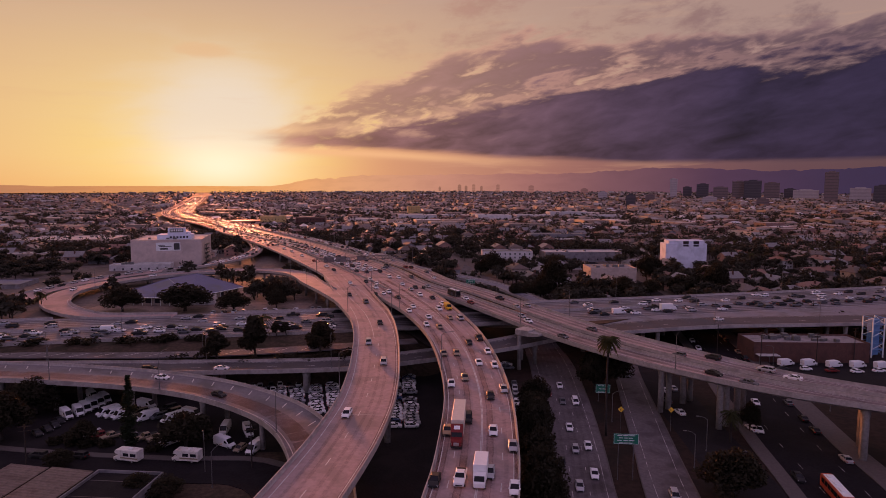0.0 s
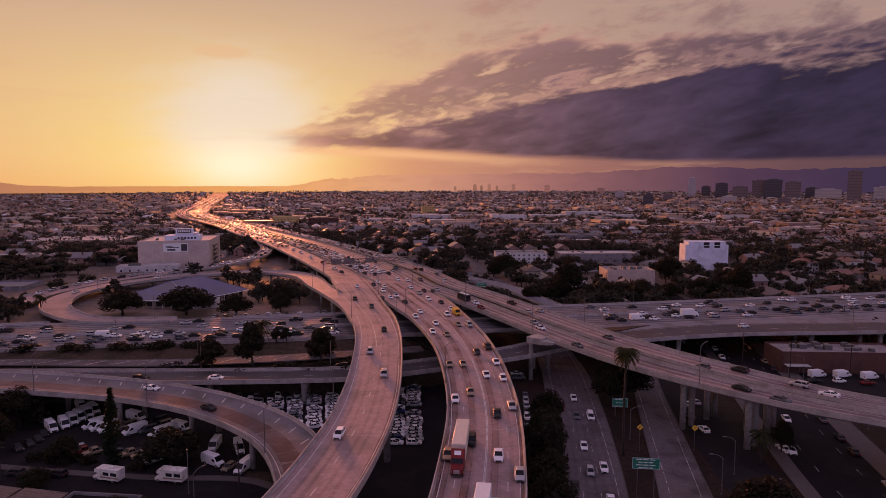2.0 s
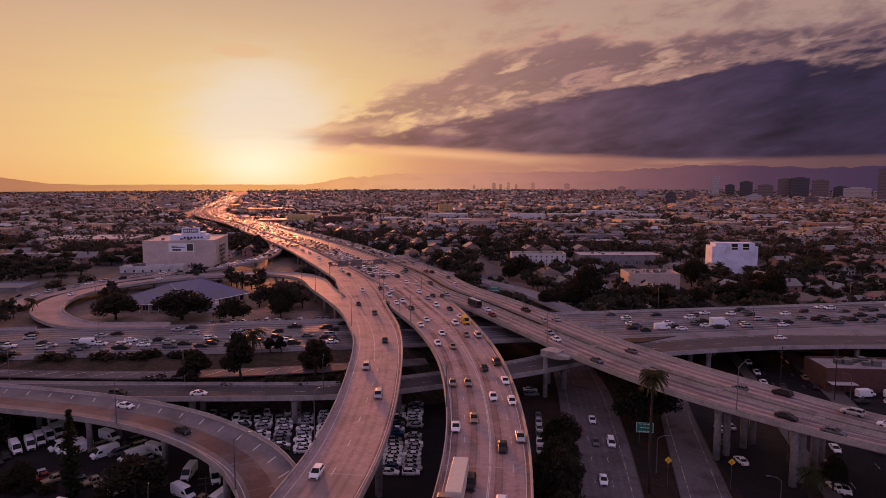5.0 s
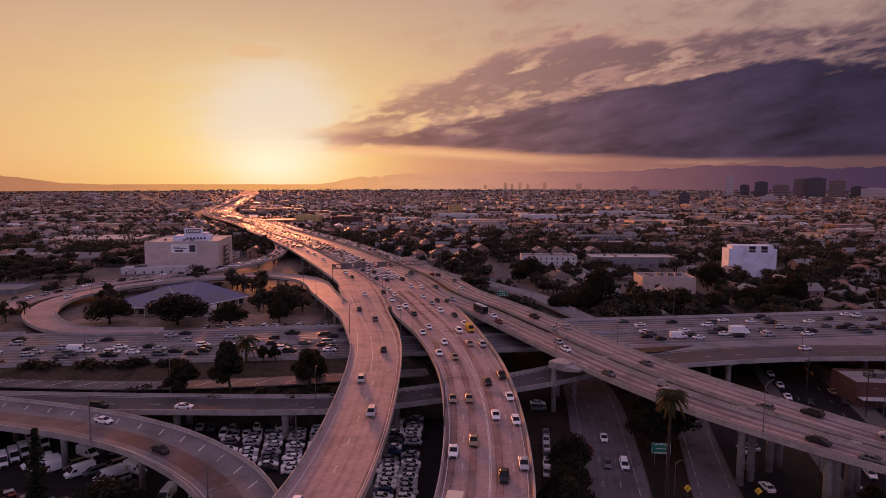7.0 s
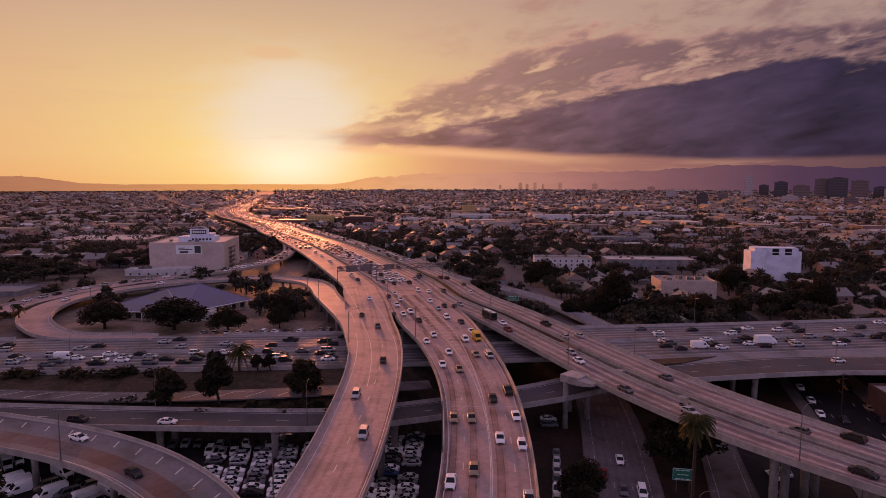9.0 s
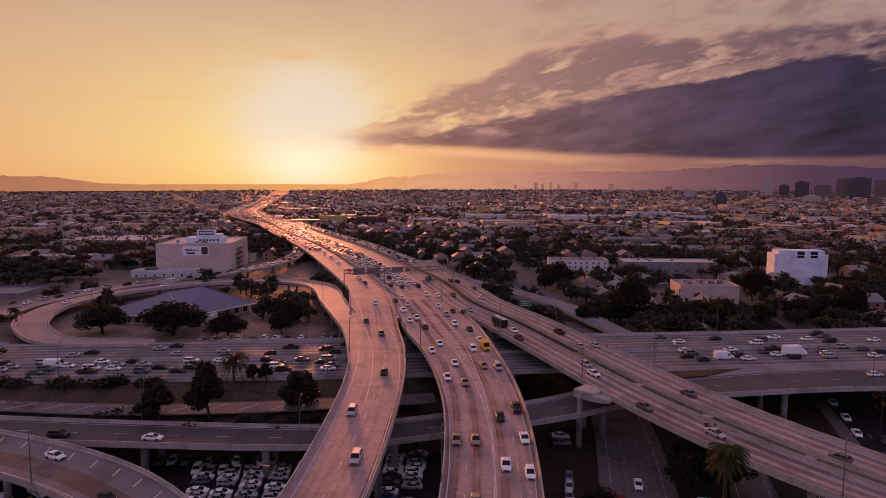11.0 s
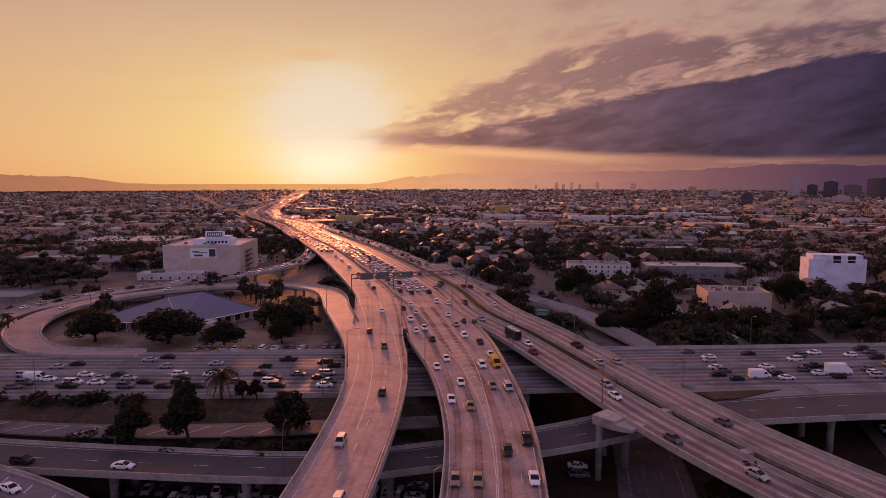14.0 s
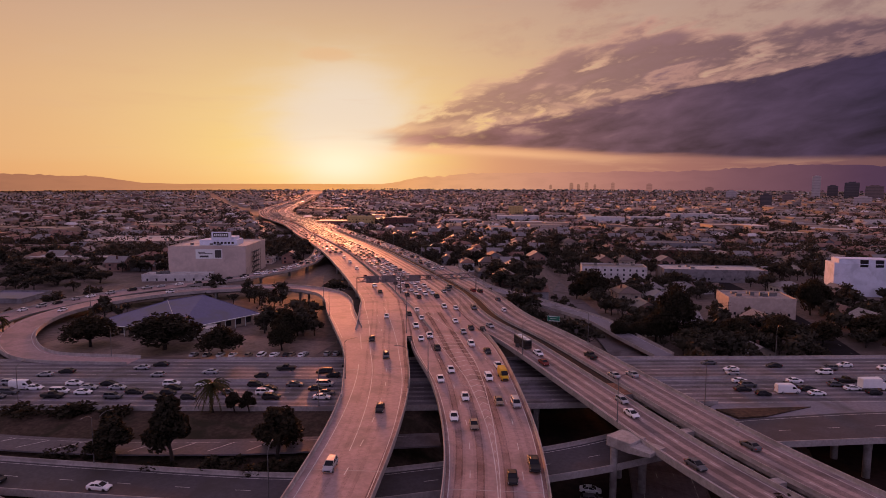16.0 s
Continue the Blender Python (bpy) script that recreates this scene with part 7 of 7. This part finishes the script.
for i, y in enumerate(np.arange(162, 226, 4.6)):
    if pk.random() > 0.15:
        car(pk.choice(KINDS), pk.choice(["white", "white", "silver", "grey"]), pose(5.6 - 0.1 * max(0, y - 198), y, 2.02, 0, 0, (-88 if y < 200 else 5) + pk.uniform(-4, 4)), "parked beside the street", "row beside the street")
for x, y in ((-123.0, 157.6), (-121.3, 160.2), (-121.0, 163.0), (-120.8, 165.8), (-120.6, 168.6), (-120.4, 171.4), (-126.0, 173.5)):
    van("white", pose(x, y, 2.07, 0, 0, -40 + pk.uniform(-3, 3)), "parked in a yard row", "yard vans")
for x, y, a in ((-112.9, 160.6, -122), (-110.2, 159.8, -122), (-107.3, 159.0, -122), (-99.7, 158.2, -122), (-104.6, 167.4, -20), (-91.8, 157.2, -124), (-87.6, 161.4, -20), (-66.6, 150.2, -58), (-69.4, 142.3, -25), (-60.9, 139.9, -100), (-84.2, 142.4, -118), (-73.4, 151.0, -80)):
    van("white", pose(x, y, 2.07, 0, 0, a), "parked in a yard", "yard vans")
for x, y, c in ((-96.6, 159.6, "grey"), (-94.4, 163.5, "tan"), (-88.9, 157.0, "silver"), (-103.9, 162.0, "tan"), (-97.4, 166.4, "black")):
    car("minivan", c, pose(x, y, 2.07, 0, 0, -124), "parked in a yard", "yard cars")
for x, y, c in ((-110.2, 145.4, "tan"), (-107.3, 145.3, "silver"), (-104.4, 145, "red"), (-101.4, 144.7, "tan"), (-95, 144.7, "grey"), (-92, 145, "tan"), (-88.6, 144.6, "tan")):
    car("minivan" if c == "silver" else "pickup", c, pose(x, y, 2.07, 0, 0, -128 + pk.uniform(-3, 3)), "parked in a yard row", "yard cars")
car("hatchback", "tan", pose(-64.8, 140.4, 2.07, 0, 0, -100), "parked in a yard row", "yard cars")
for x, y in ((-122.5, 145.2), (-121.9, 148.2), (-122.0, 151.2), (-122.9, 154.3)):
    car("sedan", pk.choice(["black", "grey", "black"]), pose(x, y, 2.07, 0, 0, -35), "parked in a yard row", "yard cars")
place("camper", build_camper, pose(-89.2, 132, 2.17, 0, 0, 172), "white camper van with a tan stripe parked on a street", "camper van")
copy_thing(CARS["camper"], pose(-75, 133, 2.17, 0, 0, 176))
for x, y, a in ((-112, 132, 175), (-102, 132.5, 175)):
    car("suv", "black", pose(x, y, 2.17, 0, 0, a), "parked on a side street", "street cars")
for x, y in ((-104, 279), (-99, 281), (-95, 283), (-88, 286), (-85, 287)):
    car(pk.choice(KINDS), pk.choice(COLOURS), pose(x, y - 3, ground_z(x, y - 3), 0, 0, 100), "parked beside the hall", "hall cars")
for i in range(9):
    x, y = -130 + 4.4 * i + pk.uniform(-0.5, 0.5), 267.5 + 1.15 * i
    car(pk.choice(KINDS), pk.choice(COLOURS), pose(x, y, ground_z(x, y) + 0.06, 0, 0, 100), "parked beside the hall", "hall cars")
for i in range(14):
    car(pk.choice(KINDS), pk.choice(COLOURS), pose(-168 + i * 3.0, 398 + i * 1.2, ground_z(-168 + i * 3.0, 398 + i * 1.2), 0, 0, 105), "parked behind the loop ramp", "parked rows", joined=True)
for i in range(16):
    x, y = 103 + i * 4.2, 224 + 6 * (i % 2) + pk.uniform(-1, 1)
    (van("white", pose(x, y, 2.2, 0, 0, 20), "parked beside the store", "store vans") if i % 2 == 1 and i < 12 else car(pk.choice(KINDS), pk.choice(COLOURS), pose(x, y, 2.2, 0, 0, 10), "parked beside the store", "store cars"))
for x, y, c in ((54, 196, "white"), (57, 198, "silver"), (53, 176, "white"), (69, 165, "white"), (52, 186, "grey")):
    car("sedan", c, pose(x, y, 2.12, 0, 0, 100), "parked under the viaduct", "street cars")

FAR_CARS.done("queued_cars", "rows of queued and parked cars beyond the near ones", "cars")

# ================= lamps, signs =================
deck_lamps = [(FLYOVER, -32, 136, 1), (FLYOVER, -60, 234, 1), (FLYOVER, -41, 231, -1), (FLYOVER, -57, 284, -1), (VIADUCT, -42, 245, 1), (VIADUCT, -57, 311, 1), (VIADUCT, -13, 160, 1), (EAST, 6.4, 225.6, -1), (EAST, -20.8, 271, -1), (EAST, 0.4, 294, 1), (EAST, 26, 238, 1), (EAST, -45, 322, -1), (EAST, 46, 167, -1), (LOOP, -92, 307, 1), (LOOP, -117, 345, 1), (LOOP, -170, 362, 1), (LOOP, -207, 315, 1), (RAMP, -92, 155, -1), (RAMP, -52, 128, -1), (RAMP, -130, 160, -1), (UNDER, -95, 190, 1), (UNDER, -52, 183, -1), (UNDER, -150, 184, 1), (FREEWAY_LINE, -58, 216, -1), (FREEWAY_LINE, -140, 210, -1), (FREEWAY_LINE, 90, 282, -1), (FREEWAY_LINE, 60, 320, 1), (FREEWAY_LINE, 150, 352, 1), (FREEWAY_LINE, -150, 252, 1), (UNDER, 85, 251, -1), (UNDER, 130, 260, -1)]
for line, x, y, side in deck_lamps:
    s, _ = line.near(x, y)
    p, a = line.at(s, side * (line.width(s) / 2 - 0.1), 0.85)
    lamp(p.x, p.y, p.z, math.degrees(a) - 90 * side, 10.5, 2.6, where="on a concrete parapet")
for i in range(14):
    s = s_at(VIADUCT, -85, 370) + 45 * i
    p, a = VIADUCT.at(s, VIADUCT.width(s) / 2 - 0.1, 0.85)
    lamp(p.x, p.y, p.z, math.degrees(a) - 90, 10.5, 2.6, where="on a concrete parapet")
    p, a = EAST.at(s_at(EAST, p.x + 40, p.y + 25), EAST.width(300) / 2 - 0.1, 0.85)
    lamp(p.x, p.y, p.z, math.degrees(a) - 90, 10.5, 2.6, where="on a concrete parapet")
for x, y, a in ((46, 140, 180), (51, 129, 10), (52, 150, 180), (-101, 196.5, 60), (64, 178, 180), (98, 182, 180), (32, 168, 0), (-44, 100, 0), (-68, 128, 120), (100, 225, 180), (-63, 121, 60)):
    lamp(x, y, ground_z(x, y), a, 9.0, 2.2, where="beside a street")
build_gantry(pose(-106, 353, 17.6, 0, 0, 31))
build_green_sign(pose(28.4, 132.4, 2.05, 0, 0, 0), 5.6, 2.4, 4, 8.4, "green highway sign with white lettering bars on posts")
build_green_sign(pose(32.3, 185, 2.05, 0, 0, 0), 4.4, 2.7, 3, 2.7, "small green highway sign with white lettering bars")
build_green_sign(pose(-14.0, 327, 15.2, 0, 0, 0), 4.8, 2.2, 3, 1.2, "green exit sign with white lettering bars")
build_diamond(pose(33, 161, 2.05), 1.15, 5.4)
build_diamond(pose(46.6, 162.4, 2.05), 1.15, 5.2)
for x, y in ((-8.7, 299), (-24, 276)):
    s, off = EAST.near(x, y)
    p, a = EAST.at(s, -EAST.width(s) / 2 + 0.1 if off < 0 else EAST.width(s) / 2 - 0.1, 0.85)
    root = thing("small_sign", "small dark sign board on a post seen from behind", "road sign", at=pose(p.x, p.y, p.z))
    g = Geo()
    g.box(-0.6, -0.03, 1.2, 0.6, 0.03, 2.5, chamfer=0.02)
    part("panel", g, STEEL_DARK, root)
    g = Geo()
    g.tube([(0, 0.06, 0), (0, 0.06, 2.4)], [0.06, 0.06], 6)
    part("post", g, STEEL, root)

for x, y, h in ((84, 236, 14), (96, 226, 14), (118, 231, 13), (134, 236, 14), (150, 300, 13), (60, 398, 12), (112, 470, 13), (-58, 131, 11), (-112, 128, 10)):
    root = thing("utility_pole", "dark wooden utility pole with cross arms", "utility pole", "utility poles", at=pose(x, y, ground_z(x, y), 0, 0, 20))
    g = Geo()
    g.tube([(0, 0, -0.3), (0, 0, h)], [0.18, 0.12], 7)
    part("pole", g, BARK, root)
    for z in (h - 0.6, h - 1.7):
        g = Geo()
        g.box(-1.3, -0.06, z, 1.3, 0.06, z + 0.14)
        part("cross_arm", g, BARK, root)


# ================= far city, towers, hills =================
# palettes leaned to warm tans and browns, painting in some of the haze's warmth
FAR_WALL = island_material("far_walls", [(0.0, (0.44, 0.35, 0.29)), (0.2, (0.36, 0.25, 0.18)), (0.4, (0.24, 0.19, 0.16)), (0.6, (0.60, 0.53, 0.48)), (0.72, (0.22, 0.12, 0.10)), (0.88, (0.38, 0.28, 0.22))])
FAR_ROOF = island_material("far_roofs", [(0.0, (0.17, 0.125, 0.11)), (0.22, (0.25, 0.20, 0.175)), (0.45, (0.28, 0.145, 0.095)), (0.62, (0.34, 0.29, 0.26)), (0.8, (0.10, 0.082, 0.08)), (0.9, (0.55, 0.53, 0.53))])
fr = random.Random(77)


def far_spot(lo, hi):
    ang, q = math.radians(fr.uniform(-54, 36)), lo * (hi / lo) ** fr.random()
    return q * math.sin(ang), q * math.cos(ang), q


def far_houses(n, lo, hi):
    wall, roof = Geo(), Geo()
    done = 0
    while done < n:
        x, y, q = far_spot(lo, hi)
        s, off = VIADUCT.near(x, y)
        if abs(off) < 47 or not free_far(x, y):
            continue
        z, t = ground_z(x, y), math.radians(17 + fr.choice((0, 90)))
        big = fr.random() < 0.14
        w, d, h = (fr.uniform(22, 55), fr.uniform(16, 34), fr.uniform(5, 11)) if big else (fr.uniform(8, 13), fr.uniform(11, 18), fr.choice((3.5, 4, 6.2)))
        c, s_ = math.cos(t), math.sin(t)
        R = lambda a, b, k: (x + a * c - b * s_, y + a * s_ + b * c, z + k)
        base = [(-w / 2, -d / 2), (w / 2, -d / 2), (w / 2, d / 2), (-w / 2, d / 2)]
        wall.grid([[R(a, b, -2) for a, b in base], [R(a, b, h) for a, b in base]], True)
        if big:
            roof.face([R(a, b, h - 0.3) for a, b in base])
        else:
            o, rise = 1.05, w * 0.27
            roof.grid([[R(a * o, b * o, h) for a, b in base], [R(a * 0.06, b * 0.5, h + rise) for a, b in base]], True, True)
        done += 1
    tagged(new("far_house_walls", wall.mesh("far_house_walls", FAR_WALL)), "pale walls of countless distant houses", "houses", kind="stuff")
    tagged(new("far_house_roofs", roof.mesh("far_house_roofs", FAR_ROOF)), "dark roofs of countless distant houses", "roofs", kind="stuff")


def free_far(x, y):
    s, off = QUEUE.near(x, y)
    s2, off2 = FREEWAY_LINE.near(x, y)
    return abs(off) > 16 and abs(off2) > 34


def far_trees(n, lo, hi, cards, name):
    g = Geo()
    done = 0
    while done < n:
        x, y, q = far_spot(lo, hi)
        s, off = VIADUCT.near(x, y)
        if abs(off) < 41 or not free_far(x, y):
            continue
        z, h = ground_z(x, y), fr.uniform(5, 13)
        w = h * fr.uniform(0.32, 0.5)
        size = 0.9 + q / 1800
        for _ in range(3):
            leaf_cards(g, (x + fr.uniform(-1, 1) * w * 0.5, y + fr.uniform(-1, 1) * w * 0.5, z + h * fr.uniform(0.4, 0.75)), w * 0.75, cards // 3, size, fr, 0.9)
        done += 1
    tagged(new(name, g.mesh(name, LEAF_CITY)), "dark distant tree crowns across the city", "trees", kind="stuff")


far_houses(1500, 850, 1600)
far_houses(4200, 1500, 4700)
far_trees(7000, 600, 1500, 27, "far_trees")
far_trees(11000, 1350, 4700, 9, "farther_trees")


def far_cars():
    """Queues on the distant freeway, too many and too small to tell apart."""
    body, glass = Geo(), Geo()
    q = random.Random(5)
    lanes = [(FLYOVER, o, 430, 16) for o in (-4.5, 0, 4.2)] + [(VIADUCT, o, 430, 10.5) for o in (-7, -3.4, 0.4, 4.2, 7.6)] + [(EAST, o, 0, 15) for o in (-10.5, -7, -3.4, 3.4, 7, 10.5)]
    for line, off, start, gap in lanes:
        s, end = start, line.length() - 10
        if line is EAST:
            end = line.near(-275, 730)[0]
        elif line is VIADUCT:
            s = line.near(-5, 90)[0] + 425
        else:
            s = line.near(-200, 510)[0]
        while s < end:
            m = pose_on(line, s, off + q.uniform(-0.4, 0.4))
            L, W, H = q.uniform(4.2, 5.2), 1.85, q.choice((1.45, 1.5, 1.75))
            P = lambda x, y, z: m @ Vector((x, y, z))
            body.grid([[P(x, -W / 2, 0.3), P(x, -W / 2, h), P(x, W / 2, h), P(x, W / 2, 0.3)] for x, h in ((-L / 2, 0.85), (-L * 0.3, 0.98), (L * 0.2, 0.95), (L / 2, 0.7))], True, True)
            body.face([P(x, y, H) for x, y in ((-L * 0.3, -0.65), (L * 0.05, -0.65), (L * 0.05, 0.65), (-L * 0.3, 0.65))])
            glass.grid([[P(-L * 0.42, -0.8, 0.9), P(L * 0.25, -0.8, 0.9), P(L * 0.25, 0.8, 0.9), P(-L * 0.42, 0.8, 0.9)], [P(-L * 0.3, -0.66, H - 0.02), P(L * 0.05, -0.66, H - 0.02), P(L * 0.05, 0.66, H - 0.02), P(-L * 0.3, 0.66, H - 0.02)]], True)
            s += gap * q.uniform(0.7, 1.5) * (1 + s / 6000)
    tones = island_material("far_car_paint", [(0.0, (0.75, 0.75, 0.75)), (0.35, (0.4, 0.4, 0.42)), (0.55, (0.12, 0.12, 0.13)), (0.75, (0.03, 0.03, 0.03)), (0.93, (0.3, 0.03, 0.02))], 0.3)
    tagged(new("far_traffic", body.mesh("far_traffic", tones)), "dense queues of distant cars on the freeway", "cars", kind="stuff")
    tagged(new("far_traffic_glass", glass.mesh("far_traffic_glass", CAR_GLASS)), "dark glass of the distant queues", "cars", kind="stuff")


far_cars()


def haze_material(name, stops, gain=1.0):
    """Distant hills with haze light painted as emission, paler towards the sun's bearing."""
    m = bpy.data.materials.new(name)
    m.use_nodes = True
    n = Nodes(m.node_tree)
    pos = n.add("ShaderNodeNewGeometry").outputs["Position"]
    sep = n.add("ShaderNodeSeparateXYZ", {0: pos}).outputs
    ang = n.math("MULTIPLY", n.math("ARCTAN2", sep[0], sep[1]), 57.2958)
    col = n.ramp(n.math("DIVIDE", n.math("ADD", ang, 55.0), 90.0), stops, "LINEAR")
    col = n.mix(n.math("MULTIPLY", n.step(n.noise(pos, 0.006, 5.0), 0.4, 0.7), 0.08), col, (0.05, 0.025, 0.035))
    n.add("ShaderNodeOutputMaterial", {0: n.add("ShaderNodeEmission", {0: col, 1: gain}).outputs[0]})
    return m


# painted haze light by bearing, brightest below the sun, deep mauve away from it
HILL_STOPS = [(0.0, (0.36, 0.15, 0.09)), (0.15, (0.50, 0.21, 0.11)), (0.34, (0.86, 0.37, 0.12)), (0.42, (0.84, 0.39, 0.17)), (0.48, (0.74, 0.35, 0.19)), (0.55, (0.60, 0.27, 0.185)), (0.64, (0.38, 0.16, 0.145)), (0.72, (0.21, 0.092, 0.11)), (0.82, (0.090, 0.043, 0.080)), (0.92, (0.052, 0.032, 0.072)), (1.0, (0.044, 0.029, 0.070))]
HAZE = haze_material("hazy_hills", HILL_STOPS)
# the skyline stands kilometres off; its walls and windows emit the same painted haze light
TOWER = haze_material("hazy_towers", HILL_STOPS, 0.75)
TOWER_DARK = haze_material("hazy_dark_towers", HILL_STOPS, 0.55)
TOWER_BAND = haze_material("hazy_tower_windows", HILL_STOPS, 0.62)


def far_tower(ang, q, w, h, mat, label="distant office tower above the city", band=None, storey=26.0):
    """A block at a bearing (degrees) and distance, its long side towards the interchange."""
    a = math.radians(ang)
    x, y, d = q * math.sin(a), q * math.cos(a), w * 0.7
    root = thing("office_tower", label, "tower", "distant towers", at=pose(x, y, ground_z(x, y), 0, 0, -ang))
    g = Geo()
    g.box(-w / 2, -d / 2, -5, w / 2, d / 2, h)
    part("wall", g, mat, root)
    n = max(3, int(h / storey))
    for i in range(n):
        g = Geo()
        z = h * (i + 0.35) / n
        g.box(-w / 2 + 1, -d / 2 - 0.4, z, w / 2 - 1, -d / 2 - 0.1, z + h / n * 0.4)
        part("window_band", g, band or TOWER_BAND, root)
    g = Geo()
    g.box(-w * 0.25, -d * 0.25, h, w * 0.25, d * 0.25, h + 4)
    part("plant_room", g, mat, root)


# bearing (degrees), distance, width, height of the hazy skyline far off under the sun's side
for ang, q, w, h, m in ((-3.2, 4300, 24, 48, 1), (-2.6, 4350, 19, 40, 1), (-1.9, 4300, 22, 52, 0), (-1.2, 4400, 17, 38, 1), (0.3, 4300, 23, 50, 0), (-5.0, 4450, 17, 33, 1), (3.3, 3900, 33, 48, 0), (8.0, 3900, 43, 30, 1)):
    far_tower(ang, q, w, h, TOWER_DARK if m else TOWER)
# the nearer office district: pale slab, brown and dark glass blocks, a tall dark tower
PALE_SLAB = material("pale_tower_concrete", (0.42, 0.37, 0.38), 0.8, spread=0.08, size=6.0)
BROWN_SLAB = material("brown_tower_stone", (0.17, 0.125, 0.125), 0.7, spread=0.1, size=6.0)
DARK_SLAB = material("dark_tower_glass", (0.05, 0.042, 0.052), 0.4, spread=0.1, size=6.0)
SLAB_BAND = {PALE_SLAB: material("pale_tower_windows", (0.34, 0.30, 0.31), 0.5, spread=0.1, size=6.0), BROWN_SLAB: material("brown_tower_windows", (0.115, 0.085, 0.09), 0.5, spread=0.1, size=6.0), DARK_SLAB: material("dark_tower_windows", (0.075, 0.062, 0.072), 0.4, spread=0.1, size=6.0)}
for ang, q, w, h, mat in ((15.5, 3250, 40, 92, PALE_SLAB), (16.6, 3400, 50, 50, DARK_SLAB), (17.8, 3300, 66, 66, DARK_SLAB), (19.2, 3250, 78, 52, BROWN_SLAB), (20.6, 3250, 74, 80, BROWN_SLAB), (21.6, 3220, 88, 84, DARK_SLAB), (23.0, 3220, 76, 74, BROWN_SLAB), (24.3, 3300, 60, 46, DARK_SLAB),
                          (25.4, 3200, 120, 42, PALE_SLAB), (27.1, 2900, 58, 118, BROWN_SLAB), (29.0, 3100, 90, 54, PALE_SLAB), (30.4, 2900, 70, 66, DARK_SLAB), (12.0, 2100, 36, 36, DARK_SLAB), (9.6, 3000, 50, 30, PALE_SLAB), (13.6, 2700, 44, 26, BROWN_SLAB), (18.4, 2500, 60, 24, PALE_SLAB), (22.4, 2300, 46, 24, BROWN_SLAB)):
    far_tower(ang, q, w * 0.82, h, mat, "office block of the distant business district", SLAB_BAND[mat], 11.0)


def ridge(name, label, bearings, dist, mat, seed):
    """A line of distant hills: (bearing, height over the eye in degrees)."""
    b = np.array(bearings)
    g = Geo()
    rings = []
    for t in np.linspace(b[0, 0], b[-1, 0], 260):
        e = float(np.interp(t, b[:, 0], b[:, 1]))
        e += min(1.0, max(e, 0.0) * 1.3 + 0.12) * (0.16 * noise.noise(Vector((t * 0.45, seed, 0))) + 0.10 * noise.noise(Vector((t * 1.7, seed, 4))) + 0.06 * noise.noise(Vector((t * 5.5, seed, 8))))
        a = math.radians(t)
        u = Vector((math.sin(a), math.cos(a), 0))
        z = 68 + dist * math.tan(math.radians(max(e, -0.4)))
        rings.append([u * (dist - 420) + Vector((0, 0, 30)), u * (dist - 170) + Vector((0, 0, 30 + (z - 30) * 0.62)), u * dist + Vector((0, 0, z)), u * (dist + 60) + Vector((0, 0, 0))])
    g.grid(rings, False)
    tagged(new(name, g.mesh(name, mat, True)), label, "hills", kind="structure")


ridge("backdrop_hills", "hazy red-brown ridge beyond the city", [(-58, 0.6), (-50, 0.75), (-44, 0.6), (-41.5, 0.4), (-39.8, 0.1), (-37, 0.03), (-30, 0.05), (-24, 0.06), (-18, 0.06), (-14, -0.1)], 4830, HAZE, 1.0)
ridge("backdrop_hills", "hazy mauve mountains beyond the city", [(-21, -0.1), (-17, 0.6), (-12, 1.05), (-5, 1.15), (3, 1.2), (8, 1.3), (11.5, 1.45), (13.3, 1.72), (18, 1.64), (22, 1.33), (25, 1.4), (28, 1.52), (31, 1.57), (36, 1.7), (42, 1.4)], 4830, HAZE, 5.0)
